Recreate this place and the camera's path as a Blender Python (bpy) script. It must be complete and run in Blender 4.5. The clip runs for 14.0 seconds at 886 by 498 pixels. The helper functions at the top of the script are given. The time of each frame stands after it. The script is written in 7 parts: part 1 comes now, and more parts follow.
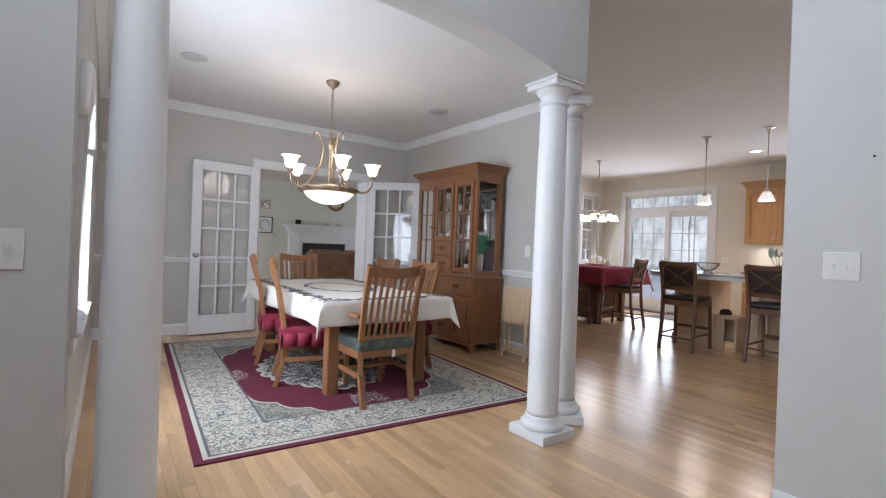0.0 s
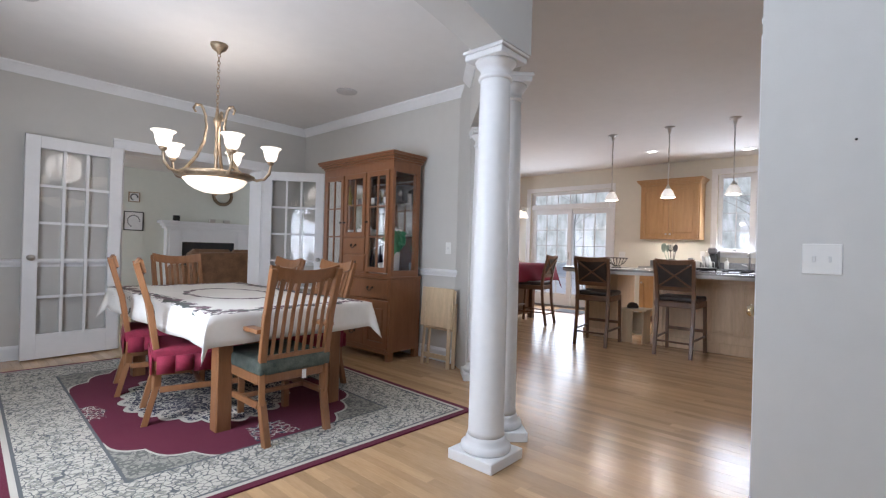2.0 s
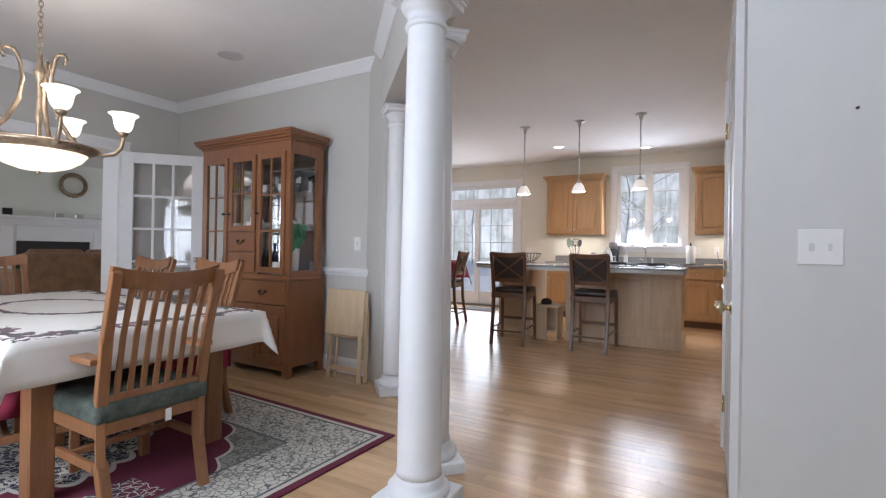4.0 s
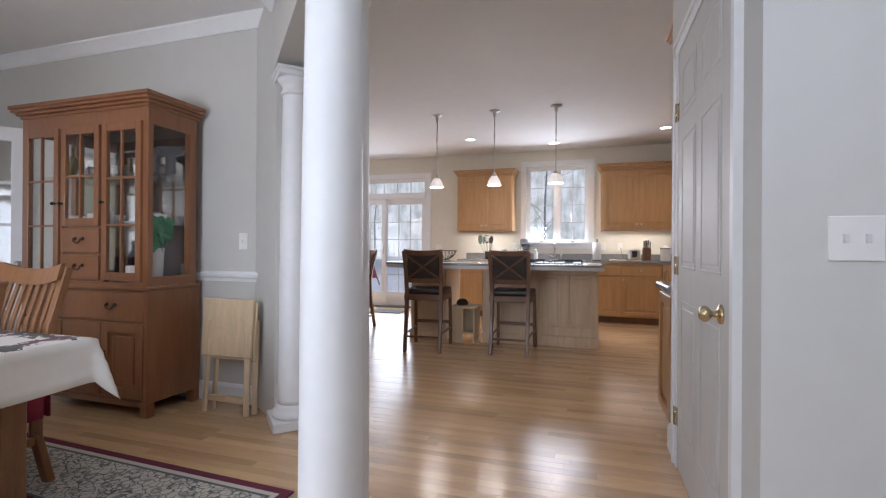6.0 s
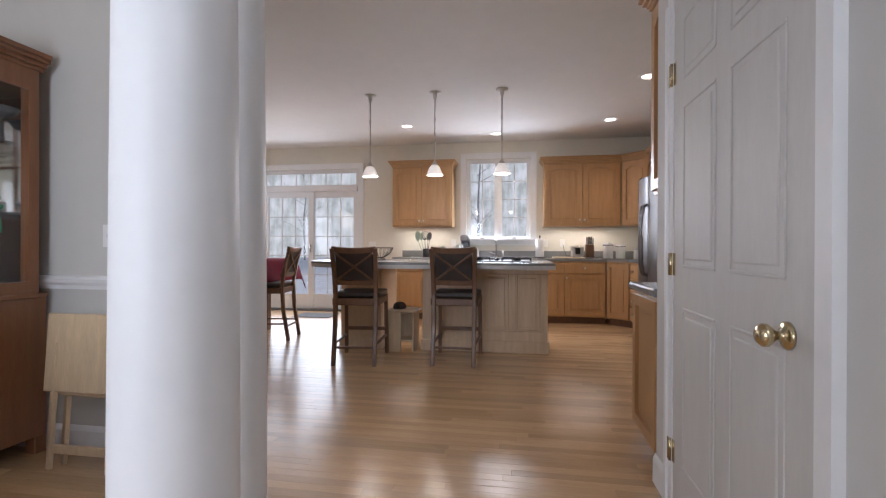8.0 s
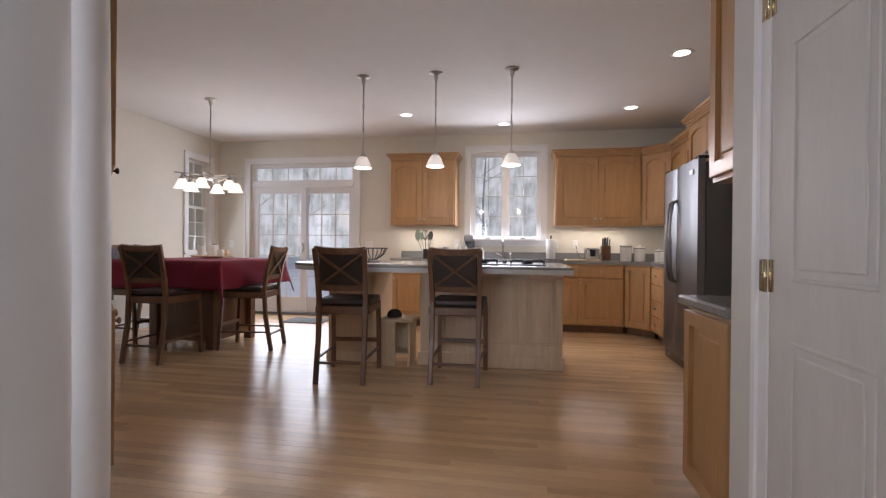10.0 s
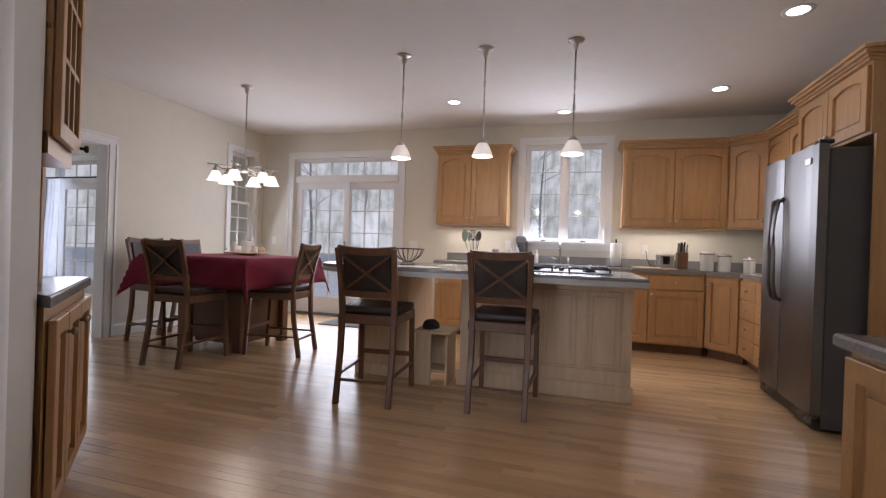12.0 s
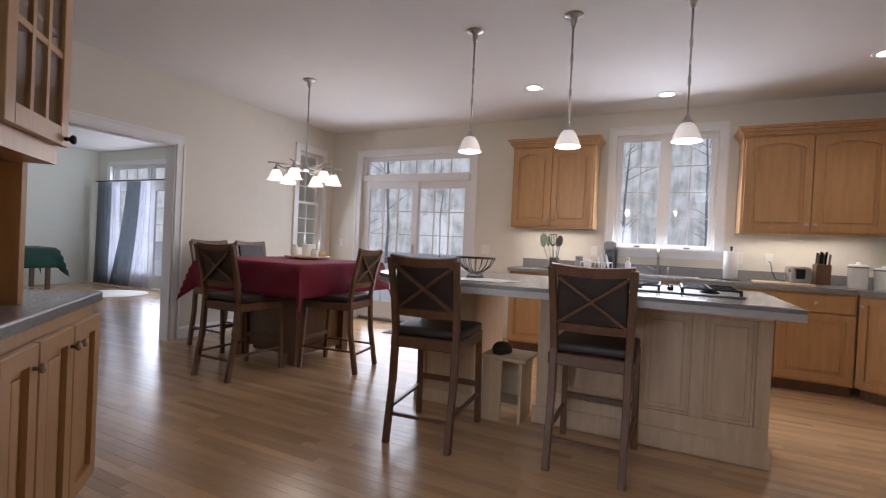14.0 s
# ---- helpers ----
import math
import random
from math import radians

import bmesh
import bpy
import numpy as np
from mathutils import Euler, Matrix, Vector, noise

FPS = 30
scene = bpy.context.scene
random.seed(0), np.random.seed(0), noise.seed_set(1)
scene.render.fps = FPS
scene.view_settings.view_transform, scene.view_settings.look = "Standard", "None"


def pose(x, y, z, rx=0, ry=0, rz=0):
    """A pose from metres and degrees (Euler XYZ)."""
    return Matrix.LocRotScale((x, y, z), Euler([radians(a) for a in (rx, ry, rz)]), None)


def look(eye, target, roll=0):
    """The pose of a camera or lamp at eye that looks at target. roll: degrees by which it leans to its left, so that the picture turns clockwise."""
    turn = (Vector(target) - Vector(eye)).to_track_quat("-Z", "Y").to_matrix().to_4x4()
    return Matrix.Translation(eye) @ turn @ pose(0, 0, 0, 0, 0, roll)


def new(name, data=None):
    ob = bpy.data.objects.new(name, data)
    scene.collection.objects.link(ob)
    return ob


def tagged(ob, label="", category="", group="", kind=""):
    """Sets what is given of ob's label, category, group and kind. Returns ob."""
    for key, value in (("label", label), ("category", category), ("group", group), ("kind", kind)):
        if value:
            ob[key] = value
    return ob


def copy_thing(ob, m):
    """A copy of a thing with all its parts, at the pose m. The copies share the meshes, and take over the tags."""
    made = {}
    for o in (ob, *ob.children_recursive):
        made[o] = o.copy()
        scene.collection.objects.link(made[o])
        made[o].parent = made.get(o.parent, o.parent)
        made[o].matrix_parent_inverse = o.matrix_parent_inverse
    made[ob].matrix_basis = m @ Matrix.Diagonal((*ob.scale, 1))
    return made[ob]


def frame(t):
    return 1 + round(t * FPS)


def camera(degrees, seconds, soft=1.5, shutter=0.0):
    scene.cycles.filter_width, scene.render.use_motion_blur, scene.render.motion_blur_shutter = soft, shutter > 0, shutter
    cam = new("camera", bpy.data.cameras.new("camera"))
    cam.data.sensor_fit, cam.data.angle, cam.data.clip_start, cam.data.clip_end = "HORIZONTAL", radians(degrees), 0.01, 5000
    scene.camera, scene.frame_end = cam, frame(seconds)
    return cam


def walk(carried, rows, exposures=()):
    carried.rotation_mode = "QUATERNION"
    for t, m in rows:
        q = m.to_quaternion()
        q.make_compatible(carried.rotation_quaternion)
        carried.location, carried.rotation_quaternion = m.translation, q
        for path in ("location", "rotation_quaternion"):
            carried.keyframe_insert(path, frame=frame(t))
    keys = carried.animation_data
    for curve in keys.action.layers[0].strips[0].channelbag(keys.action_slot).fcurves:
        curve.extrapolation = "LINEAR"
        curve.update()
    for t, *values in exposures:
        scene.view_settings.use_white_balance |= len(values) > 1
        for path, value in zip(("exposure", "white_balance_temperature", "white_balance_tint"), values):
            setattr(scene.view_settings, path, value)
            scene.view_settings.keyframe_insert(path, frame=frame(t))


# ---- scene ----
cam = camera(87.3, 14.0, soft=1.25)
PATH = [
    (0, (2.0, 1.235, 1.116), (3.166, 2.86, 1.113), 2.2),
    (0.5, (2.042, 1.344, 1.117), (3.292, 2.905, 1.114), 2.1),
    (1, (2.082, 1.458, 1.108), (3.414, 2.949, 1.109), 2.0),
    (1.5, (2.126, 1.585, 1.104), (3.539, 3.001, 1.108), 1.8),
    (2, (2.175, 1.709, 1.1), (3.663, 3.045, 1.104), 1.6),
    (2.5, (2.245, 1.821, 1.081), (3.803, 3.076, 1.087), 1.5),
    (3, (2.332, 1.927, 1.079), (3.956, 3.095, 1.086), 1.3),
    (5.5, (2.833, 2.372, 1.065), (4.706, 3.072, 1.069), 0.6),
    (6, (2.965, 2.44, 1.07), (4.872, 3.042, 1.073), 0.4),
    (6.5, (3.092, 2.5, 1.066), (5.027, 3.005, 1.068), 0.3),
    (7, (3.223, 2.565, 1.068), (5.179, 2.98, 1.069), 0.2),
    (7.5, (3.366, 2.613, 1.071), (5.335, 2.966, 1.069), 0.2),
    (8, (3.523, 2.634, 1.062), (5.496, 2.957, 1.057), 0.2),
    (10.5, (4.244, 2.696, 1.071), (6.211, 3.057, 1.068), 1.0),
    (11, (4.405, 2.684, 1.078), (6.359, 3.111, 1.074), 1.4),
    (11.5, (4.536, 2.699, 1.084), (6.475, 3.19, 1.08), 1.8),
    (12, (4.673, 2.717, 1.078), (6.589, 3.29, 1.072), 2.0),
    (12.5, (4.815, 2.753, 1.094), (6.705, 3.409, 1.083), 2.3),
    (13, (4.952, 2.792, 1.109), (6.812, 3.527, 1.095), 2.3),
    (13.5, (5.087, 2.838, 1.119), (6.918, 3.644, 1.101), 2.5),
    (14, (5.229, 2.877, 1.141), (7.027, 3.752, 1.12), 2.7),
]
walk(cam, [(t, look(eye, target, roll)) for t, eye, target, roll in PATH],
     exposures=[(0.0, -0.36, 6020, 14), (3.0, -0.36, 5980, 14), (5.5, -0.36, 6000, 15), (7.5, -0.48, 6050, 16), (10.5, -0.66, 6300, 19), (14.0, -0.74, 6150, 19)])

# ---- world and large lights ----
world = bpy.data.worlds.new("sky_world")
scene.world = world
world.use_nodes = True
wn, wl = world.node_tree.nodes, world.node_tree.links
sky = wn.new("ShaderNodeTexSky")
sky.sky_type, sky.sun_disc = "NISHITA", False
sky.sun_elevation, sky.sun_rotation = radians(38), radians(70)
wl.new(sky.outputs[0], wn["Background"].inputs[0])
wn["Background"].inputs[1].default_value = 0.15
sun_data = bpy.data.lights.new("sun", "SUN")
sun_data.energy, sun_data.angle, sun_data.color = 1.2, radians(12), (1.0, 0.96, 0.9)
sun = new("sun", sun_data)
sun.matrix_world = look((0, 0, 12), (-4.0, -1.5, 8.0))
scene.view_settings.exposure = 0.0


def area(name, at, to, w, h, watts, color):
    """An area lamp standing in a window's opening for the sky's light."""
    d = bpy.data.lights.new(name, "AREA")
    d.shape, d.size, d.size_y, d.energy, d.color = "RECTANGLE", w, h, watts, color
    ob = new(name, d)
    ob.matrix_world = look(at, to)
    return ob


def glow(name, at, watts, radius, color):
    d = bpy.data.lights.new(name, "POINT")
    d.energy, d.shadow_soft_size, d.color = watts, radius, color
    ob = new(name, d)
    ob.location = at
    return ob


XD = 1.87                             # face of the dining room window wall
DAY = (0.86, 0.93, 1.0)
WARM = (1.0, 0.88, 0.74)
area("daylight_slider", (10.72, 6.08, 1.2), (8, 5.9, 0.9), 1.5, 2.1, 42, DAY)
area("daylight_sink_window", (10.74, 2.96, 1.8), (8, 2.96, 0.9), 0.9, 1.15, 48, DAY)
area("daylight_nook_window", (10.36, 7.44, 1.65), (9.6, 5.5, 1.0), 0.5, 1.3, 10, DAY)
area("daylight_family_doors", (10.80, 12.1, 1.3), (7.0, 12.4, 1.3), 2.3, 2.0, 85, DAY)
# extra lamp in an added side window nobody sees, to brighten the family room
area("added_family_daylight", (0.2, 10.8, 1.5), (5.0, 12.2, 1.5), 3.0, 1.6, 125, DAY)
area("daylight_dining_window", (XD + 0.06, 4.35, 1.32), (5, 4.8, 1.2), 0.9, 1.2, 70, DAY)
# added lamp at an assumed, unseen foyer window, aimed through to the kitchen
area("assumed_foyer_daylight", (1.08, 1.5, 3.6), (6.0, 2.5, 0.8), 1.7, 1.9, 96, DAY)

# ---- materials ----
def mat(name, base, rough=0.5, metal=0.0, var=0.06, scale=6.0, bump=0.0, bump_scale=60.0, stretch=(1, 1, 1), second=None,
        coat=0.0, island=False, objrand=0.0, spec=0.5):
    """A node material: base colour with variation at two scales, fine relief and uneven gloss."""
    m = bpy.data.materials.new(name)
    m.use_nodes = True
    n, l = m.node_tree.nodes, m.node_tree.links
    b = n["Principled BSDF"]
    b.inputs["Roughness"].default_value, b.inputs["Metallic"].default_value = rough, metal
    b.inputs["Coat Weight"].default_value, b.inputs["Coat Roughness"].default_value = coat, 0.2
    b.inputs["Specular IOR Level"].default_value = spec
    co = n.new("ShaderNodeTexCoord")
    mp = n.new("ShaderNodeMapping")
    mp.inputs["Scale"].default_value = stretch
    l.new(co.outputs["Object"], mp.inputs["Vector"])
    big, fine = n.new("ShaderNodeTexNoise"), n.new("ShaderNodeTexNoise")
    for tex, sc, det in ((big, scale, 3.0), (fine, scale * 7, 5.0)):
        tex.inputs["Scale"].default_value, tex.inputs["Detail"].default_value = sc, det
        l.new(mp.outputs[0], tex.inputs["Vector"])
    mix = n.new("ShaderNodeMath")
    mix.operation = "MULTIPLY_ADD"
    mix.inputs[1].default_value = 0.4
    l.new(fine.outputs["Fac"], mix.inputs[0])
    half = n.new("ShaderNodeMath")
    half.operation = "MULTIPLY"
    half.inputs[1].default_value = 0.6
    l.new(big.outputs["Fac"], half.inputs[0])
    l.new(half.outputs[0], mix.inputs[2])
    ramp = n.new("ShaderNodeValToRGB")
    lo = second if second else tuple(c * (1 - var * 2.2) for c in base)
    hi = base if second else tuple(min(1.0, c * (1 + var)) for c in base)
    ramp.color_ramp.elements[0].position, ramp.color_ramp.elements[1].position = 0.32, 0.68
    ramp.color_ramp.elements[0].color, ramp.color_ramp.elements[1].color = (*lo, 1), (*hi, 1)
    l.new(mix.outputs[0], ramp.inputs["Fac"])
    out = ramp.outputs["Color"]
    if objrand or island:
        hsv = n.new("ShaderNodeHueSaturation")
        info = n.new("ShaderNodeNewGeometry") if island else n.new("ShaderNodeObjectInfo")
        rng = n.new("ShaderNodeMapRange")
        amount = objrand or 0.12
        rng.inputs["To Min"].default_value, rng.inputs["To Max"].default_value = 1 - amount, 1 + amount
        l.new(info.outputs["Random Per Island" if island else "Random"], rng.inputs["Value"])
        l.new(rng.outputs[0], hsv.inputs["Value"])
        l.new(out, hsv.inputs["Color"])
        out = hsv.outputs["Color"]
    l.new(out, b.inputs["Base Color"])
    rr = n.new("ShaderNodeMapRange")
    rr.inputs["To Min"].default_value, rr.inputs["To Max"].default_value = max(0.02, rough - 0.06), min(1, rough + 0.08)
    l.new(big.outputs["Fac"], rr.inputs["Value"])
    l.new(rr.outputs[0], b.inputs["Roughness"])
    if bump:
        bt, bp = n.new("ShaderNodeTexNoise"), n.new("ShaderNodeBump")
        bt.inputs["Scale"].default_value, bt.inputs["Detail"].default_value = bump_scale, 4.0
        bp.inputs["Strength"].default_value, bp.inputs["Distance"].default_value = bump, 0.004
        l.new(mp.outputs[0], bt.inputs["Vector"])
        l.new(bt.outputs["Fac"], bp.inputs["Height"])
        l.new(bp.outputs[0], b.inputs["Normal"])
    return m


def lit(name, color, strength):
    m = bpy.data.materials.new(name)
    m.use_nodes = True
    b = m.node_tree.nodes["Principled BSDF"]
    b.inputs["Base Color"].default_value = (0.9, 0.88, 0.84, 1)
    b.inputs["Roughness"].default_value = 0.35
    b.inputs["Emission Color"].default_value, b.inputs["Emission Strength"].default_value = (*color, 1), strength
    return m


def pane_mat(name, tint=(1, 1, 1), rough=0.0):
    """Thin window glass: clear with a Fresnel-driven gloss."""
    m = bpy.data.materials.new(name)
    m.use_nodes = True
    n, l = m.node_tree.nodes, m.node_tree.links
    n.remove(n["Principled BSDF"])
    t, g, x, f = n.new("ShaderNodeBsdfTransparent"), n.new("ShaderNodeBsdfGlossy"), n.new("ShaderNodeMixShader"), n.new("ShaderNodeLayerWeight")
    p, q = n.new("ShaderNodeMath"), n.new("ShaderNodeMath")
    p.operation, q.operation = "POWER", "MULTIPLY_ADD"
    p.inputs[1].default_value, q.inputs[1].default_value, q.inputs[2].default_value = 4.0, 0.5, 0.028
    f.inputs["Blend"].default_value = 0.5
    t.inputs[0].default_value = (*tint, 1)
    g.inputs["Roughness"].default_value = rough + 0.01
    l.new(f.outputs["Facing"], p.inputs[0])
    l.new(p.outputs[0], q.inputs[0])
    l.new(q.outputs[0], x.inputs[0])
    l.new(t.outputs[0], x.inputs[1])
    l.new(g.outputs[0], x.inputs[2])
    l.new(x.outputs[0], n["Material Output"].inputs["Surface"])
    return m


WALL_GREY = mat("wall_greige_paint", (0.56, 0.545, 0.51), 0.75, var=0.02, scale=1.5, bump=0.08, bump_scale=220)
WALL_HALL = mat("wall_hall_paint", (0.62, 0.61, 0.585), 0.7, var=0.02, scale=1.5, bump=0.08, bump_scale=220)
WALL_CREAM = mat("wall_cream_paint", (0.72, 0.685, 0.60), 0.75, var=0.02, scale=1.5, bump=0.08, bump_scale=220)
WALL_GREEN = mat("wall_pale_green_paint", (0.68, 0.69, 0.61), 0.75, var=0.02, scale=1.5, bump=0.08, bump_scale=220)
CEIL = mat("ceiling_flat_white", (0.76, 0.74, 0.72), 0.85, var=0.02, scale=1.2, bump=0.1, bump_scale=260)
WHITE = mat("white_gloss_trim", (0.8, 0.8, 0.8), 0.48, var=0.02, scale=3, bump=0.03, bump_scale=90)
PLATE = mat("switch_plastic", (0.8, 0.79, 0.76), 0.3, var=0.01)
OAKFLOOR = mat("oak_strip_floor", (0.62, 0.41, 0.228), 0.23, var=0.1, scale=2.2, stretch=(7, 1, 1), second=(0.50, 0.315, 0.162), bump=0.05,
               bump_scale=30, coat=0.35, objrand=0.17)
OAKFLOOR_J = mat("oak_strip_floor_joined", (0.62, 0.41, 0.228), 0.23, var=0.1, scale=2.2, stretch=(7, 1, 1), second=(0.50, 0.315, 0.162), bump=0.05,
                 bump_scale=30, coat=0.35, island=True, objrand=0.17)
SUBFLOOR = mat("floor_joint_dark", (0.20, 0.12, 0.06), 0.8, var=0.1)
CHERRY = mat("cherry_wood", (0.27, 0.114, 0.05), 0.32, var=0.1, scale=3, stretch=(9, 9, 1), second=(0.205, 0.082, 0.033), bump=0.05, bump_scale=40, coat=0.2)
OAK = mat("golden_oak_cabinet", (0.51, 0.30, 0.135), 0.36, var=0.1, scale=3, stretch=(9, 9, 1), second=(0.41, 0.228, 0.092), bump=0.05, bump_scale=40, coat=0.15)
PALEOAK = mat("pale_oak_panel", (0.74, 0.57, 0.395), 0.42, var=0.1, scale=3, stretch=(9, 9, 1), second=(0.60, 0.445, 0.285), bump=0.05, bump_scale=40)
CHAIROAK = mat("honey_oak_chair", (0.30, 0.137, 0.06), 0.36, var=0.1, scale=3, stretch=(9, 9, 1), second=(0.21, 0.092, 0.036), bump=0.05, bump_scale=40, coat=0.15)
PINE = mat("pale_pine", (0.62, 0.47, 0.30), 0.45, var=0.08, scale=3, stretch=(7, 7, 1), bump=0.05, bump_scale=40)
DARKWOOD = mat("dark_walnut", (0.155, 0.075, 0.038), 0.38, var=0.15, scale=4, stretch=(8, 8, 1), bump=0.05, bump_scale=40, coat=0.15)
# greyer than the plate: the toggles' small shadows put into their colour
TOGGLE = mat("shaded_toggle_plastic", (0.68, 0.68, 0.67), 0.35, var=0.02)
LEATHER = mat("dark_brown_leather", (0.035, 0.024, 0.02), 0.42, var=0.2, scale=12, bump=0.25, bump_scale=160)
STONE = mat("grey_laminate_counter", (0.27, 0.265, 0.26), 0.2, var=0.12, scale=80, bump=0.02, bump_scale=200)
STEEL = mat("brushed_steel", (0.19, 0.183, 0.183), 0.36, 1.0, var=0.05, scale=5, stretch=(1, 1, 40), bump=0.03, bump_scale=60)
DARKGREY = mat("fridge_side_grey", (0.085, 0.085, 0.09), 0.45, var=0.05, bump=0.06, bump_scale=200)
NICKEL = mat("brushed_nickel", (0.55, 0.53, 0.5), 0.28, 1.0, var=0.04)
BRASS = mat("polished_brass", (0.60, 0.50, 0.32), 0.2, 1.0, var=0.05)
BRONZE = mat("antique_gold_metal", (0.42, 0.32, 0.22), 0.42, 0.75, var=0.25, scale=18, bump=0.1, bump_scale=90)
IRON = mat("black_iron", (0.02, 0.02, 0.02), 0.4, 0.4, var=0.2)
BLACK = mat("black_enamel", (0.012, 0.012, 0.013), 0.25, var=0.1)
WHITEWARE = mat("white_ceramic", (0.78, 0.77, 0.74), 0.2, var=0.02)
PAPER = mat("paper_white", (0.8, 0.79, 0.77), 0.8, var=0.03, bump=0.1, bump_scale=80)
GREENPLASTIC = mat("green_paper", (0.07, 0.40, 0.19), 0.5, var=0.12)
GLASS = pane_mat("clear_pane")
SHADEGLASS = lit("frosted_shade_lit", (1.0, 0.87, 0.68), 1.9)
BOWLGLASS = lit("alabaster_bowl_lit", (1.0, 0.82, 0.6), 1.6)
PENDGLASS = lit("pendant_glass_lit", (1.0, 0.9, 0.78), 0.6)
SPOTLENS = lit("downlight_lens_lit", (1.0, 0.93, 0.82), 9.0)

# ---- mesh helpers ----
def box(bm, x0, y0, z0, x1, y1, z1, bevel=0.0, m=None):
    x0, x1, y0, y1, z0, z1 = min(x0, x1), max(x0, x1), min(y0, y1), max(y0, y1), min(z0, z1), max(z0, z1)
    mm = Matrix.Translation(((x0 + x1) / 2, (y0 + y1) / 2, (z0 + z1) / 2)) @ Matrix.Diagonal((x1 - x0, y1 - y0, z1 - z0, 1))
    vs = bmesh.ops.create_cube(bm, size=1.0, matrix=mm)["verts"]
    if bevel:
        es = list({e for v in vs for e in v.link_edges})
        r = bmesh.ops.bevel(bm, geom=es, offset=bevel, segments=1, affect="EDGES", profile=0.5)
        vs = list({v for f in r["faces"] for v in f.verts} | {v for v in vs if v.is_valid})
    if m is not None:
        bmesh.ops.transform(bm, matrix=m, verts=vs)
    return vs


def rod(bm, p0, p1, r0, r1=None, seg=10, m=None):
    """A round bar from p0 to p1."""
    p0, p1 = Vector(p0), Vector(p1)
    r1 = r0 if r1 is None else r1
    d = p1 - p0
    mm = Matrix.Translation((p0 + p1) / 2) @ d.to_track_quat("Z", "Y").to_matrix().to_4x4()
    vs = bmesh.ops.create_cone(bm, cap_ends=True, segments=seg, radius1=r0, radius2=r1, depth=d.length, matrix=mm)["verts"]
    for f in {f for v in vs for f in v.link_faces}:
        f.smooth = len(f.verts) == 4
    if m is not None:
        bmesh.ops.transform(bm, matrix=m, verts=vs)
    return vs


def bar(bm, p0, p1, w, d, up=(0, 0, 1), m=None):
    """A square-sectioned bar from p0 to p1."""
    p0, p1 = Vector(p0), Vector(p1)
    z = (p1 - p0)
    x = Vector(up).cross(z)
    x = (Vector((1, 0, 0)) if x.length < 1e-5 else x).normalized()
    y = z.normalized().cross(x)
    mm = Matrix((x.to_4d() * w, y.to_4d() * d, z.to_4d(), ((p0 + p1) / 2).to_4d())).transposed()
    for i in range(3):
        mm[3][i] = 0
    mm[3][3] = 1
    vs = bmesh.ops.create_cube(bm, size=1.0, matrix=mm)["verts"]
    es = list({e for v in vs for e in v.link_edges})
    r = bmesh.ops.bevel(bm, geom=es, offset=min(w, d) * 0.1, segments=1, affect="EDGES", profile=0.5)
    vs = list({v for f in r["faces"] for v in f.verts} | {v for v in vs if v.is_valid})
    if m is not None:
        bmesh.ops.transform(bm, matrix=m, verts=vs)
    return vs


def lathe(bm, profile, seg=24, m=None, cap=True):
    """A turned body from (radius, height) pairs, bottom to top."""
    rings = []
    for r, z in profile:
        rings.append([bm.verts.new((r * math.cos(2 * math.pi * i / seg), r * math.sin(2 * math.pi * i / seg), z)) for i in range(seg)])
    for a, b in zip(rings, rings[1:]):
        for i in range(seg):
            f = bm.faces.new((a[i], a[(i + 1) % seg], b[(i + 1) % seg], b[i]))
            f.smooth = True
    if cap:
        bm.faces.new(list(reversed(rings[0])))
        bm.faces.new(rings[-1])
    vs = [v for ring in rings for v in ring]
    if m is not None:
        bmesh.ops.transform(bm, matrix=m, verts=vs)
    return vs


def tube(bm, pts, radii, seg=8, m=None, flat=1.0):
    """A bent round bar through pts."""
    pts = [Vector(p) for p in pts]
    radii = [radii] * len(pts) if isinstance(radii, (int, float)) else radii
    rings, ref = [], Vector((0, 0, 1))
    for i, p in enumerate(pts):
        d = (pts[min(i + 1, len(pts) - 1)] - pts[max(i - 1, 0)]).normalized()
        x = ref.cross(d)
        if x.length < 0.05:
            x = Vector((0, 1, 0)).cross(d)
        x.normalize()
        y = d.cross(x)
        rings.append([bm.verts.new(p + radii[i] * (math.cos(2 * math.pi * k / seg) * x + flat * math.sin(2 * math.pi * k / seg) * y)) for k in range(seg)])
    for a, b in zip(rings, rings[1:]):
        for i in range(seg):
            f = bm.faces.new((a[i], a[(i + 1) % seg], b[(i + 1) % seg], b[i]))
            f.smooth = True
    bm.faces.new(list(reversed(rings[0])))
    bm.faces.new(rings[-1])
    vs = [v for r in rings for v in r]
    if m is not None:
        bmesh.ops.transform(bm, matrix=m, verts=vs)
    return vs


def prism(bm, poly, z0, z1, m=None, bevel=0.0):
    """A plan outline (counter-clockwise) raised from z0 to z1."""
    a = [bm.verts.new((x, y, z0)) for x, y in poly]
    b = [bm.verts.new((x, y, z1)) for x, y in poly]
    bm.faces.new(list(reversed(a)))
    top = bm.faces.new(b)
    for i in range(len(poly)):
        j = (i + 1) % len(poly)
        bm.faces.new((a[i], a[j], b[j], b[i]))
    vs = a + b
    if bevel:
        r = bmesh.ops.bevel(bm, geom=list(top.edges), offset=bevel, segments=2, affect="EDGES", profile=0.5)
        vs = list({v for f in r["faces"] for v in f.verts} | {v for v in vs if v.is_valid})
    if m is not None:
        bmesh.ops.transform(bm, matrix=m, verts=vs)
    return vs


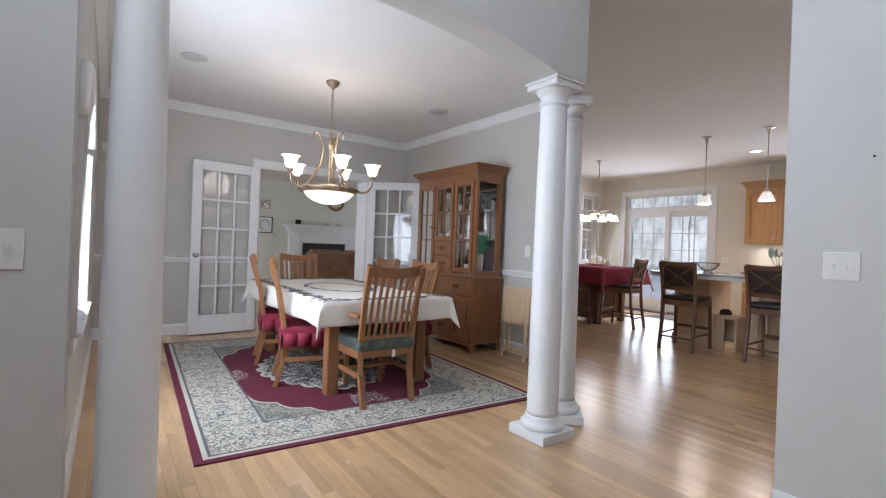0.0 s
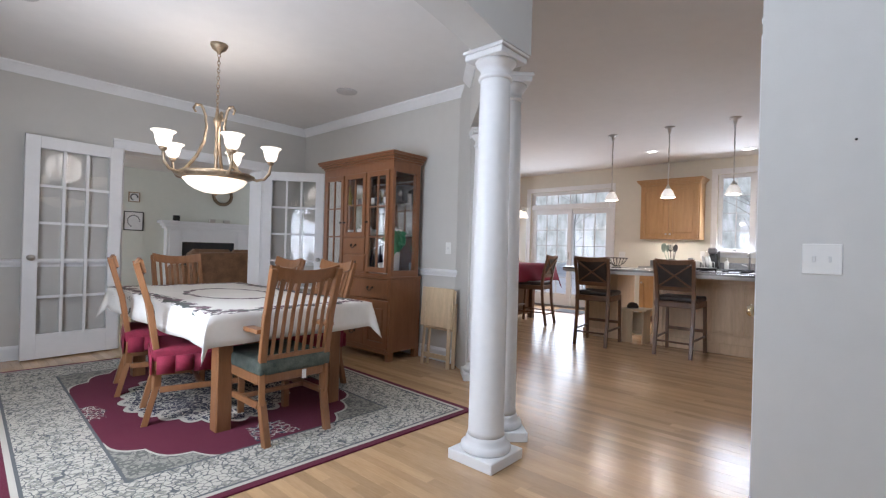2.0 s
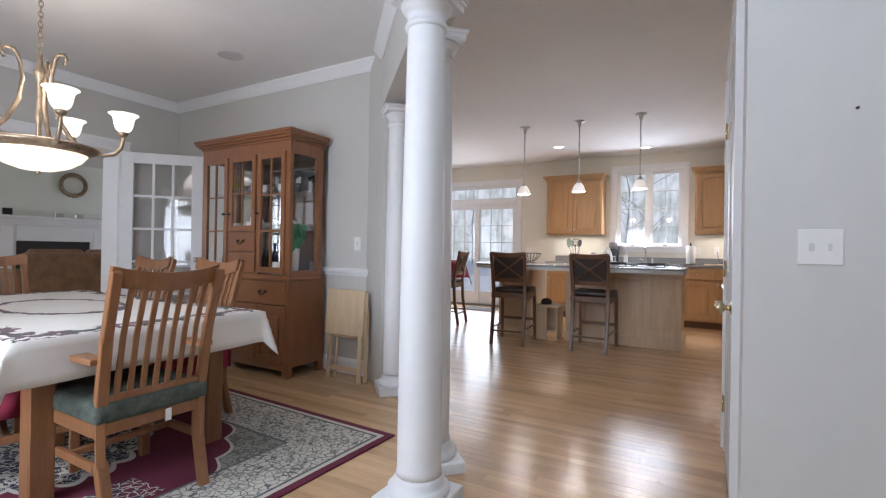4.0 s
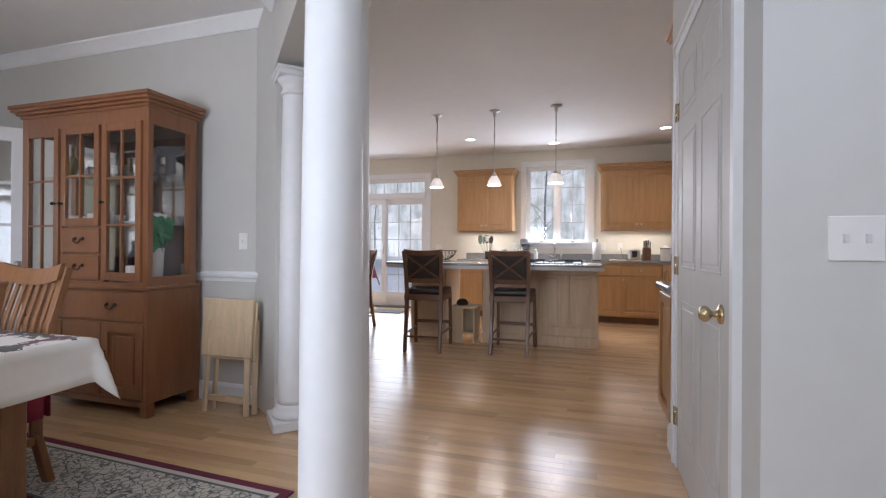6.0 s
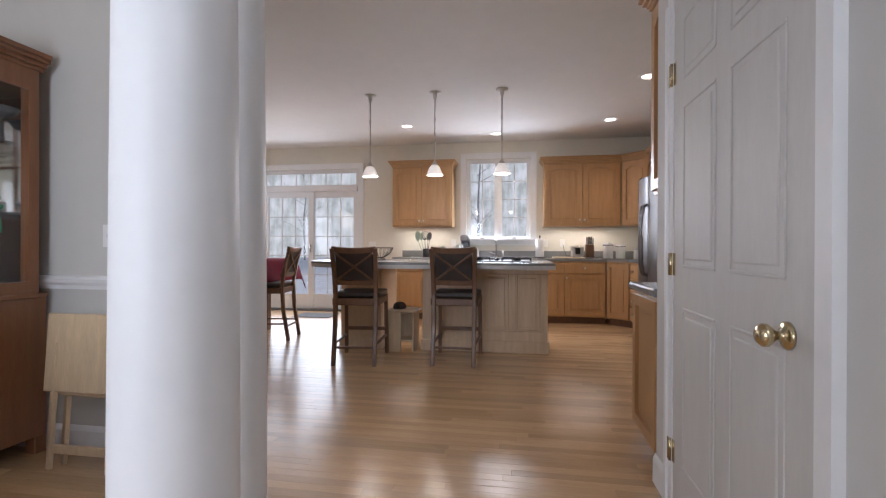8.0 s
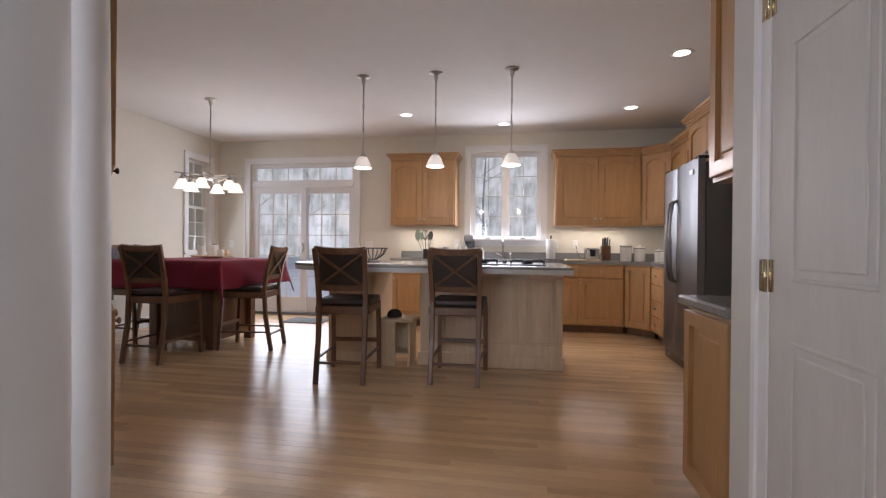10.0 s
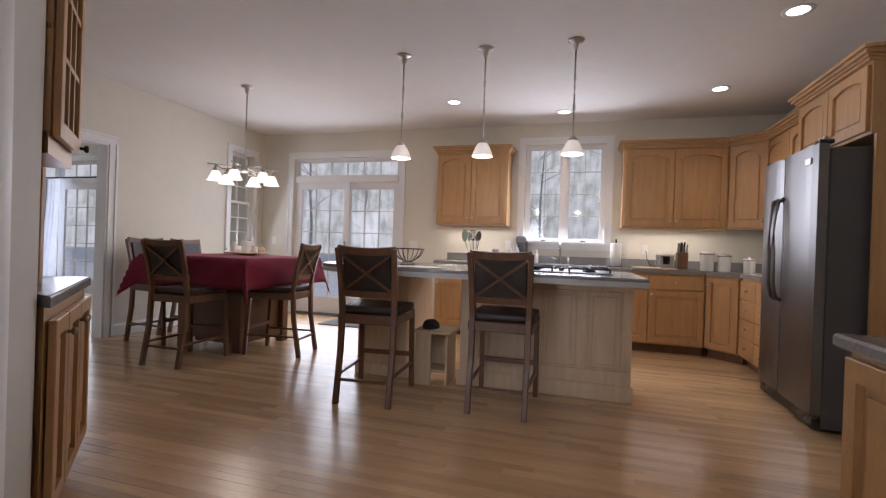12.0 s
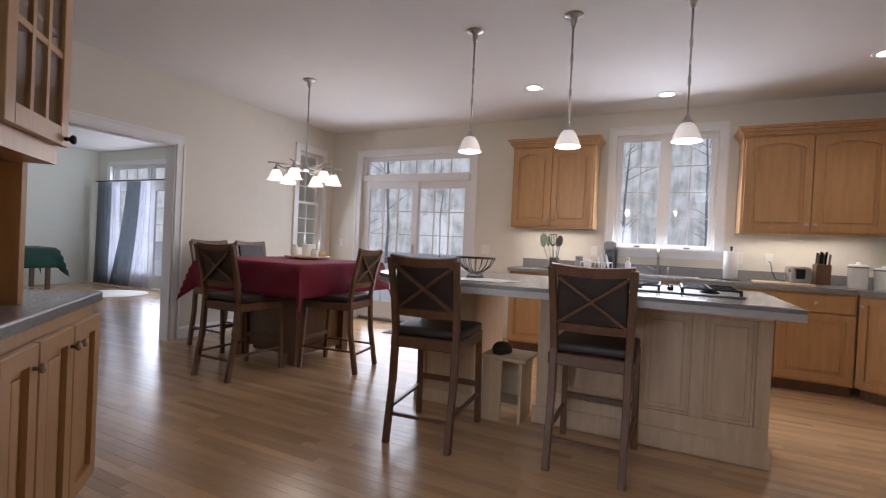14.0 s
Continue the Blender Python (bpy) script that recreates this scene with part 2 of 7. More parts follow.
def run(bm, profile, p0, p1, out):
    """A moulding: the profile (distance from the wall, height) drawn from p0 to p1 (x, y), standing out along out (x, y)."""
    rings = [[bm.verts.new((p[0] + out[0] * d, p[1] + out[1] * d, z)) for d, z in profile] for p in (p0, p1)]
    a, b = rings
    for i in range(len(profile)):
        j = (i + 1) % len(profile)
        bm.faces.new((a[i], a[j], b[j], b[i]))
    bm.faces.new(list(reversed(a)))
    bm.faces.new(b)
    bmesh.ops.recalc_face_normals(bm, faces=bm.faces[:])


def mesh_of(name, bm, material):
    me = bpy.data.meshes.new(name)
    bmesh.ops.recalc_face_normals(bm, faces=bm.faces[:])
    bm.to_mesh(me)
    bm.free()
    me.materials.append(material)
    return me


def part(name, bm, material, parent, label=""):
    ob = new(name, mesh_of(name, bm, material))
    ob.parent = parent
    return tagged(ob, label)


def solid(name, bm, material, label, category, kind="", group="", m=None):
    ob = new(name, mesh_of(name, bm, material))
    if m is not None:
        ob.matrix_world = m
    return tagged(ob, label, category, group, kind)


def thing(name, m, label, category, group="", kind=""):
    ob = new(name)
    ob.empty_display_size = 0.1
    ob.matrix_world = m
    return tagged(ob, label, category, group, kind)


def B():
    return bmesh.new()


def boxes(*rows, bevel=0.0):
    bm = B()
    for r in rows:
        box(bm, *r, bevel=bevel)
    return bm


# ---- the plan ----
CH, DH, TH = 2.73, 2.67, 5.2          # kitchen, dining and foyer ceilings
XW, YL = 10.83, 7.53                  # kitchen: garden wall, left wall
XH, YF = 5.61, 7.36                   # dining: cabinet wall, french-door wall
YA = 3.04                             # face of the arch wall towards the foyer
YC = 2.012                            # closet wall
YFAR = 13.7                           # family room's far wall
T = 0.14


def wall(name, bm, material, label):
    return solid(name, bm, material, label, "wall", "structure")


# floors under the boards
solid("floor", boxes((0.9, -2, -0.25, XW + 0.18, 3.24, -0.018), (1.73, 3.24, -0.25, XW + 0.18, YF, -0.018), (0.0, YF, -0.25, XW + 0.18, YFAR + 0.14, -0.018)), SUBFLOOR, "dark subfloor showing in the joints of the oak strip floor", "floor", "structure")
# garden wall of the kitchen and family room with its openings: (y0, y1, z0, z1)
SL, SW, FD = (5.24, 6.98, 0.0, 2.36), (2.46, 3.46, 1.19, 2.46), (10.9, 13.3, 0.0, 2.42)


def pierced(name, holes, lo, hi, top, at, thick, axis, material, label):
    """A wall along y (axis x) or x (axis y) with openings (from, to, sill, head)."""
    bm = B()

    def put(a, b, z0, z1):
        if b - a > 1e-4 and z1 - z0 > 1e-4:
            if axis == "x":
                box(bm, at, a, z0, at + thick, b, z1)
            else:
                box(bm, a, at, z0, b, at + thick, z1)
    last = lo
    for a, b, z0, z1 in sorted(holes):
        put(last, a, 0, top)
        put(a, b, 0, z0)
        put(a, b, z1, top)
        last = b
    put(last, hi, 0, top)
    return wall(name, bm, material, label)


pierced("wall_garden_kitchen", [SL, SW], 0.4, YL, CH, XW, 0.18, "x", WALL_CREAM, "cream painted kitchen wall with patio door and window")
pierced("wall_garden_family", [FD], YL, YFAR, CH, XW, 0.18, "x", WALL_GREEN, "pale painted family room wall with glazed doors")
NW = (10.13, 10.6, 0.95, 2.35)
OP = (6.35, 8.35, 0.0, 2.05)
pierced("wall_kitchen_left", [NW, OP], 5.75, XW, CH, YL, T, "y", WALL_CREAM, "cream painted kitchen wall with a wide cased opening")
DO = (3.51, 5.01, 0.0, 2.05)
pierced("wall_french_doors", [DO], XD, 5.75, CH, YF, YL + T - YF, "y", WALL_GREY, "greige dining room wall with a double door opening")
wall("wall_dining_kitchen", boxes((XH, 4.42, 0, 5.75, YF, CH)), WALL_GREY, "greige wall between dining room and kitchen")
DW = (3.85, 4.85, 0.68, 1.93)
pierced("wall_dining_window", [DW], YA + 0.2, YF, CH, XD - T, T, "x", WALL_GREY, "greige dining room wall with a tall arched window")
bm = B()
for sgn in (-1, 1):
    yc, hw = (DW[0] + DW[1]) / 2, (DW[1] - DW[0]) / 2
    arc = [(yc + sgn * hw * math.sin(radians(90 * i / 12)), 1.65 + 0.28 * math.cos(radians(90 * i / 12))) for i in range(13)]
    poly = arc + [(yc + sgn * hw, 1.93), ]
    poly = poly if sgn > 0 else poly[::-1]
    prism(bm, poly, 0, T, m=Matrix(((0, 0, 1, XD - T), (1, 0, 0, 0), (0, 1, 0, 0), (0, 0, 0, 1))))
wall("wall_window_arch", bm, WALL_GREY, "greige spandrels that round the head of the dining window")
bm = B()
arc = [(XD + 0.008, (DW[0] + DW[1]) / 2 + 0.54 * math.sin(radians(a)), 1.65 + 0.32 * math.cos(radians(a))) for a in range(-90, 91, 9)]
tube(bm, arc, 0.035, 6)
solid("trim_window_arch", bm, WHITE, "white arched casing at the head of the dining window", "trim", "structure")
wall("wall_family_far", boxes((0, YFAR, 0, XW + 0.18, YFAR + T, CH)), WALL_GREEN, "pale green family room wall behind the fireplace")
# opening for the added, unseen side window
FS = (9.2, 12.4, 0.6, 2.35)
pierced("wall_family_side", [FS], YL + T, YFAR, CH, 0, T, "x", WALL_GREEN, "pale green family room side wall with an added, unseen window")
wall("wall_family_near", boxes((T, YF + 0.05, 0, XD - T, YL + T, CH)), WALL_GREEN, "pale green family room wall by the entry")
# the wall with the double switch, closet wall, desk niche and fridge wall
wall("wall_switch", boxes((4.37, 0.5, 0, 4.49, YC - T, CH)), WALL_HALL, "pale hall wall with a double light switch")
CD = (4.60, 5.505, 0, 2.05)
pierced("wall_closet", [CD], 4.37, 5.77, CH, YC - T, T, "y", WALL_HALL, "pale hall wall with a six-panel closet door")
wall("wall_desk", boxes((4.49, 0.5, 0, 5.63, 0.6, CH), (5.5, 0.6, 0, 5.63, 1.24, CH), (5.63, 1.24, 0, 6.56, 1.30, CH), (5.63, 1.30, 0, 5.77, YC - T, CH), (6.5, 0.4, 0, 6.56, 1.24, CH)), WALL_CREAM,
     "cream wall behind the desk cabinet")
wall("wall_fridge", boxes((6.56, 0.4, 0, XW, 0.55, CH)), WALL_CREAM, "cream kitchen wall behind the refrigerator")
# foyer: tall walls that close the place, with an unseen high window added for light
FW = (0.6, 2.4, 2.6, 4.6)
wall("wall_entry", boxes((0.9, -2.0, 0, 4.49, -1.86, TH)), WALL_HALL, "pale foyer wall behind the hall")
pierced("wall_foyer_side", [FW], -1.86, YA, TH, 0.9, T, "x", WALL_HALL, "pale foyer side wall with an assumed high window, out of view")
wall("wall_foyer_right", boxes((4.37, -1.86, 0, 4.49, 0.5, TH), (4.37, 0.5, CH, 4.49, YA, TH)), WALL_HALL, "pale foyer wall rising past the upper floor")
# arch wall between the foyer and the dining room: flat piers and a segmental arch between the columns
bm = B()
AX0, AX1, SPR, RISE = 1.93, 4.32, 2.15, 0.13
N = 24
pts = [(1.04, 0), (AX0 - 0.03, 0), (AX0 - 0.03, SPR)]
for i in range(N + 1):
    u = i / N
    pts.append((AX0 + (AX1 - 0.27 - AX0) * u, SPR + RISE * (1 - (2 * u - 1) ** 2)))
pts += [(AX1, SPR), (AX1, TH), (1.04, TH)]
prism(bm, pts, 0, 0.2, m=Matrix(((1, 0, 0, 0), (0, 0, -1, YA + 0.2), (0, 1, 0, 0), (0, 0, 0, 1))))
bmesh.ops.recalc_face_normals(bm, faces=bm.faces[:])
wall("wall_arch", bm, WALL_HALL, "pale wall with a shallow arch carried on white columns")
# diagonal header between the corner columns and the end of the cabinet wall
hd0, hd1 = Vector((4.36, 3.17)), Vector((5.50, 4.26))
hdir = (hd1 - hd0).normalized()
hout = Vector((-hdir.y, hdir.x))
bm = B()
a, b, c, d = hd0 - hout * 0.06, hd1 - hout * 0.09 + hdir * 0.12, hd1 + hout * 0.11 + hdir * 0.12, hd0 + hout * 0.11
prism(bm, [tuple(a), tuple(b), tuple(c), tuple(d)], 2.19, CH)
wall("wall_diagonal_header", bm, WALL_GREY, "greige diagonal header above the column opening")
bm = B()
prism(bm, [(5.40, 4.30), (5.52, 4.18), (5.75, 4.42), (5.75, 4.62), (5.61, 4.62)], 0, CH)
wall("wall_column_end", bm, WALL_GREY, "greige end of the cabinet wall behind a column")
# ceilings
solid("ceiling_kitchen", boxes((4.30, 0.4, CH, XW + 0.18, YL + T, CH + 0.12)), CEIL, "flat white kitchen ceiling", "ceiling", "structure")
bm = B()
prism(bm, [(XD - T, YA + 0.2), (4.31, YA + 0.2), (5.50, 4.37), (XH, 4.5), (XH, YF), (XD - T, YF)], DH, DH + 0.055)
solid("ceiling_dining", bm, CEIL, "flat white dining room ceiling", "ceiling", "structure")
solid("ceiling_dining_upper", boxes((XD - T, YA + 0.2, CH + 0.002, 4.30, YL + T, CH + 0.12)), CEIL, "upper layer closing the dining ceiling", "ceiling", "structure")
solid("ceiling_family", boxes((0, YL + T, CH, XW + 0.18, YFAR + T, CH + 0.12)), CEIL, "flat white family room ceiling", "ceiling", "structure")
solid("ceiling_foyer", boxes((0.9, -2, TH, 4.49, YA + 0.2, TH + 0.12)), CEIL, "high white foyer ceiling", "ceiling", "structure")

# ---- trim ----
CROWN = [(0, -0.092), (0.010, -0.092), (0.015, -0.076), (0.04, -0.044), (0.058, -0.024), (0.07, -0.014), (0.07, 0), (0, 0)]
RAIL = [(0, -0.035), (0.010, -0.035), (0.014, -0.015), (0.026, 0.0), (0.030, 0.018), (0.018, 0.03), (0.0, 0.035)]
BASE = [(0, 0), (0.016, 0), (0.016, 0.105), (0.011, 0.118), (0.005, 0.13), (0, 0.13)]


def trim(name, profile, lift, p0, p1, out, label):
    bm = B()
    run(bm, [(d, z + lift) for d, z in profile], p0, p1, out)
    return solid(name, bm, WHITE, label, "trim", "structure")


trim("crown_moulding_cabinet_wall", CROWN, DH, (XH, 4.52), (XH, YF), (-1, 0), "white crown moulding above the china cabinet")
trim("crown_moulding_door_wall", CROWN, DH, (XD, YF), (XH, YF), (0, -1), "white crown moulding above the french doors")
trim("crown_moulding_window_wall", CROWN, DH, (XD, YA + 0.2), (XD, YF), (1, 0), "white crown moulding above the arched window")
trim("crown_moulding_diagonal", CROWN, DH, tuple(hd0 + hout * 0.11), tuple(hd1 + hout * 0.11 + hdir * 0.1), tuple(hout), "white crown moulding on the diagonal header")
trim("chair_rail_cabinet_wall", RAIL, 0.875, (XH, 4.50), (XH, YF), (-1, 0), "white chair rail on the greige wall")
trim("chair_rail_door_wall", RAIL, 0.875, (XD, YF), (DO[0] - 0.08, YF), (0, -1), "white chair rail beside the french doors")
trim("chair_rail_door_wall_end", RAIL, 0.875, (DO[1] + 0.08, YF), (XH, YF), (0, -1), "short white chair rail in the corner")
trim("baseboard_cabinet_wall", BASE, 0, (XH, 4.50), (XH, YF), (-1, 0), "white baseboard on the cabinet wall")
trim("baseboard_door_wall", BASE, 0, (XD, YF), (DO[0] - 0.08, YF), (0, -1), "white baseboard beside the french doors")
trim("baseboard_window_wall", BASE, 0, (XD, YA + 0.2), (XD, YF), (1, 0), "white baseboard under the arched window")
trim("baseboard_kitchen_left", BASE, 0, (OP[1] + 0.09, YL), (XW, YL), (0, -1), "white baseboard in the breakfast corner")
trim("baseboard_garden", BASE, 0, (XW, SL[1] + 0.09), (XW, YL), (-1, 0), "white baseboard beside the patio door")
trim("baseboard_switch_wall", BASE, 0, (4.37, -1.86), (4.37, YC), (-1, 0), "white baseboard under the light switch")
trim("baseboard_closet", BASE, 0, (5.61, YC), (5.77, YC), (0, 1), "short white baseboard beside the closet door")
trim("baseboard_family", BASE, 0, (XW, YL + T), (XW, FD[0] - 0.09), (-1, 0), "white baseboard in the family room")


def casing(name, a, b, head, face, axis, out, label, sill=None, w=0.085, flat=True):
    """Flat trim with a backband round an opening from a to b, on a wall face."""
    bm = B()
    z0 = 0.0 if sill is None else sill + 0.012
    for s0, s1, za, zb in ((a - w, a, z0, head), (b, b + w, z0, head), (a - w, b + w, head, head + w))[:3 if flat else 2]:
        for e, t0 in ((0.0, 0.016), (None, 0.026)):
            q0, q1, ya, yb = s0, s1, za, zb
            if e is None:
                if zb - za > w + 1e-3 or za < head - 1e-3:
                    q0, q1 = (s0 - 0.004, s0 + 0.02) if s1 <= a + 1e-6 else (s1 - 0.02, s1 + 0.004)
                else:
                    q0, q1, ya, yb = s0 - 0.004, s1 + 0.004, zb - 0.02, zb + 0.004
            f0, f1 = (face, face + out * t0)
            if axis == "x":
                box(bm, f0, q0, ya, f1, q1, yb)
            else:
                box(bm, q0, f0, ya, q1, f1, yb)
    if sill is not None:
        if axis == "x":
            box(bm, face, a - w, sill - w, face + out * 0.016, b + w, sill)
            box(bm, face, a - w, sill - 0.012, face + out * 0.045, b + w, sill + 0.012)
        else:
            box(bm, a - w, face, sill - w, b + w, face + out * 0.016, sill)
            box(bm, a - w, face, sill - 0.012, b + w, face + out * 0.045, sill + 0.012)
    return solid(name, bm, WHITE, label, "trim", "structure")


casing("trim_patio_door", SL[0], SL[1], SL[3], XW, "x", -1, "white casing round the patio door")
casing("trim_sink_window", SW[0], SW[1], SW[3], XW, "x", -1, "white casing and sill of the window over the sink", SW[2])
casing("trim_nook_window", NW[0], NW[1], NW[3], YL, "y", -1, "white casing of the narrow breakfast window", NW[2])
casing("trim_opening", OP[0], OP[1], OP[3], YL, "y", -1, "white casing of the wide opening to the family room")
casing("trim_french_doors", DO[0], DO[1], DO[3], YF, "y", -1, "white casing of the double french doors")
casing("trim_closet_door", CD[0], CD[1], CD[3], YC, "y", 1, "white casing round the closet door", w=0.068)
casing("trim_family_doors", FD[0], FD[1], FD[3], XW, "x", -1, "white casing of the family room glazed doors")
casing("trim_dining_window", DW[0], DW[1], 1.61, XD, "x", 1, "white casing of the dining room window", DW[2], flat=False)
solid("trim_opening_jamb", boxes((OP[1] - 0.018, YL, 0, OP[1], YL + T, OP[3]), (OP[0], YL, OP[3] - 0.018, OP[1] - 0.018, YL + T, OP[3])), WHITE,
      "white lining of the wide opening", "trim", "structure")
solid("trim_french_jamb", boxes((DO[0], YF, 0, DO[0] + 0.015, YL + T, DO[3]), (DO[1] - 0.015, YF, 0, DO[1], YL + T, DO[3]), (DO[0] + 0.015, YF, DO[3] - 0.015, DO[1] - 0.015, YL + T, DO[3])), WHITE,
      "white lining of the french door opening", "trim", "structure")
solid("trim_upper_floor_edge", boxes((4.285, 2.01, CH - 0.005, 4.37, YA, CH + 0.35)), WHITE, "white edge of the upper floor over the hall", "trim", "structure")


# ---- columns ----
def column(m, label):
    root = thing("column", m, label, "column", "white columns")
    part("plinth", boxes((-0.142, -0.142, 0, 0.142, 0.142, 0.055), bevel=0.004), WHITE, root)
    bm = B()
    lathe(bm, [(0.128, 0.055), (0.133, 0.068), (0.131, 0.085), (0.118, 0.092), (0.11, 0.1), (0.106, 0.118), (0.099, 0.135)], 40)
    part("torus", bm, WHITE, root)
    bm = B()
    lathe(bm, [(0.099, 0.135), (0.094, 0.16), (0.0925, 0.8), (0.088, 1.4), (0.0795, 2.0), (0.079, 2.02)], 48)
    part("shaft", bm, WHITE, root)
    bm = B()
    lathe(bm, [(0.079, 2.0), (0.089, 2.003), (0.092, 2.012), (0.089, 2.022), (0.081, 2.025), (0.081, 2.06), (0.089, 2.066), (0.105, 2.085), (0.111, 2.1)], 40)
    part("neck_moulding", bm, WHITE, root)
    part("abacus", boxes((-0.118, -0.118, 2.1, 0.118, 0.118, 2.132), (-0.128, -0.128, 2.132, 0.128, 0.128, 2.15), bevel=0.004), WHITE, root)
    return root


col = column(pose(4.184, 3.170, 0), "white turned wooden column on a square plinth at the arch corner")
copy_thing(col, pose(2.07, 3.19, 0))["label"] = "white turned wooden column beside the foyer wall end"
copy_thing(col, pose(4.522, 3.318, 0, 0, 0, 45))["label"] = "white turned wooden column paired behind the corner column"
copy_thing(col, pose(5.42, 4.17, 0, 0, 0, 45))["label"] = "white turned wooden column at the end of the cabinet wall"

# ---- glazing and joinery makers (front towards -y, x to the right, z up) ----
def slab(name, parent, material, x0, z0, x1, z1, y0, y1, bevel=0.002, label=""):
    return part(name, boxes((x0, y0, z0, x1, y1, z1), bevel=bevel), material, parent, label)


def glazed(parent, name, x0, z0, x1, z1, y0, y1, stile, bottom, top, cols, rows, material, mun=0.022, pane=GLASS):
    """A sash or door leaf: frame with muntins and single panes."""
    gx0, gx1, gz0, gz1 = x0 + stile, x1 - stile, z0 + bottom, z1 - top
    leaf = part(name, boxes((x0, y0, z0, gx0, y1, z1), (gx1, y0, z0, x1, y1, z1), (gx0, y0, z0, gx1, y1, gz0), (gx0, y0, gz1, gx1, y1, z1), bevel=0.002), material, parent)
    ym = (y0 + y1) / 2
    bm = B()
    t = min(abs(y1 - y0) * 0.35, 0.012)
    for c in range(1, cols):
        xc = gx0 + (gx1 - gx0) * c / cols
        box(bm, xc - mun / 2, ym - t, gz0, xc + mun / 2, ym + t, gz1)
    for r in range(1, rows):
        zc = gz0 + (gz1 - gz0) * r / rows
        box(bm, gx0, ym - t * 0.9, zc - mun / 2, gx1, ym + t * 0.9, zc + mun / 2)
    if cols * rows > 1:
        part("muntins", bm, material, leaf)
    else:
        bm.free()
    pw, ph = (gx1 - gx0) / cols, (gz1 - gz0) / rows
    for c in range(cols):
        for r in range(rows):
            p = part("pane", boxes((gx0 + pw * c, ym - 0.0015, gz0 + ph * r, gx0 + pw * (c + 1), ym + 0.0015, gz0 + ph * (r + 1))), pane, leaf)
            p.visible_shadow = False
    return leaf


def knob_bm(x, y, z, r=0.016):
    bm = B()
    m = Matrix.Translation((x, y, z)) @ Matrix.Rotation(radians(90), 4, "X")
    lathe(bm, [(0.007, 0), (0.006, 0.012), (r * 0.8, 0.016), (r, 0.022), (r * 0.8, 0.029), (0.002, 0.031)], 14, m)
    return bm


def panel_door(parent, x0, z0, x1, z1, y, material, arch=0.0, knob=None, metal=NICKEL, rail=0.058, name="door"):
    """A raised-panel door whose back lies at y; arch: rise of the panel's top."""
    t = 0.023
    a, b = x0 + rail, x1 - rail
    n = 12
    curve = [(a + (b - a) * i / n, z1 - rail - arch + arch * (1 - (2 * i / n - 1) ** 2)) for i in range(n + 1)]
    flip = Matrix(((1, 0, 0, 0), (0, 0, -1, y), (0, 1, 0, 0), (0, 0, 0, 1)))
    inner = [(a, z0 + rail), (b, z0 + rail)] + list(reversed(curve))
    c = 0.003

    def rim(e):
        """The outer outline, drawn in by e, point for point beside the inner one."""
        top = [(min(max(x0 + e, a + (b - a) * i / n if 0 < i < n else (x0 if i == 0 else x1)), x1 - e), z1 - e) for i in range(n + 1)]
        return [(x0 + e, z0 + e), (x1 - e, z0 + e)] + list(reversed(top))
    bm = B()
    loops = [[bm.verts.new((u, y - d, v)) for u, v in ring] for ring, d in ((inner, 0), (rim(0), 0), (rim(0), t - c), (rim(c), t), (inner, t))]
    for lo, hi in zip(loops, loops[1:] + loops[:1]):
        for k in range(len(lo)):
            q = (k + 1) % len(lo)
            bm.faces.new((lo[k], lo[q], hi[q], hi[k]))
    leaf = part(name, bm, material, parent)
    bm = B()
    prism(bm, [(a, z0 + rail), (b, z0 + rail)] + list(reversed(curve)), 0, 0.004, m=flip)
    g = 0.026
    field = [(a + g + (b - a - 2 * g) * i / n, z1 - rail - arch - g + arch * (1 - (2 * i / n - 1) ** 2)) for i in range(n + 1)]
    prism(bm, [(a + g, z0 + rail + g), (b - g, z0 + rail + g)] + list(reversed(field)), 0.004, 0.013, m=flip, bevel=0.008)
    part("panel", bm, material, leaf)
    if knob:
        part("knob", knob_bm(knob[0], y - t, knob[1]), metal, leaf, "small round metal knob")
    return leaf


def drawer(parent, x0, z0, x1, z1, y, material, knobs=1, metal=NICKEL, bail=False):
    d = part("drawer", boxes((x0, y - 0.02, z0, x1, y, z1), bevel=0.004), material, parent)
    for i in range(knobs):
        xc = x0 + (x1 - x0) * (i + 0.5) / knobs
        zc = (z0 + z1) / 2
        if bail:
            bm = B()
            for s in (-1, 1):
                lathe(bm, [(0.012, 0), (0.012, 0.004), (0.005, 0.012)], 10, Matrix.Translation((xc + s * 0.035, y - 0.02, zc + 0.012)) @ Matrix.Rotation(radians(90), 4, "X"))
            tube(bm, [(xc + 0.035 * math.cos(a), y - 0.036, zc + 0.012 - 0.03 * math.sin(a)) for a in [math.pi * k / 8 for k in range(9)]], 0.004, 6)
            part("handle", bm, metal, d, "dark bail handle")
        else:
            part("knob", knob_bm(xc, y - 0.02, zc), metal, d, "small round metal knob")
    return d


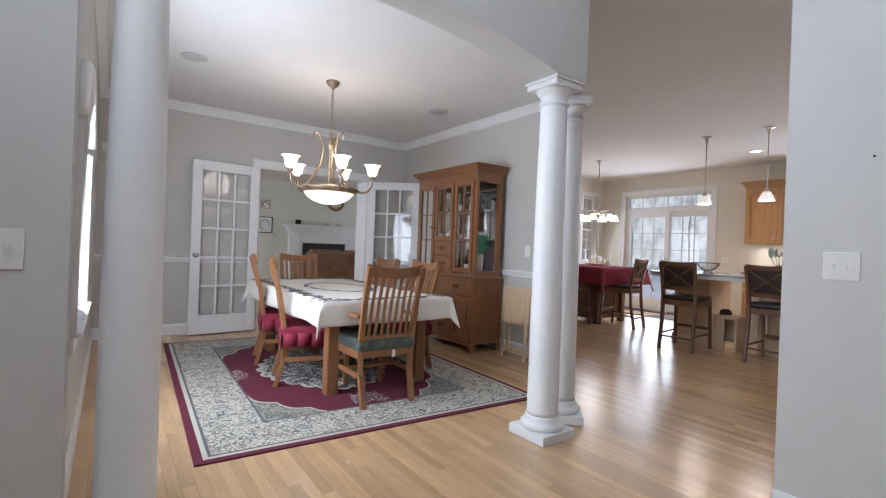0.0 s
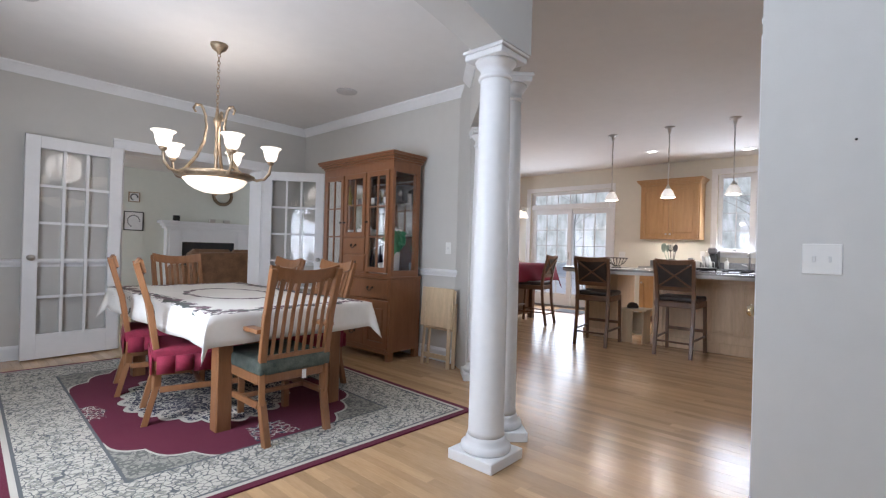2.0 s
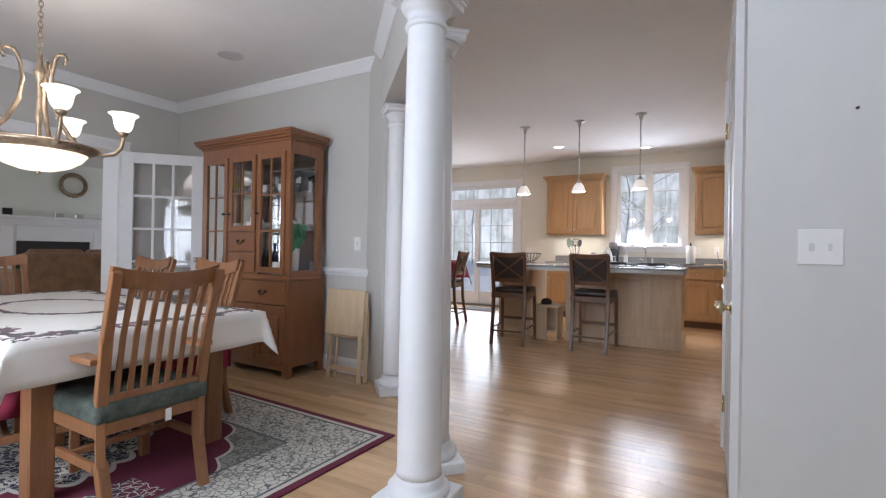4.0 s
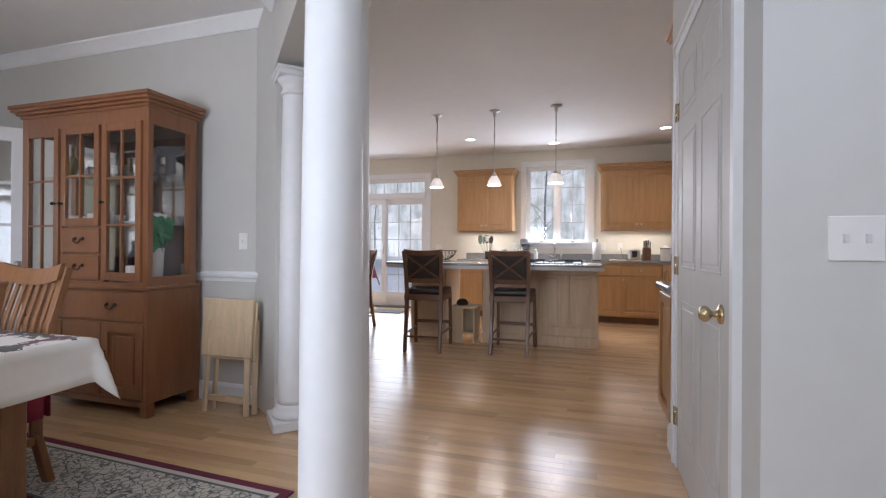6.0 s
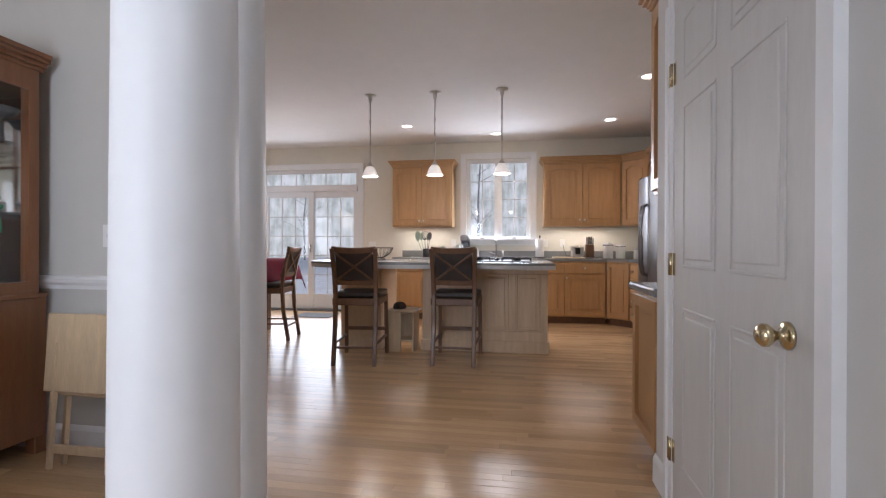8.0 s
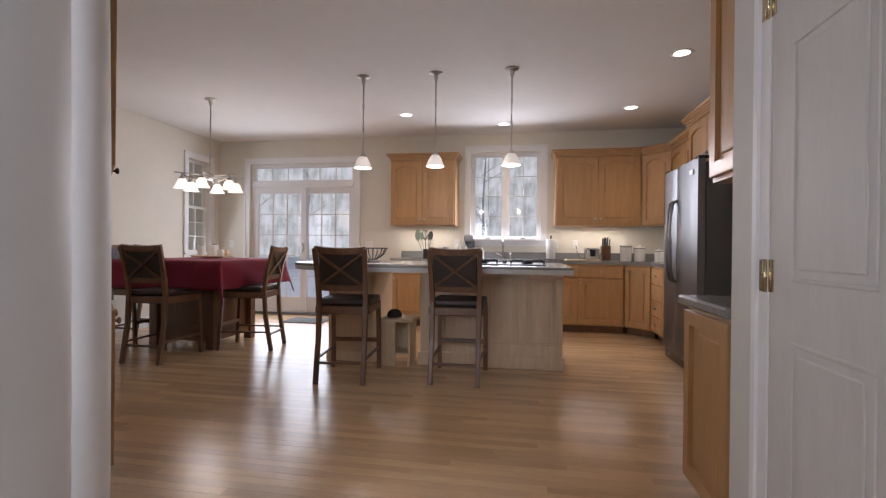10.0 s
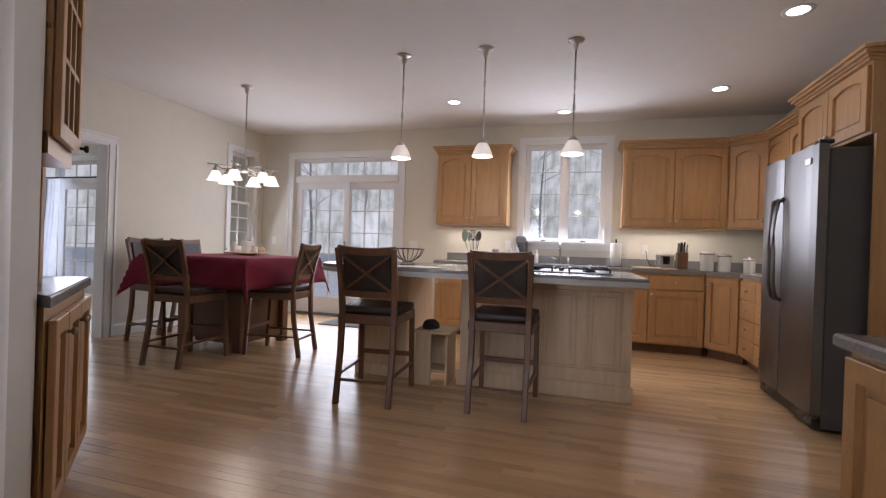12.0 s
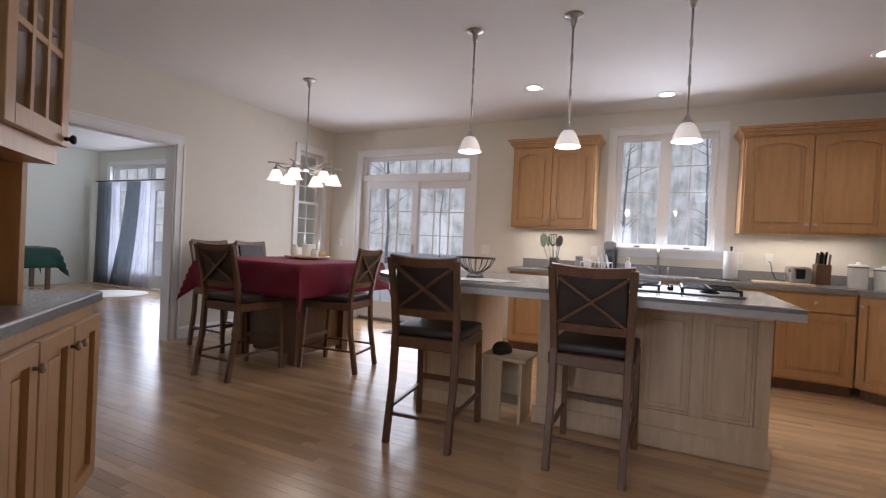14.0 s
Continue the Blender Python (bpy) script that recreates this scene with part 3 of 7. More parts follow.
# ---- dining room ----
def china_cabinet():
    root = thing("china_cabinet", pose(5.17, 5.64, 0, 0, 0, -90), "tall cherry china cabinet with glazed doors, drawers and dishes", "china cabinet")
    w, d = 0.575, 0.41
    for xa in (-w, w - 0.03):
        part("side_panel", boxes((xa, 0, 0.09, xa + 0.03, d, 0.80), bevel=0.002), CHERRY, root)
    part("base_body", boxes((-w + 0.03, 0.02, 0.09, w - 0.03, d, 0.80)), CHERRY, root)
    for sx in (-1, 1):
        for y0 in (0.0, d - 0.06):
            part("foot", boxes((sx * w, y0, 0, sx * (w - 0.06), y0 + 0.06, 0.09), bevel=0.004), CHERRY, root)
    part("apron", boxes((-w + 0.06, 0.012, 0.06, w - 0.06, 0.03, 0.09)), CHERRY, root)
    part("waist_moulding", boxes((-w - 0.012, -0.012, 0.80, w + 0.012, d, 0.825), bevel=0.005), CHERRY, root)
    drawer(root, -w + 0.035, 0.60, w - 0.035, 0.785, 0.02, CHERRY, 2, IRON, True)
    panel_door(root, -w + 0.035, 0.115, -0.185, 0.585, 0.02, CHERRY, 0, (-0.215, 0.4), IRON)
    panel_door(root, 0.185, 0.115, w - 0.035, 0.585, 0.02, CHERRY, 0, (0.215, 0.4), IRON)
    drawer(root, -0.175, 0.355, 0.175, 0.585, 0.02, CHERRY, 0, IRON)
    drawer(root, -0.175, 0.115, 0.175, 0.345, 0.02, CHERRY, 1, IRON, True)
    # upper case: posts, back mirror, shelves of glass
    bm = B()
    z0, z1, du = 0.825, 1.94, 0.37
    for x0, x1 in ((-w, -w + 0.05), (w - 0.05, w), (-0.205, -0.175), (0.175, 0.205)):
        part("front_post", boxes((x0, 0, z0 + 0.02, x1, 0.035, z1 if abs(x0) > 0.3 else z1 - 0.0702)), CHERRY, root)
    for x0, x1 in ((-w, -w + 0.05), (w - 0.05, w)):
        part("back_post", boxes((x0, du - 0.05, z0 + 0.02, x1, du, z1)), CHERRY, root)
        sx = x0 if x0 < 0 else x1 - 0.02
        part("side_rail", boxes((sx, 0.035, z0 + 0.02, sx + 0.02, du - 0.05, z0 + 0.06)), CHERRY, root)
        part("side_rail", boxes((sx, 0.035, z1 - 0.09, sx + 0.02, du - 0.05, z1)), CHERRY, root)
    part("top_rail", boxes((-w + 0.05, 0, z1 - 0.07, w - 0.05, 0.034, z1)), CHERRY, root)
    part("top_board", boxes((-w, 0, z1, w, du, z1 + 0.02)), CHERRY, root)
    part("back_board", boxes((-w + 0.05, du - 0.015, z0 + 0.02, w - 0.05, du, z1)), CHERRY, root)
    box(bm, -w, 0, z0, w, du, z0 + 0.02)
    part("bottom_board", bm, CHERRY, root)
    bm = B()
    for i, (e, za, zb) in enumerate(((0.012, 1.955, 1.975), (0.03, 1.975, 1.995), (0.05, 1.995, 2.015), (0.06, 2.015, 2.04))):
        box(bm, -w - e, -e, za, w + e, du + 0.02, zb, bevel=0.003)
    part("cornice", bm, CHERRY, root)
    slab("back_lining", root, MIRROR, -w + 0.055, z0 + 0.03, w - 0.055, z1 - 0.02, du - 0.02, du - 0.0155, 0)
    for xs, za in (((-w + 0.045, -0.2), 0.86), ((0.2, w - 0.045), 0.86), ((-0.172, 0.172), 1.21)):
        leaf = glazed(root, "glass_door", xs[0], za, xs[1], 1.865, -0.018, 0.004, 0.042, 0.05, 0.05, 2, 3 if za < 1 else 2, CHERRY, 0.014)
        kx = xs[1] - 0.02 if xs[0] < -0.3 else xs[0] + 0.02
        part("knob", knob_bm(kx, -0.018, 1.36, 0.012), IRON, leaf)
    part("drawer_case", boxes((-0.1745, 0.006, 0.846, 0.1745, 0.03, 1.208)), CHERRY, root)
    for za, zb in ((0.86, 1.02), (1.035, 1.195)):
        drawer(root, -0.172, za, 0.172, zb, 0.004, CHERRY, 1, IRON, True)
    for sx in (-1, 1):
        p = slab("side_pane", root, GLASS, sx * (w - 0.009) - 0.0015, z0 + 0.06, sx * (w - 0.009) + 0.0015, z1 - 0.09, 0.035, du - 0.05, 0)
        p.visible_shadow = False
    for z in (1.22, 1.55):
        slab("glass_shelf", root, GLASS, -w + 0.055, z, w - 0.055, z + 0.006, 0.05, du - 0.03, 0)


def vessel(name, at, profile, material, label, category, group="", seg=20):
    bm = B()
    lathe(bm, profile, seg)
    return solid(name, bm, material, label, category, group=group, m=pose(*at))


MIRROR = mat("cabinet_mirror", (0.62, 0.62, 0.6), 0.06, 1.0, var=0.03)
china_cabinet()
# inside the china cabinet
CUP = [(0.02, 0), (0.03, 0.004), (0.034, 0.05), (0.036, 0.08), (0.033, 0.08), (0.03, 0.01), (0.001, 0.008)]
PLATEP = [(0.04, 0), (0.09, 0.012), (0.1, 0.02), (0.09, 0.017), (0.04, 0.006), (0.001, 0.005)]
rg = random.Random(2)
for i in range(9):
    yy = 5.2 + 0.1 * i + rg.uniform(-0.02, 0.02)
    vessel("glass_cup", (5.36 + rg.uniform(-0.04, 0.06), yy, 1.556), CUP, WHITEWARE if i % 3 else STEEL, "small cup on the upper glass shelf", "cup", "cups on the cabinet shelf", 14)
for i in range(5):
    vessel("serving_bowl", (5.38, 5.25 + 0.19 * i, 1.226), PLATEP if i % 2 else [(0.03, 0), (0.06, 0.03), (0.075, 0.07), (0.07, 0.07), (0.05, 0.03), (0.001, 0.01)], WHITEWARE,
           "white dish on the glass shelf", "dish", "dishes on the cabinet shelf", 16)
bm = B()
for k in range(46):
    a, r = rg.uniform(0, 6.28), rg.uniform(0.01, 0.085)
    box(bm, -0.04, -0.002, -0.05, 0.04, 0.002, 0.05, m=pose(r * math.cos(a), r * math.sin(a), 0.11 + rg.uniform(-0.06, 0.1), rg.uniform(-40, 40), rg.uniform(-40, 40), rg.uniform(0, 360)))
bowl = thing("gift_basket", pose(5.34, 5.20, 1.03), "bunch of crumpled green paper in a small pot inside the cabinet", "decoration")
part("green_paper", bm, GREENPLASTIC, bowl)
bm = B()
lathe(bm, [(0.035, -0.185), (0.045, -0.18), (0.05, -0.02), (0.055, 0.04), (0.05, 0.04), (0.04, -0.02)], 18)
part("pot", bm, WHITEWARE, bowl)
BLUEGLASS = mat("dark_blue_glass", (0.03, 0.035, 0.09), 0.12, var=0.1)
BOTTLE = [(0.034, 0), (0.037, 0.006), (0.037, 0.15), (0.03, 0.18), (0.013, 0.21), (0.012, 0.27), (0.015, 0.272), (0.015, 0.29), (0.002, 0.291)]
for dx, yy, k, mt, lab in ((0.0, 6.05, 0.8, BLUEGLASS, "dark blue glass bottle on the cabinet floor"), (0.05, 5.95, 0.65, IRON, "dark glass bottle on the cabinet floor"),
                           (0.02, 5.87, 0.95, BLUEGLASS, "tall dark blue bottle on the cabinet floor")):
    vessel("bottle", (5.30 + dx, yy, 0.846), [(a * k, b * k) for a, b in BOTTLE], mt, lab, "bottle", "bottles in the cabinet")
vessel("bottle", (5.30, 5.92, 1.556), [(a * 0.75, b * 0.75) for a, b in BOTTLE], mat("amber_bottle", (0.42, 0.30, 0.05), 0.2, var=0.2, scale=30), "amber bottle on the upper glass shelf", "bottle")
for yy, hh in ((5.66, 0.11), (5.58, 0.085), (5.72, 0.07)):
    vessel("jar", (5.30, yy, 1.227), [(0.028, 0), (0.033, 0.005), (0.033, hh), (0.026, hh + 0.008), (0.002, hh + 0.01)], PAPER, "white labelled jar on the middle glass shelf", "jar", "jars in the cabinet")
for yy in (5.12, 5.27):
    vessel("dark_bowl", (5.38, yy, 1.70), [(0.03, -0.136), (0.032, -0.13), (0.03, -0.02), (0.07, 0.0), (0.09, 0.03), (0.083, 0.03), (0.06, 0.008), (0.001, 0.004)], DARKGREY, "dark footed bowl on the upper glass shelf", "bowl", "footed bowls")
vessel("tin_can", (5.29, 5.27, 0.845), [(0.033, 0), (0.035, 0.004), (0.035, 0.1), (0.033, 0.104), (0.03, 0.1), (0.001, 0.1)], PAPER, "white tin can beside the green paper", "can")
vessel("tin_can", (5.30, 5.36, 0.845), [(0.033, 0), (0.035, 0.004), (0.035, 0.1), (0.033, 0.104), (0.03, 0.1), (0.001, 0.1)], WHITEWARE, "white tin can on the cabinet floor", "can")


def dining_chair(arms, cushion, skirt, label, m):
    root = thing("dining_chair", m, label, "chair", "chairs round the dining table")
    w = 0.2
    for s in (-1, 1):
        bm = B()
        bar(bm, (s * (w - 0.01), -0.275, 0), (s * (w - 0.005), -0.215, 0.24), 0.042, 0.034)
        bar(bm, (s * (w - 0.005), -0.217, 0.22), (s * w, -0.215, 0.44), 0.044, 0.034)
        bar(bm, (s * w, -0.216, 0.42), (s * (w + 0.005), -0.265, 0.73), 0.04, 0.034)
        bar(bm, (s * (w + 0.005), -0.263, 0.71), (s * (w + 0.008), -0.335, 0.975), 0.036, 0.034)
        part("back_post", bm, CHAIROAK, root)
        part("front_leg", boxes((s * 0.215 - 0.02, 0.235, 0, s * 0.215 + 0.02, 0.275, 0.62 if arms else 0.40), bevel=0.004), CHAIROAK, root)
        part("side_stretcher", boxes((s * 0.208 - 0.011, -0.2, 0.2, s * 0.208 + 0.011, 0.24, 0.235), bevel=0.003), CHAIROAK, root)
        if arms:
            bm = B()
            prism(bm, [(s * 0.215 - 0.03, -0.24), (s * 0.215 + 0.03, -0.24), (s * 0.215 + 0.04, 0.2), (s * 0.215 + 0.03, 0.29), (s * 0.215 - 0.03, 0.29), (s * 0.215 - 0.035, 0.2)], 0.62, 0.642, bevel=0.005)
            part("armrest", bm, CHAIROAK, root)
    part("front_stretcher", boxes((-0.2, 0.01, 0.205, 0.2, 0.035, 0.23), bevel=0.003), CHAIROAK, root)
    part("seat_frame", boxes((-0.225, -0.225, 0.335, 0.225, 0.265, 0.395), bevel=0.006), CHAIROAK, root)
    # curved crest rail and lower rail
    bm = B()
    n = 10
    for i in range(n):
        u0, u1 = -1 + 2 * i / n, -1 + 2 * (i + 1) / n
        z0, z1 = 0.965 + 0.03 * u0 * u0, 0.965 + 0.03 * u1 * u1
        y0, y1 = -0.345 + 0.02 * u0 * u0, -0.345 + 0.02 * u1 * u1
        p = [(u0 * 0.215, y0 + 0.02, z0 - 0.075), (u1 * 0.215, y1 + 0.02, z1 - 0.075), (u1 * 0.215, y1, z1), (u0 * 0.215, y0, z0)]
        f = [bm.verts.new(v) for v in p] + [bm.verts.new((v[0], v[1] + 0.022, v[2])) for v in p]
        for q4 in ((0, 1, 2, 3), (7, 6, 5, 4), (0, 4, 5, 1), (3, 2, 6, 7), (0, 3, 7, 4), (1, 5, 6, 2)):
            bm.faces.new([f[j] for j in q4])
    bmesh.ops.remove_doubles(bm, verts=bm.verts[:], dist=0.0005)
    part("crest_rail", bm, CHAIROAK, root)
    part("lower_rail", boxes((-0.185, -0.232, 0.455, 0.185, -0.208, 0.49), bevel=0.003), CHAIROAK, root)
    for i in range(7):
        x = -0.147 + 0.049 * i
        bm = B()
        bar(bm, (x, -0.22, 0.485), (x, -0.265, 0.72), 0.021, 0.01)
        bar(bm, (x, -0.263, 0.715), (x, -0.325, 0.915), 0.021, 0.01)
        part("back_slat", bm, CHAIROAK, root)
    bm = B()
    box(bm, -0.228, -0.243, 0.385, 0.228, 0.262, 0.468)
    es = [e for e in bm.edges]
    bmesh.ops.bevel(bm, geom=es, offset=0.024, segments=3, affect="EDGES", profile=0.6)
    if skirt:
        box(bm, -0.235, -0.25, 0.315, 0.235, -0.243, 0.42)
        for s in (-1, 1):
            for k in range(5):
                box(bm, s * 0.232 - 0.006, -0.22 + 0.098 * k, 0.315 + 0.01 * (k % 2), s * 0.232 + 0.008 * (k % 2 + 0.4), -0.125 + 0.098 * k, 0.42)
    for f in bm.faces:
        f.smooth = True
    c = part("seat_cushion", bm, cushion, root, "padded fabric seat cushion")
    if arms and not skirt:
        part("tag", boxes((0.03, -0.25, 0.335, 0.055, -0.246, 0.385)), PAPER, c, "small white cloth tag")
    return root


GREENFAB = mat("green_tapestry", (0.12, 0.135, 0.11), 0.9, var=0.3, scale=22, second=(0.03, 0.045, 0.04), bump=0.3, bump_scale=200)
REDFAB = mat("crimson_fabric", (0.27, 0.02, 0.05), 0.85, var=0.15, scale=14, bump=0.3, bump_scale=200)
dining_chair(True, GREENFAB, False, "honey oak slat-back armchair with a green patterned cushion", pose(3.615, 4.345, 0))
c1 = dining_chair(False, REDFAB, True, "honey oak slat-back chair with a crimson cushion and skirt", pose(3.37, 4.96, 0, 0, 0, -104))
copy_thing(c1, pose(3.40, 5.70, 0, 0, 0, -102))
copy_thing(c1, pose(4.17, 4.97, 0, 0, 0, 90))
copy_thing(c1, pose(4.17, 5.73, 0, 0, 0, 91))
dining_chair(True, REDFAB, True, "honey oak slat-back armchair at the far end of the table", pose(3.84, 6.42, 0, 0, 0, 180))

table = thing("dining_table", pose(3.735, 5.29, 0), "rectangular oak dining table under a printed cloth", "table")
part("tabletop", boxes((-0.54, -1.01, 0.685, 0.54, 1.01, 0.715), bevel=0.004), CHAIROAK, table)
part("apron", boxes((-0.46, -0.9, 0.62, -0.435, 0.9, 0.685), (0.435, -0.9, 0.62, 0.46, 0.9, 0.685), (-0.435, -0.9, 0.62, 0.435, -0.875, 0.685), (-0.435, 0.875, 0.62, 0.435, 0.9, 0.685)), CHAIROAK, table)
for sx in (-1, 1):
    for sy in (-1, 1):
        part("leg", boxes((sx * 0.38 - 0.045 if sx > 0 else -0.425, sy * 0.80 - 0.045, 0, (sx * 0.38 + 0.045) if sx > 0 else -0.335, sy * 0.80 + 0.045, 0.685), bevel=0.006), CHAIROAK, table)


def cloth(name, m, hx, hy, over, material, label, ripple=0.012, nx=44):
    """A cloth spread over a rectangle, hanging past the edges with soft folds and long corner tips."""
    bm = B()
    n, k = nx, int(nx * (hy + over) / (hx + over))
    grid = []
    for j in range(k + 1):
        row = []
        for i in range(n + 1):
            u, v = (-1 + 2 * i / n) * (hx + over), (-1 + 2 * j / k) * (hy + over)
            ex, ey = max(0, abs(u) - hx), max(0, abs(v) - hy)
            sx, sy = math.copysign(1, u), math.copysign(1, v)
            hang = max(ex, ey) + 0.5 * min(ex, ey)
            flare = 0.10
            wave = ripple * math.sin(9 * u + 11 * v) * min(1, hang / 0.08)
            x = min(abs(u), hx) * sx + sx * (flare * ex + (0.25 * min(ex, ey)) + (wave + 0.006 if ex else 0))
            y = min(abs(v), hy) * sy + sy * (flare * ey + (0.25 * min(ex, ey)) + (wave + 0.006 if ey else 0))
            row.append(bm.verts.new((x, y, -hang + 0.003 * noise.noise((u * 3, v * 3, 0.3)))))
        grid.append(row)
    for j in range(k):
        for i in range(n):
            f = bm.faces.new((grid[j][i], grid[j][i + 1], grid[j + 1][i + 1], grid[j + 1][i]))
            f.smooth = True
    ob = solid(name, bm, material, label, "tablecloth", m=m)
    md = ob.modifiers.new("thickness", "SOLIDIFY")
    md.thickness, md.offset = 0.002, 1
    return ob


def cloth_print():
    """Cream cotton with a grey vine printed along the border and in a looping wreath."""
    m = mat("printed_cloth", (0.74, 0.71, 0.66), 0.85, var=0.03, scale=4, bump=0.15, bump_scale=300)
    n, l = m.node_tree.nodes, m.node_tree.links
    b = n["Principled BSDF"]
    old = b.inputs["Base Color"].links[0].from_socket
    co, sep = n.new("ShaderNodeTexCoord"), n.new("ShaderNodeSeparateXYZ")
    l.new(co.outputs["Object"], sep.inputs[0])

    def math_node(op, a, c=None, d=None):
        q = n.new("ShaderNodeMath")
        q.operation = op
        for i, v in enumerate((a, c, d)):
            if v is None:
                continue
            if isinstance(v, (int, float)):
                q.inputs[i].default_value = v
            else:
                l.new(v, q.inputs[i])
        return q.outputs[0]
    nz = n.new("ShaderNodeTexNoise")
    nz.inputs["Scale"].default_value, nz.inputs["Detail"].default_value = 9, 4
    l.new(co.outputs["Object"], nz.inputs["Vector"])
    wob = math_node("MULTIPLY", math_node("SUBTRACT", nz.outputs["Fac"], 0.5), 0.24)
    ax, ay = math_node("ABSOLUTE", sep.outputs[0]), math_node("ABSOLUTE", sep.outputs[1])
    edge = math_node("MAXIMUM", math_node("SUBTRACT", ax, 0.485), math_node("SUBTRACT", ay, 0.95))
    vine = math_node("LESS_THAN", math_node("ABSOLUTE", math_node("ADD", edge, wob)), 0.03)
    rad = math_node("SQRT", math_node("ADD", math_node("POWER", math_node("DIVIDE", sep.outputs[0], 0.27), 2), math_node("POWER", math_node("DIVIDE", sep.outputs[1], 0.42), 2)))
    ring = math_node("LESS_THAN", math_node("ABSOLUTE", math_node("SUBTRACT", math_node("ADD", rad, math_node("MULTIPLY", wob, 2.0)), 1.0)), 0.055)
    leaf_n = n.new("ShaderNodeTexNoise")
    leaf_n.inputs["Scale"].default_value, leaf_n.inputs["Detail"].default_value, leaf_n.inputs["Distortion"].default_value = 24, 1.5, 0.8
    l.new(co.outputs["Object"], leaf_n.inputs["Vector"])
    near_edge = math_node("LESS_THAN", math_node("ABSOLUTE", math_node("ADD", edge, math_node("MULTIPLY", wob, 0.35))), 0.06)
    near_ring = math_node("LESS_THAN", math_node("ABSOLUTE", math_node("SUBTRACT", math_node("ADD", rad, wob), 1.0)), 0.10)
    clump = n.new("ShaderNodeTexNoise")
    clump.inputs["Scale"].default_value = 4.5
    l.new(co.outputs["Object"], clump.inputs["Vector"])
    leaves = math_node("MULTIPLY", math_node("MULTIPLY", math_node("GREATER_THAN", leaf_n.outputs["Fac"], 0.53), math_node("MAXIMUM", near_edge, near_ring)), math_node("GREATER_THAN", clump.outputs["Fac"], 0.42))
    fac = math_node("MAXIMUM", math_node("MAXIMUM", vine, ring), leaves)
    mx = n.new("ShaderNodeMix")
    mx.data_type = "RGBA"
    l.new(fac, mx.inputs["Factor"])
    l.new(old, mx.inputs["A"])
    tone = n.new("ShaderNodeValToRGB")
    tone.color_ramp.elements[0].position, tone.color_ramp.elements[1].position = 0.42, 0.6
    tone.color_ramp.elements[0].color, tone.color_ramp.elements[1].color = (0.085, 0.095, 0.085, 1), (0.17, 0.09, 0.115, 1)
    l.new(nz.outputs["Fac"], tone.inputs["Fac"])
    l.new(tone.outputs["Color"], mx.inputs["B"])
    l.new(mx.outputs["Result"], b.inputs["Base Color"])
    return m


cloth("tablecloth", pose(3.735, 5.29, 0.721), 0.545, 1.015, 0.17, cloth_print(), "cream tablecloth with grey printed vines on the dining table")


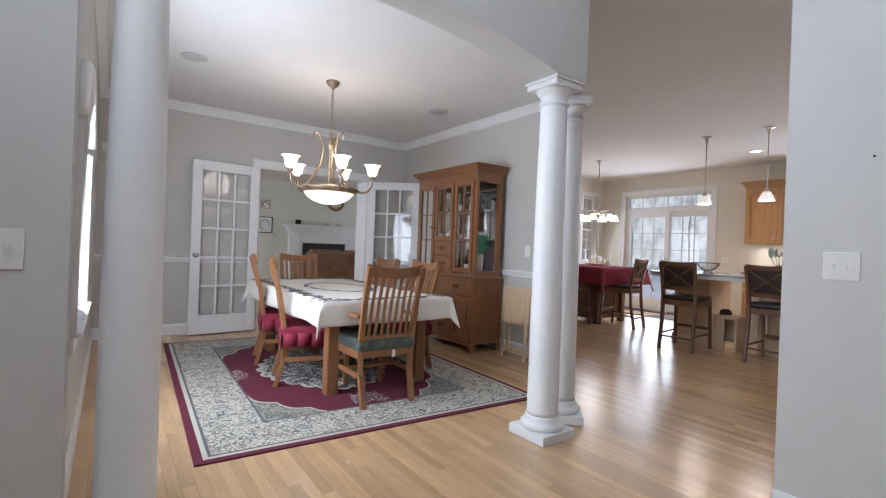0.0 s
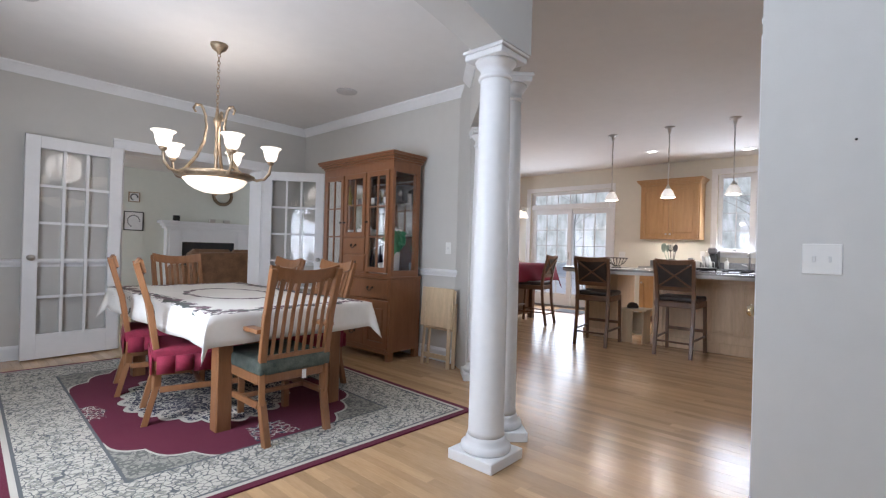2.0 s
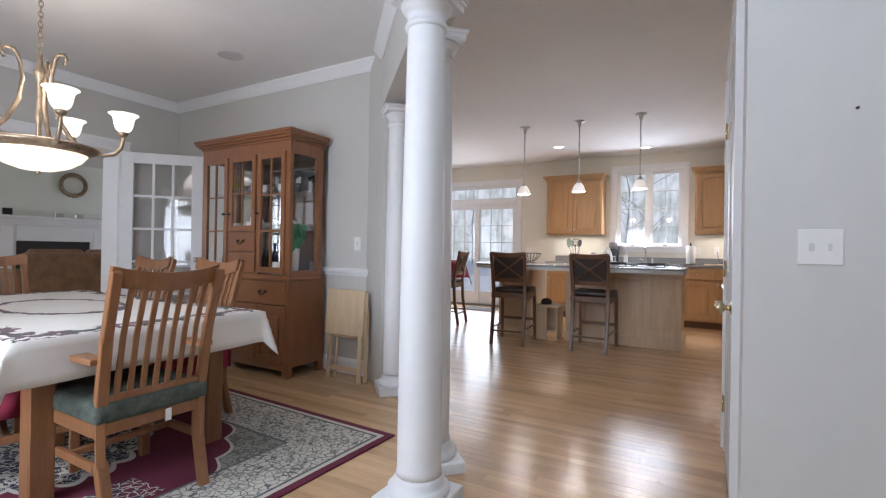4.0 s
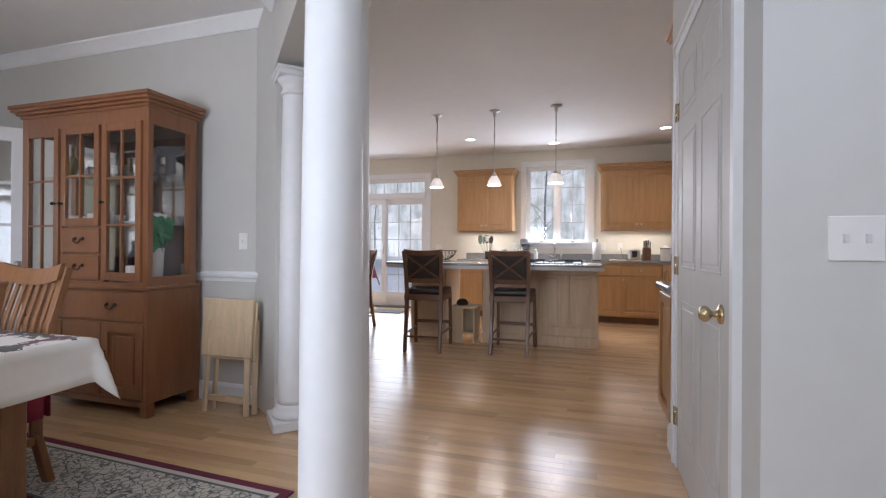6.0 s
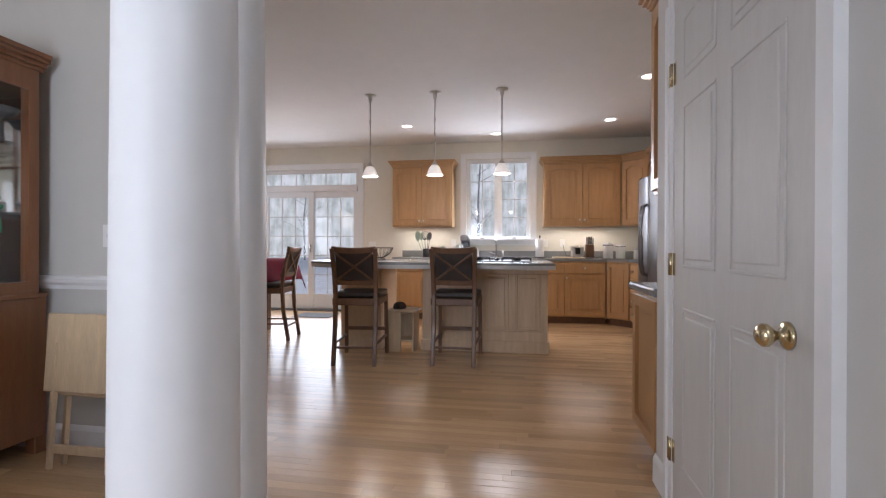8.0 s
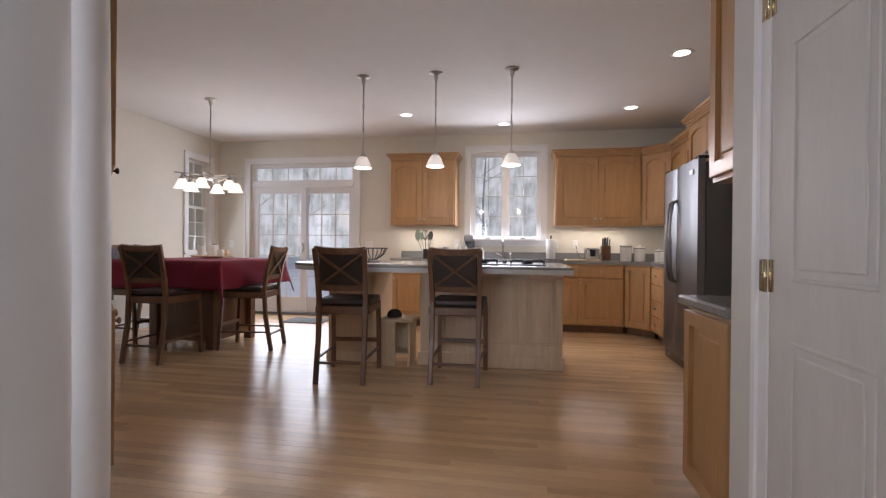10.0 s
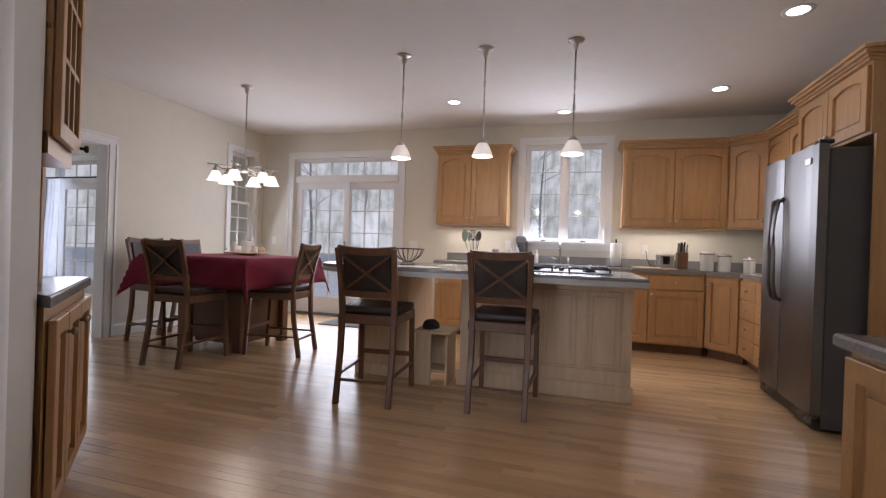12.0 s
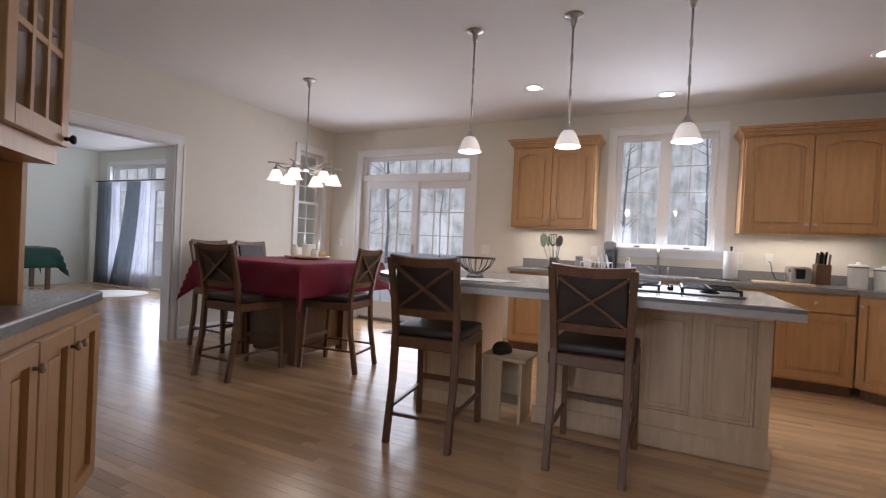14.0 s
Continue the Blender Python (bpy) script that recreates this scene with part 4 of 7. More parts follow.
def rug_mat():
    m = mat("oriental_rug_wool", (0.5, 0.48, 0.43), 0.95, var=0.1, scale=6, bump=0.5, bump_scale=350)
    n, l = m.node_tree.nodes, m.node_tree.links
    b = n["Principled BSDF"]
    co, sep = n.new("ShaderNodeTexCoord"), n.new("ShaderNodeSeparateXYZ")
    l.new(co.outputs["Object"], sep.inputs[0])

    def mn(op, a, c=None):
        q = n.new("ShaderNodeMath")
        q.operation = op
        for i, v in enumerate((a, c)):
            if v is None:
                continue
            if isinstance(v, (int, float)):
                q.inputs[i].default_value = v
            else:
                l.new(v, q.inputs[i])
        return q.outputs[0]

    def blend(fac, a, c):
        q = n.new("ShaderNodeMix")
        q.data_type = "RGBA"
        l.new(fac, q.inputs["Factor"])
        for key, v in (("A", a), ("B", c)):
            if isinstance(v, tuple):
                q.inputs[key].default_value = (*v, 1)
            else:
                l.new(v, q.inputs[key])
        return q.outputs["Result"]
    ax, ay = mn("ABSOLUTE", sep.outputs[0]), mn("ABSOLUTE", sep.outputs[1])
    inset = mn("MINIMUM", mn("SUBTRACT", 1.175, ax), mn("SUBTRACT", 1.56, ay))
    v1, v2, nz = n.new("ShaderNodeTexVoronoi"), n.new("ShaderNodeTexVoronoi"), n.new("ShaderNodeTexNoise")
    v1.inputs["Scale"].default_value, v2.inputs["Scale"].default_value = 15.0, 30.0
    v2.feature = "DISTANCE_TO_EDGE"
    nz.inputs["Scale"].default_value, nz.inputs["Detail"].default_value = 16, 5
    warp = n.new("ShaderNodeVectorMath")
    warp.operation = "MULTIPLY_ADD"
    l.new(nz.outputs["Color"], warp.inputs[0])
    warp.inputs[1].default_value = (0.035, 0.035, 0)
    l.new(co.outputs["Object"], nz.inputs["Vector"])
    l.new(co.outputs["Object"], warp.inputs[2])
    for v in (v1, v2):
        l.new(warp.outputs[0], v.inputs["Vector"])
    flower = mn("LESS_THAN", mn("ABSOLUTE", mn("SUBTRACT", v1.outputs["Distance"], 0.34)), 0.09)
    stems = mn("LESS_THAN", v2.outputs["Distance"], 0.055)
    busy = mn("MAXIMUM", flower, stems)
    CREAM, GREY, MAROON, NAVY, SAGE = (0.52, 0.49, 0.42), (0.115, 0.12, 0.125), (0.12, 0.013, 0.034), (0.035, 0.035, 0.06), (0.30, 0.29, 0.245)
    border = blend(stems, blend(flower, CREAM, SAGE), GREY)
    field = blend(busy, SAGE, (0.14, 0.14, 0.125))
    ang = mn("ARCTAN2", mn("DIVIDE", sep.outputs[1], 1.25), mn("DIVIDE", sep.outputs[0], 0.93))
    rad = mn("SQRT", mn("ADD", mn("POWER", mn("DIVIDE", sep.outputs[0], 0.93), 2.0), mn("POWER", mn("DIVIDE", sep.outputs[1], 1.25), 2.0)))
    scal = mn("ADD", rad, mn("ADD", mn("MULTIPLY", mn("ABSOLUTE", mn("SINE", mn("MULTIPLY", ang, 12.0))), -0.045), mn("MULTIPLY", mn("COSINE", mn("MULTIPLY", ang, 4.0)), -0.02)))
    medal = mn("LESS_THAN", scal, 0.93)
    rim = mn("MULTIPLY", mn("LESS_THAN", scal, 0.945), mn("GREATER_THAN", scal, 0.93))
    core = mn("LESS_THAN", scal, 0.52)
    corerim = mn("LESS_THAN", mn("ABSOLUTE", mn("SUBTRACT", scal, 0.52)), 0.016)
    spot = mn("MULTIPLY", mn("LESS_THAN", mn("ABSOLUTE", mn("SUBTRACT", scal, 0.74)), 0.09), mn("GREATER_THAN", mn("COSINE", mn("MULTIPLY", ang, 4.0)), 0.8))
    spotc = blend(stems, blend(flower, MAROON, NAVY), CREAM)
    red = blend(spot, MAROON, spotc)
    inner = blend(core, red, blend(busy, NAVY, CREAM))
    inner = blend(corerim, inner, CREAM)
    col = blend(medal, field, inner)
    col = blend(rim, col, CREAM)
    col = blend(mn("LESS_THAN", inset, 0.43), col, GREY)
    col = blend(mn("LESS_THAN", inset, 0.415), col, border)
    col = blend(mn("LESS_THAN", inset, 0.085), col, GREY)
    col = blend(mn("LESS_THAN", inset, 0.07), col, CREAM)
    col = blend(mn("LESS_THAN", inset, 0.045), col, MAROON)
    l.new(col, b.inputs["Base Color"])
    return m


bm = B()
box(bm, -1.175, -1.56, 0.0005, 1.175, 1.56, 0.009, bevel=0.003)
solid("area_rug", bm, rug_mat(), "cream and maroon oriental wool rug with a scalloped medallion", "rug", m=pose(3.60, 5.27, 0, 0, 0, -2.2))

# folding tray table leaning on the wall
tray = thing("folding_tray_table", pose(5.47, 4.68, 0, 0, 0, -90), "folded pale pine tray table leaning against the wall", "tray table")
lean = pose(0, 0, 0, -4, 0, 0)
bm = B()
box(bm, -0.21, -0.085, 0.36, 0.19, -0.065, 0.735, bevel=0.006, m=lean)
part("tray_top", bm, PINE, tray)
bm = B()
box(bm, -0.20, -0.062, 0.34, 0.20, -0.045, 0.72, bevel=0.006, m=lean)
part("tray_top", bm, PINE, tray)
for x in (-0.165, 0.165):
    for yy, k in ((-0.055, 0), (0.0, 1)):
        bm = B()
        bar(bm, (x + 0.02 * k, yy - 0.01, 0), (x * 0.92 + 0.02 * k, yy + 0.02, 0.60), 0.034, 0.02)
        part("leg", bm, PINE, tray)
part("stretcher", boxes((-0.17, -0.065, 0.075, 0.17, -0.045, 0.115), bevel=0.002), PINE, tray)


# chandelier with five glass shades and an alabaster bowl
def dining_chandelier():
    root = thing("chandelier", pose(3.69, 5.50, DH), "antique gold chandelier with lit frosted shades and an alabaster bowl", "chandelier")
    bm = B()
    lathe(bm, [(0.012, -0.075), (0.02, -0.06), (0.05, -0.04), (0.062, -0.02), (0.065, 0.0)], 20)
    part("canopy", bm, BRONZE, root)
    bm = B()
    z = -0.07
    k = 0
    while z > -0.5:
        pts = [(0.011 * math.cos(a), 0, z - 0.017 + 0.02 * math.sin(a)) for a in [2 * math.pi * i / 10 for i in range(11)]]
        tube(bm, pts, 0.0028, 5, m=Matrix.Rotation(radians(90 * (k % 2)), 4, "Z"))
        z -= 0.03
        k += 1
    part("chain", bm, BRONZE, root)
    bm = B()
    lathe(bm, [(0.004, -1.03), (0.014, -1.0), (0.012, -0.9), (0.02, -0.86), (0.012, -0.82), (0.011, -0.66), (0.024, -0.62), (0.03, -0.6), (0.018, -0.575), (0.012, -0.53), (0.006, -0.5)], 14)
    part("centre_stem", bm, BRONZE, root)
    for i in range(3):
        rot = Matrix.Rotation(radians(120 * i + 54), 4, "Z")
        bm = B()
        pts = [(0.135 + 0.035 * math.cos(t), 0, -0.535 + 0.035 * math.sin(t)) for t in [radians(d) for d in (-60, 0, 60, 120, 170)]] + [(0.085, 0, -0.58), (0.075, 0, -0.66), (0.09, 0, -0.78), (0.14, 0, -0.9), (0.21, 0, -1.0), (0.27, 0, -1.045)]
        tube(bm, pts, [0.009, 0.01, 0.011, 0.011, 0.011, 0.011, 0.011, 0.012, 0.013, 0.013, 0.01], 8, rot)
        part("scroll_strap", bm, BRONZE, root)
    for i in range(5):
        rot = Matrix.Rotation(radians(72 * i + 47), 4, "Z")
        bm = B()
        pts = [(0.24, 0, -1.03), (0.30, 0, -1.05), (0.36, 0, -1.035), (0.395, 0, -0.99), (0.405, 0, -0.93), (0.405, 0, -0.905)]
        tube(bm, pts, [0.012, 0.011, 0.011, 0.011, 0.011, 0.012], 8, rot)
        lathe(bm, [(0.01, -0.92), (0.026, -0.905), (0.028, -0.89), (0.015, -0.885)], 14, rot @ Matrix.Translation((0.405, 0, 0)))
        arm = part("arm", bm, BRONZE, root)
        bm = B()
        lathe(bm, [(0.022, -0.888), (0.042, -0.87), (0.052, -0.84), (0.056, -0.81), (0.064, -0.79), (0.082, -0.776), (0.078, -0.775), (0.058, -0.79), (0.05, -0.82), (0.04, -0.86), (0.02, -0.88)], 24, rot @ Matrix.Translation((0.405, 0, 0)), cap=False)
        part("shade", bm, SHADEGLASS, arm, "lit frosted glass shade")
    bm = B()
    lathe(bm, [(0.20, -1.085), (0.245, -1.06), (0.285, -1.045), (0.29, -1.03), (0.27, -1.02), (0.22, -1.03), (0.14, -1.0), (0.06, -0.985), (0.01, -0.98)], 36, cap=False)
    part("bowl_rim", bm, BRONZE, root)
    bm = B()
    lathe(bm, [(0.012, -1.178), (0.08, -1.17), (0.15, -1.145), (0.20, -1.11), (0.232, -1.07), (0.225, -1.07), (0.14, -1.13), (0.012, -1.165)], 36)
    part("alabaster_bowl", bm, BOWLGLASS, root, "lit alabaster glass bowl")
    bm = B()
    lathe(bm, [(0.003, -1.2), (0.012, -1.19), (0.015, -1.178), (0.008, -1.17)], 12)
    part("finial", bm, BRONZE, root)


dining_chandelier()
GRILLE = mat("speaker_grille", (0.55, 0.54, 0.53), 0.7, var=0.08, scale=90, bump=0.3, bump_scale=400)
for x, yy in ((2.54, 5.74), (4.98, 5.59)):
    bm = B()
    lathe(bm, [(0.001, -0.012), (0.075, -0.012), (0.1, -0.007), (0.105, 0.0)], 28)
    solid("ceiling_speaker", bm, GRILLE, "round flush white speaker grille in the ceiling", "speaker", group="ceiling speakers", m=pose(x, yy, DH))


# ---- french doors between dining and family room ----
def french_door(m, side, label):
    root = thing("door_1", m, label, "door", kind="structure")
    leaf = glazed(root, "leaf", 0, 0.012, 0.75, 2.03, -0.02, 0.02, 0.105, 0.22, 0.11, 3, 5, WHITE, 0.024)
    bm = B()
    for s in (-1, 1):
        lathe(bm, [(0.026, 0), (0.026, 0.006), (0.011, 0.012), (0.011, 0.03), (0.022, 0.038), (0.028, 0.05), (0.024, 0.062), (0.003, 0.067)], 16,
              Matrix.Translation((0.70, s * 0.02, 0.93)) @ Matrix.Rotation(radians(90 if s < 0 else -90), 4, "X"))
    part("door_knob", bm, NICKEL, leaf, "round satin metal knob")
    return root


french_door(pose(3.49, 7.305, 0, 0, 0, 180 + 6), 1, "white fifteen-pane french door folded back open against the wall")
french_door(pose(5.02, 7.335, 0, 0, 0, -43), -1, "white fifteen-pane french door standing open in the corner")

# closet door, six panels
# white door greyed in its paint, standing in for the weaker light it gets
DOORPAINT = mat("dimmed_door_paint", (0.585, 0.57, 0.55), 0.56, var=0.03, scale=3, bump=0.05, bump_scale=60, stretch=(6, 6, 1))
cd = thing("door_2", pose(CD[1], YC + 0.024, 0, 0, 0, 180), "white closed six-panel closet door with a brass knob", "door", kind="structure")
dw = CD[1] - CD[0]
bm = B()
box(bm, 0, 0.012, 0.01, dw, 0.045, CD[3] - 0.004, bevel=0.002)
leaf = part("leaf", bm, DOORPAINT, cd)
for x0, x1 in ((0.11, dw / 2 - 0.05), (dw / 2 + 0.05, dw - 0.11)):
    for z0, z1 in ((0.23, 0.84), (0.99, 1.60), (1.70, 1.93)):
        bm = B()
        flip = Matrix(((1, 0, 0, 0), (0, 0, -1, 0.014), (0, 1, 0, 0), (0, 0, 0, 1)))
        g = 0.012
        for a0, b0, a1, b1 in ((x0, z0, x1, z0 + g), (x0, z1 - g, x1, z1), (x0, z0 + g, x0 + g, z1 - g), (x1 - g, z0 + g, x1, z1 - g)):
            box(bm, a0, 0.0085, b0, a1, 0.014, b1, bevel=0.003)
        prism(bm, [(x0 + 0.03, z0 + 0.03), (x1 - 0.03, z0 + 0.03), (x1 - 0.03, z1 - 0.03), (x0 + 0.03, z1 - 0.03)], 0, 0.006, m=flip, bevel=0.0055)
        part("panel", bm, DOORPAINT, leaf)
bm = B()
lathe(bm, [(0.033, 0), (0.033, 0.006), (0.026, 0.01), (0.011, 0.014), (0.011, 0.03), (0.02, 0.036), (0.027, 0.046), (0.027, 0.056), (0.018, 0.066), (0.003, 0.069)], 20,
      Matrix.Translation((dw - 0.1, 0.012, 0.863)) @ Matrix.Rotation(radians(90), 4, "X"))
part("door_knob", bm, BRASS, leaf, "polished brass door knob")
for z in (0.257, 1.0, 1.756):
    bm = B()
    rod(bm, (-0.006, 0.004, z - 0.045), (-0.006, 0.004, z + 0.045), 0.006)
    box(bm, -0.03, 0.0, z - 0.044, -0.006, -0.028 + 0.03, z + 0.044)
    box(bm, -0.006, 0.009, z - 0.044, 0.024, 0.013, z + 0.044)
    part("hinge", bm, BRASS, leaf, "brass butt hinge")


# ---- light switches, outlet, sensor, nail ----
def plate(name, m, w, h, toggles, label, slot=False):
    root = thing(name, m, label, "light switch" if not slot else "outlet", "wall plates")
    part("cover_plate", boxes((-w / 2, -0.006, -h / 2, w / 2, 0, h / 2), bevel=0.002), PLATE, root)
    for i in range(toggles):
        x = (i - (toggles - 1) / 2) * 0.046
        if slot:
            for z in (-0.022, 0.022):
                part("socket", boxes((-0.016, -0.008, z - 0.013, 0.016, -0.006, z + 0.013), bevel=0.0008), PLATE, root)
        else:
            part("toggle", boxes((x - 0.005, -0.015, -0.011, x + 0.005, -0.006, 0.011), bevel=0.001), TOGGLE, root)
            for z in (-0.03, 0.03):
                bm = B()
                rod(bm, (x, -0.0075, z), (x, -0.006, z), 0.0035)
                part("screw", bm, PLATE, root)
    return root


plate("light_switch", pose(4.37, 1.812, 1.105, 0, 0, -90), 0.116, 0.112, 2, "white double toggle switch plate on the pale hall wall")
plate("light_switch", pose(1.74, YA, 1.067, 0, 0, 0), 0.118, 0.118, 2, "white double switch plate on the shaded foyer wall")
plate("light_switch", pose(XH, 4.72, 1.118, 0, 0, -90), 0.07, 0.115, 1, "white single switch plate beside the china cabinet")
plate("light_switch", pose(XW, 5.0, 1.10, 0, 0, -90), 0.118, 0.118, 2, "white switch plate beside the patio door")
plate("light_switch", pose(XW, 7.30, 1.10, 0, 0, -90), 0.07, 0.115, 1, "white switch plate in the breakfast corner")
plate("light_switch", pose(XW, 2.26, 1.14, 0, 0, -90), 0.118, 0.118, 2, "white double switch plate beside the sink window")
plate("wall_outlet", pose(XW, 3.66, 1.14, 0, 0, -90), 0.07, 0.115, 1, "white outlet under the wall cabinet by the window", True)
plate("wall_outlet", pose(XW, 1.98, 1.14, 0, 0, -90), 0.07, 0.115, 1, "white outlet above the kitchen counter", True)
bm = B()
lathe(bm, [(0.0045, 0), (0.0045, 0.005), (0.002, 0.008)], 12, Matrix.Rotation(radians(90), 4, "X"))
solid("wall_hook", bm, IRON, "small dark nail head on the pale hall wall", "hook", m=pose(4.37, 1.726, 1.533, 0, 0, -90))
solid("alarm_sensor", boxes((-0.03, -0.045, -0.045, 0.03, 0, 0.045), bevel=0.012), PLATE, "small white alarm sensor near the ceiling", "sensor", m=pose(1.93, YF, 2.05))

# ---- windows and patio door of the kitchen ----
def R(x, y, z=0):
    """A pose for things whose front faces -x."""
    return pose(x, y, z, 0, 0, -90)


sl = thing("window_1", R(XW + 0.05, (SL[0] + SL[1]) / 2), "white sliding patio door with muntins and a transom window", "patio door", kind="structure")
hw = (SL[1] - SL[0]) / 2
part("window_frame", boxes((-hw, 0, 0, -hw + 0.03, 0.1, SL[3]), (hw - 0.03, 0, 0, hw, 0.1, SL[3]), (-hw + 0.03, 0, SL[3] - 0.03, hw - 0.03, 0.1, SL[3]),
                           (-hw + 0.03, -0.045, 2.0, hw - 0.03, 0.1, 2.085)), WHITE, sl)
part("threshold", boxes((-hw + 0.03, -0.05, 0, hw - 0.03, 0.1, 0.035), bevel=0.004), STEEL, sl, "low metal threshold")
glazed(sl, "sash", -hw + 0.03, 0.035, 0.06, 2.0, 0.0, 0.04, 0.09, 0.24, 0.10, 3, 5, WHITE, 0.014)
door_r = glazed(sl, "sash", -0.03, 0.035, hw - 0.03, 2.0, 0.045, 0.085, 0.09, 0.24, 0.10, 3, 5, WHITE, 0.014)
glazed(sl, "transom", -hw + 0.03, 2.085, hw - 0.03, SL[3] - 0.03, 0.02, 0.05, 0.035, 0.025, 0.03, 6, 1, WHITE, 0.012)
part("pull_handle", boxes((0.0, -0.03, 0.98, 0.02, 0.0, 1.12), bevel=0.004), NICKEL, sl, "slim metal pull handle")

sw = thing("window_2", R(XW + 0.05, (SW[0] + SW[1]) / 2), "white double casement window over the sink", "window", kind="structure")
hw = (SW[1] - SW[0]) / 2
part("window_frame", boxes((-hw, 0, SW[2], -hw + 0.025, 0.1, SW[3]), (hw - 0.025, 0, SW[2], hw, 0.1, SW[3]), (-hw + 0.025, 0, SW[2], hw - 0.025, 0.1, SW[2] + 0.02),
                           (-hw + 0.025, 0, SW[3] - 0.025, hw - 0.025, 0.1, SW[3]), (-0.025, 0, SW[2] + 0.02, 0.025, 0.1, SW[3] - 0.025)), WHITE, sw)
for x0, x1 in ((-hw + 0.025, -0.025), (0.025, hw - 0.025)):
    s = glazed(sw, "sash", x0, SW[2] + 0.02, x1, SW[3] - 0.025, 0.02, 0.055, 0.035, 0.04, 0.035, 2, 4, WHITE, 0.010)
    part("crank", boxes(((x0 + x1) / 2 - 0.03, -0.012, SW[2] + 0.022, (x0 + x1) / 2 + 0.03, 0.012, SW[2] + 0.034), bevel=0.003), IRON, s, "dark folding crank handle")

nw = thing("window_3", pose((NW[0] + NW[1]) / 2, YL + 0.05, 0, 0, 0, 0), "narrow white double-hung window in the breakfast corner", "window", kind="structure")
hw = (NW[1] - NW[0]) / 2
glazed(nw, "sash", -hw, NW[2], hw, 1.66, 0.0, 0.035, 0.04, 0.05, 0.035, 2, 3, WHITE, 0.012)
glazed(nw, "sash", -hw, 1.625, hw, NW[3], 0.036, 0.07, 0.04, 0.035, 0.04, 2, 3, WHITE, 0.012)

dwn = thing("window_4", pose(XD - 0.05, (DW[0] + DW[1]) / 2, 0, 0, 0, 90), "tall white dining room window with an arched head", "window", kind="structure")
hw = (DW[1] - DW[0]) / 2
glazed(dwn, "sash", -hw, DW[2], hw, 1.32, 0.0, 0.035, 0.045, 0.06, 0.04, 3, 2, WHITE, 0.018)
glazed(dwn, "sash", -hw, 1.28, hw, DW[3], 0.036, 0.07, 0.045, 0.04, 0.05, 3, 2, WHITE, 0.018)

fdr = thing("window_5", R(XW + 0.05, (FD[0] + FD[1]) / 2), "white glazed garden doors with transoms in the family room", "patio door", kind="structure")
hw = (FD[1] - FD[0]) / 2
part("window_frame", boxes((-hw, 0, 0, -hw + 0.03, 0.1, FD[3]), (hw - 0.03, 0, 0, hw, 0.1, FD[3]), (-hw + 0.03, 0, FD[3] - 0.03, hw - 0.03, 0.1, FD[3]), (-hw + 0.03, 0, 2.03, hw - 0.03, 0.1, 2.12),
                           (-0.05, 0, 0, 0.05, 0.1, 2.03), (-0.05, 0, 2.12, 0.05, 0.1, FD[3] - 0.03)), WHITE, fdr)
for x0, x1 in ((-hw + 0.03, -0.05), (0.05, hw - 0.03)):
    glazed(fdr, "sash", x0, 0.02, x1, 2.03, 0.01, 0.05, 0.15, 0.25, 0.12, 3, 5, WHITE, 0.016)
    glazed(fdr, "transom", x0, 2.12, x1, FD[3] - 0.03, 0.02, 0.05, 0.04, 0.03, 0.03, 3, 1, WHITE, 0.012)
fsw = thing("window_7", pose(0.07, (FS[0] + FS[1]) / 2, 0, 0, 0, 90), "wide side window added out of view to light the family room", "window", kind="structure")
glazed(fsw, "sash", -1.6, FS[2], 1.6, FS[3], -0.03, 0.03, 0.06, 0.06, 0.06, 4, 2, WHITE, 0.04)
ew = thing("window_6", pose(0.97, (FW[0] + FW[1]) / 2, 0, 0, 0, 90), "assumed high foyer window, out of view, added for its daylight", "window", kind="structure")
glazed(ew, "sash", -0.9, FW[2], 0.9, FW[3], -0.03, 0.03, 0.08, 0.08, 0.08, 2, 4, WHITE, 0.03)


# ---- kitchen cabinets ----
def wall_cabinet(m, w, z0, z1, d, doors, label, arch=0.05, crown=True, ends=(True, True)):
    root = thing("wall_cabinet", m, label, "cabinet", "golden oak wall cabinets")
    body_z1 = z1 - (0.075 if crown else 0)
    part("body", boxes((-w / 2, 0, z0, w / 2, d, body_z1)), OAK, root)
    step = (w - 0.03) / doors
    for i in range(doors):
        x0 = -w / 2 + 0.015 + step * i
        kx = x0 + step - 0.035 if i % 2 == 0 else x0 + 0.03
        panel_door(root, x0 + 0.004, z0 + 0.02, x0 + step - 0.004, body_z1 - 0.035, 0, OAK, arch, (kx, z0 + 0.085))
    if crown:
        bm = B()
        for e, za, zb in ((0.008, -0.09, -0.07), (0.02, -0.07, -0.05), (0.038, -0.05, -0.025), (0.055, -0.025, 0)):
            box(bm, -w / 2 - (e if ends[0] else 0), -0.02 - e, z1 + za, w / 2 + (e if ends[1] else 0), d, z1 + zb, bevel=0.003)
        part("crown", bm, OAK, root)
    return root


UF, UB, UT = XW - 0.33, 1.385, 2.395
wall_cabinet(R(UF, 4.105), 0.93, UB, UT, 0.325, 2, "golden oak wall cabinet with arched doors by the window")
wall_cabinet(R(UF, 1.735), 1.09, UB, UT, 0.325, 2, "golden oak wall cabinet with arched doors near the corner", ends=(True, False))
wall_cabinet(pose(UF - 0.15, 1.035, 0, 0, 0, -135), 0.42, UB, UT, 0.28, 1, "golden oak diagonal corner wall cabinet", ends=(False, False))
wall_cabinet(pose(9.71, 0.885, 0, 0, 0, 180), 1.25, UB, UT, 0.325, 2, "golden oak wall cabinet beside the refrigerator", ends=(False, False))
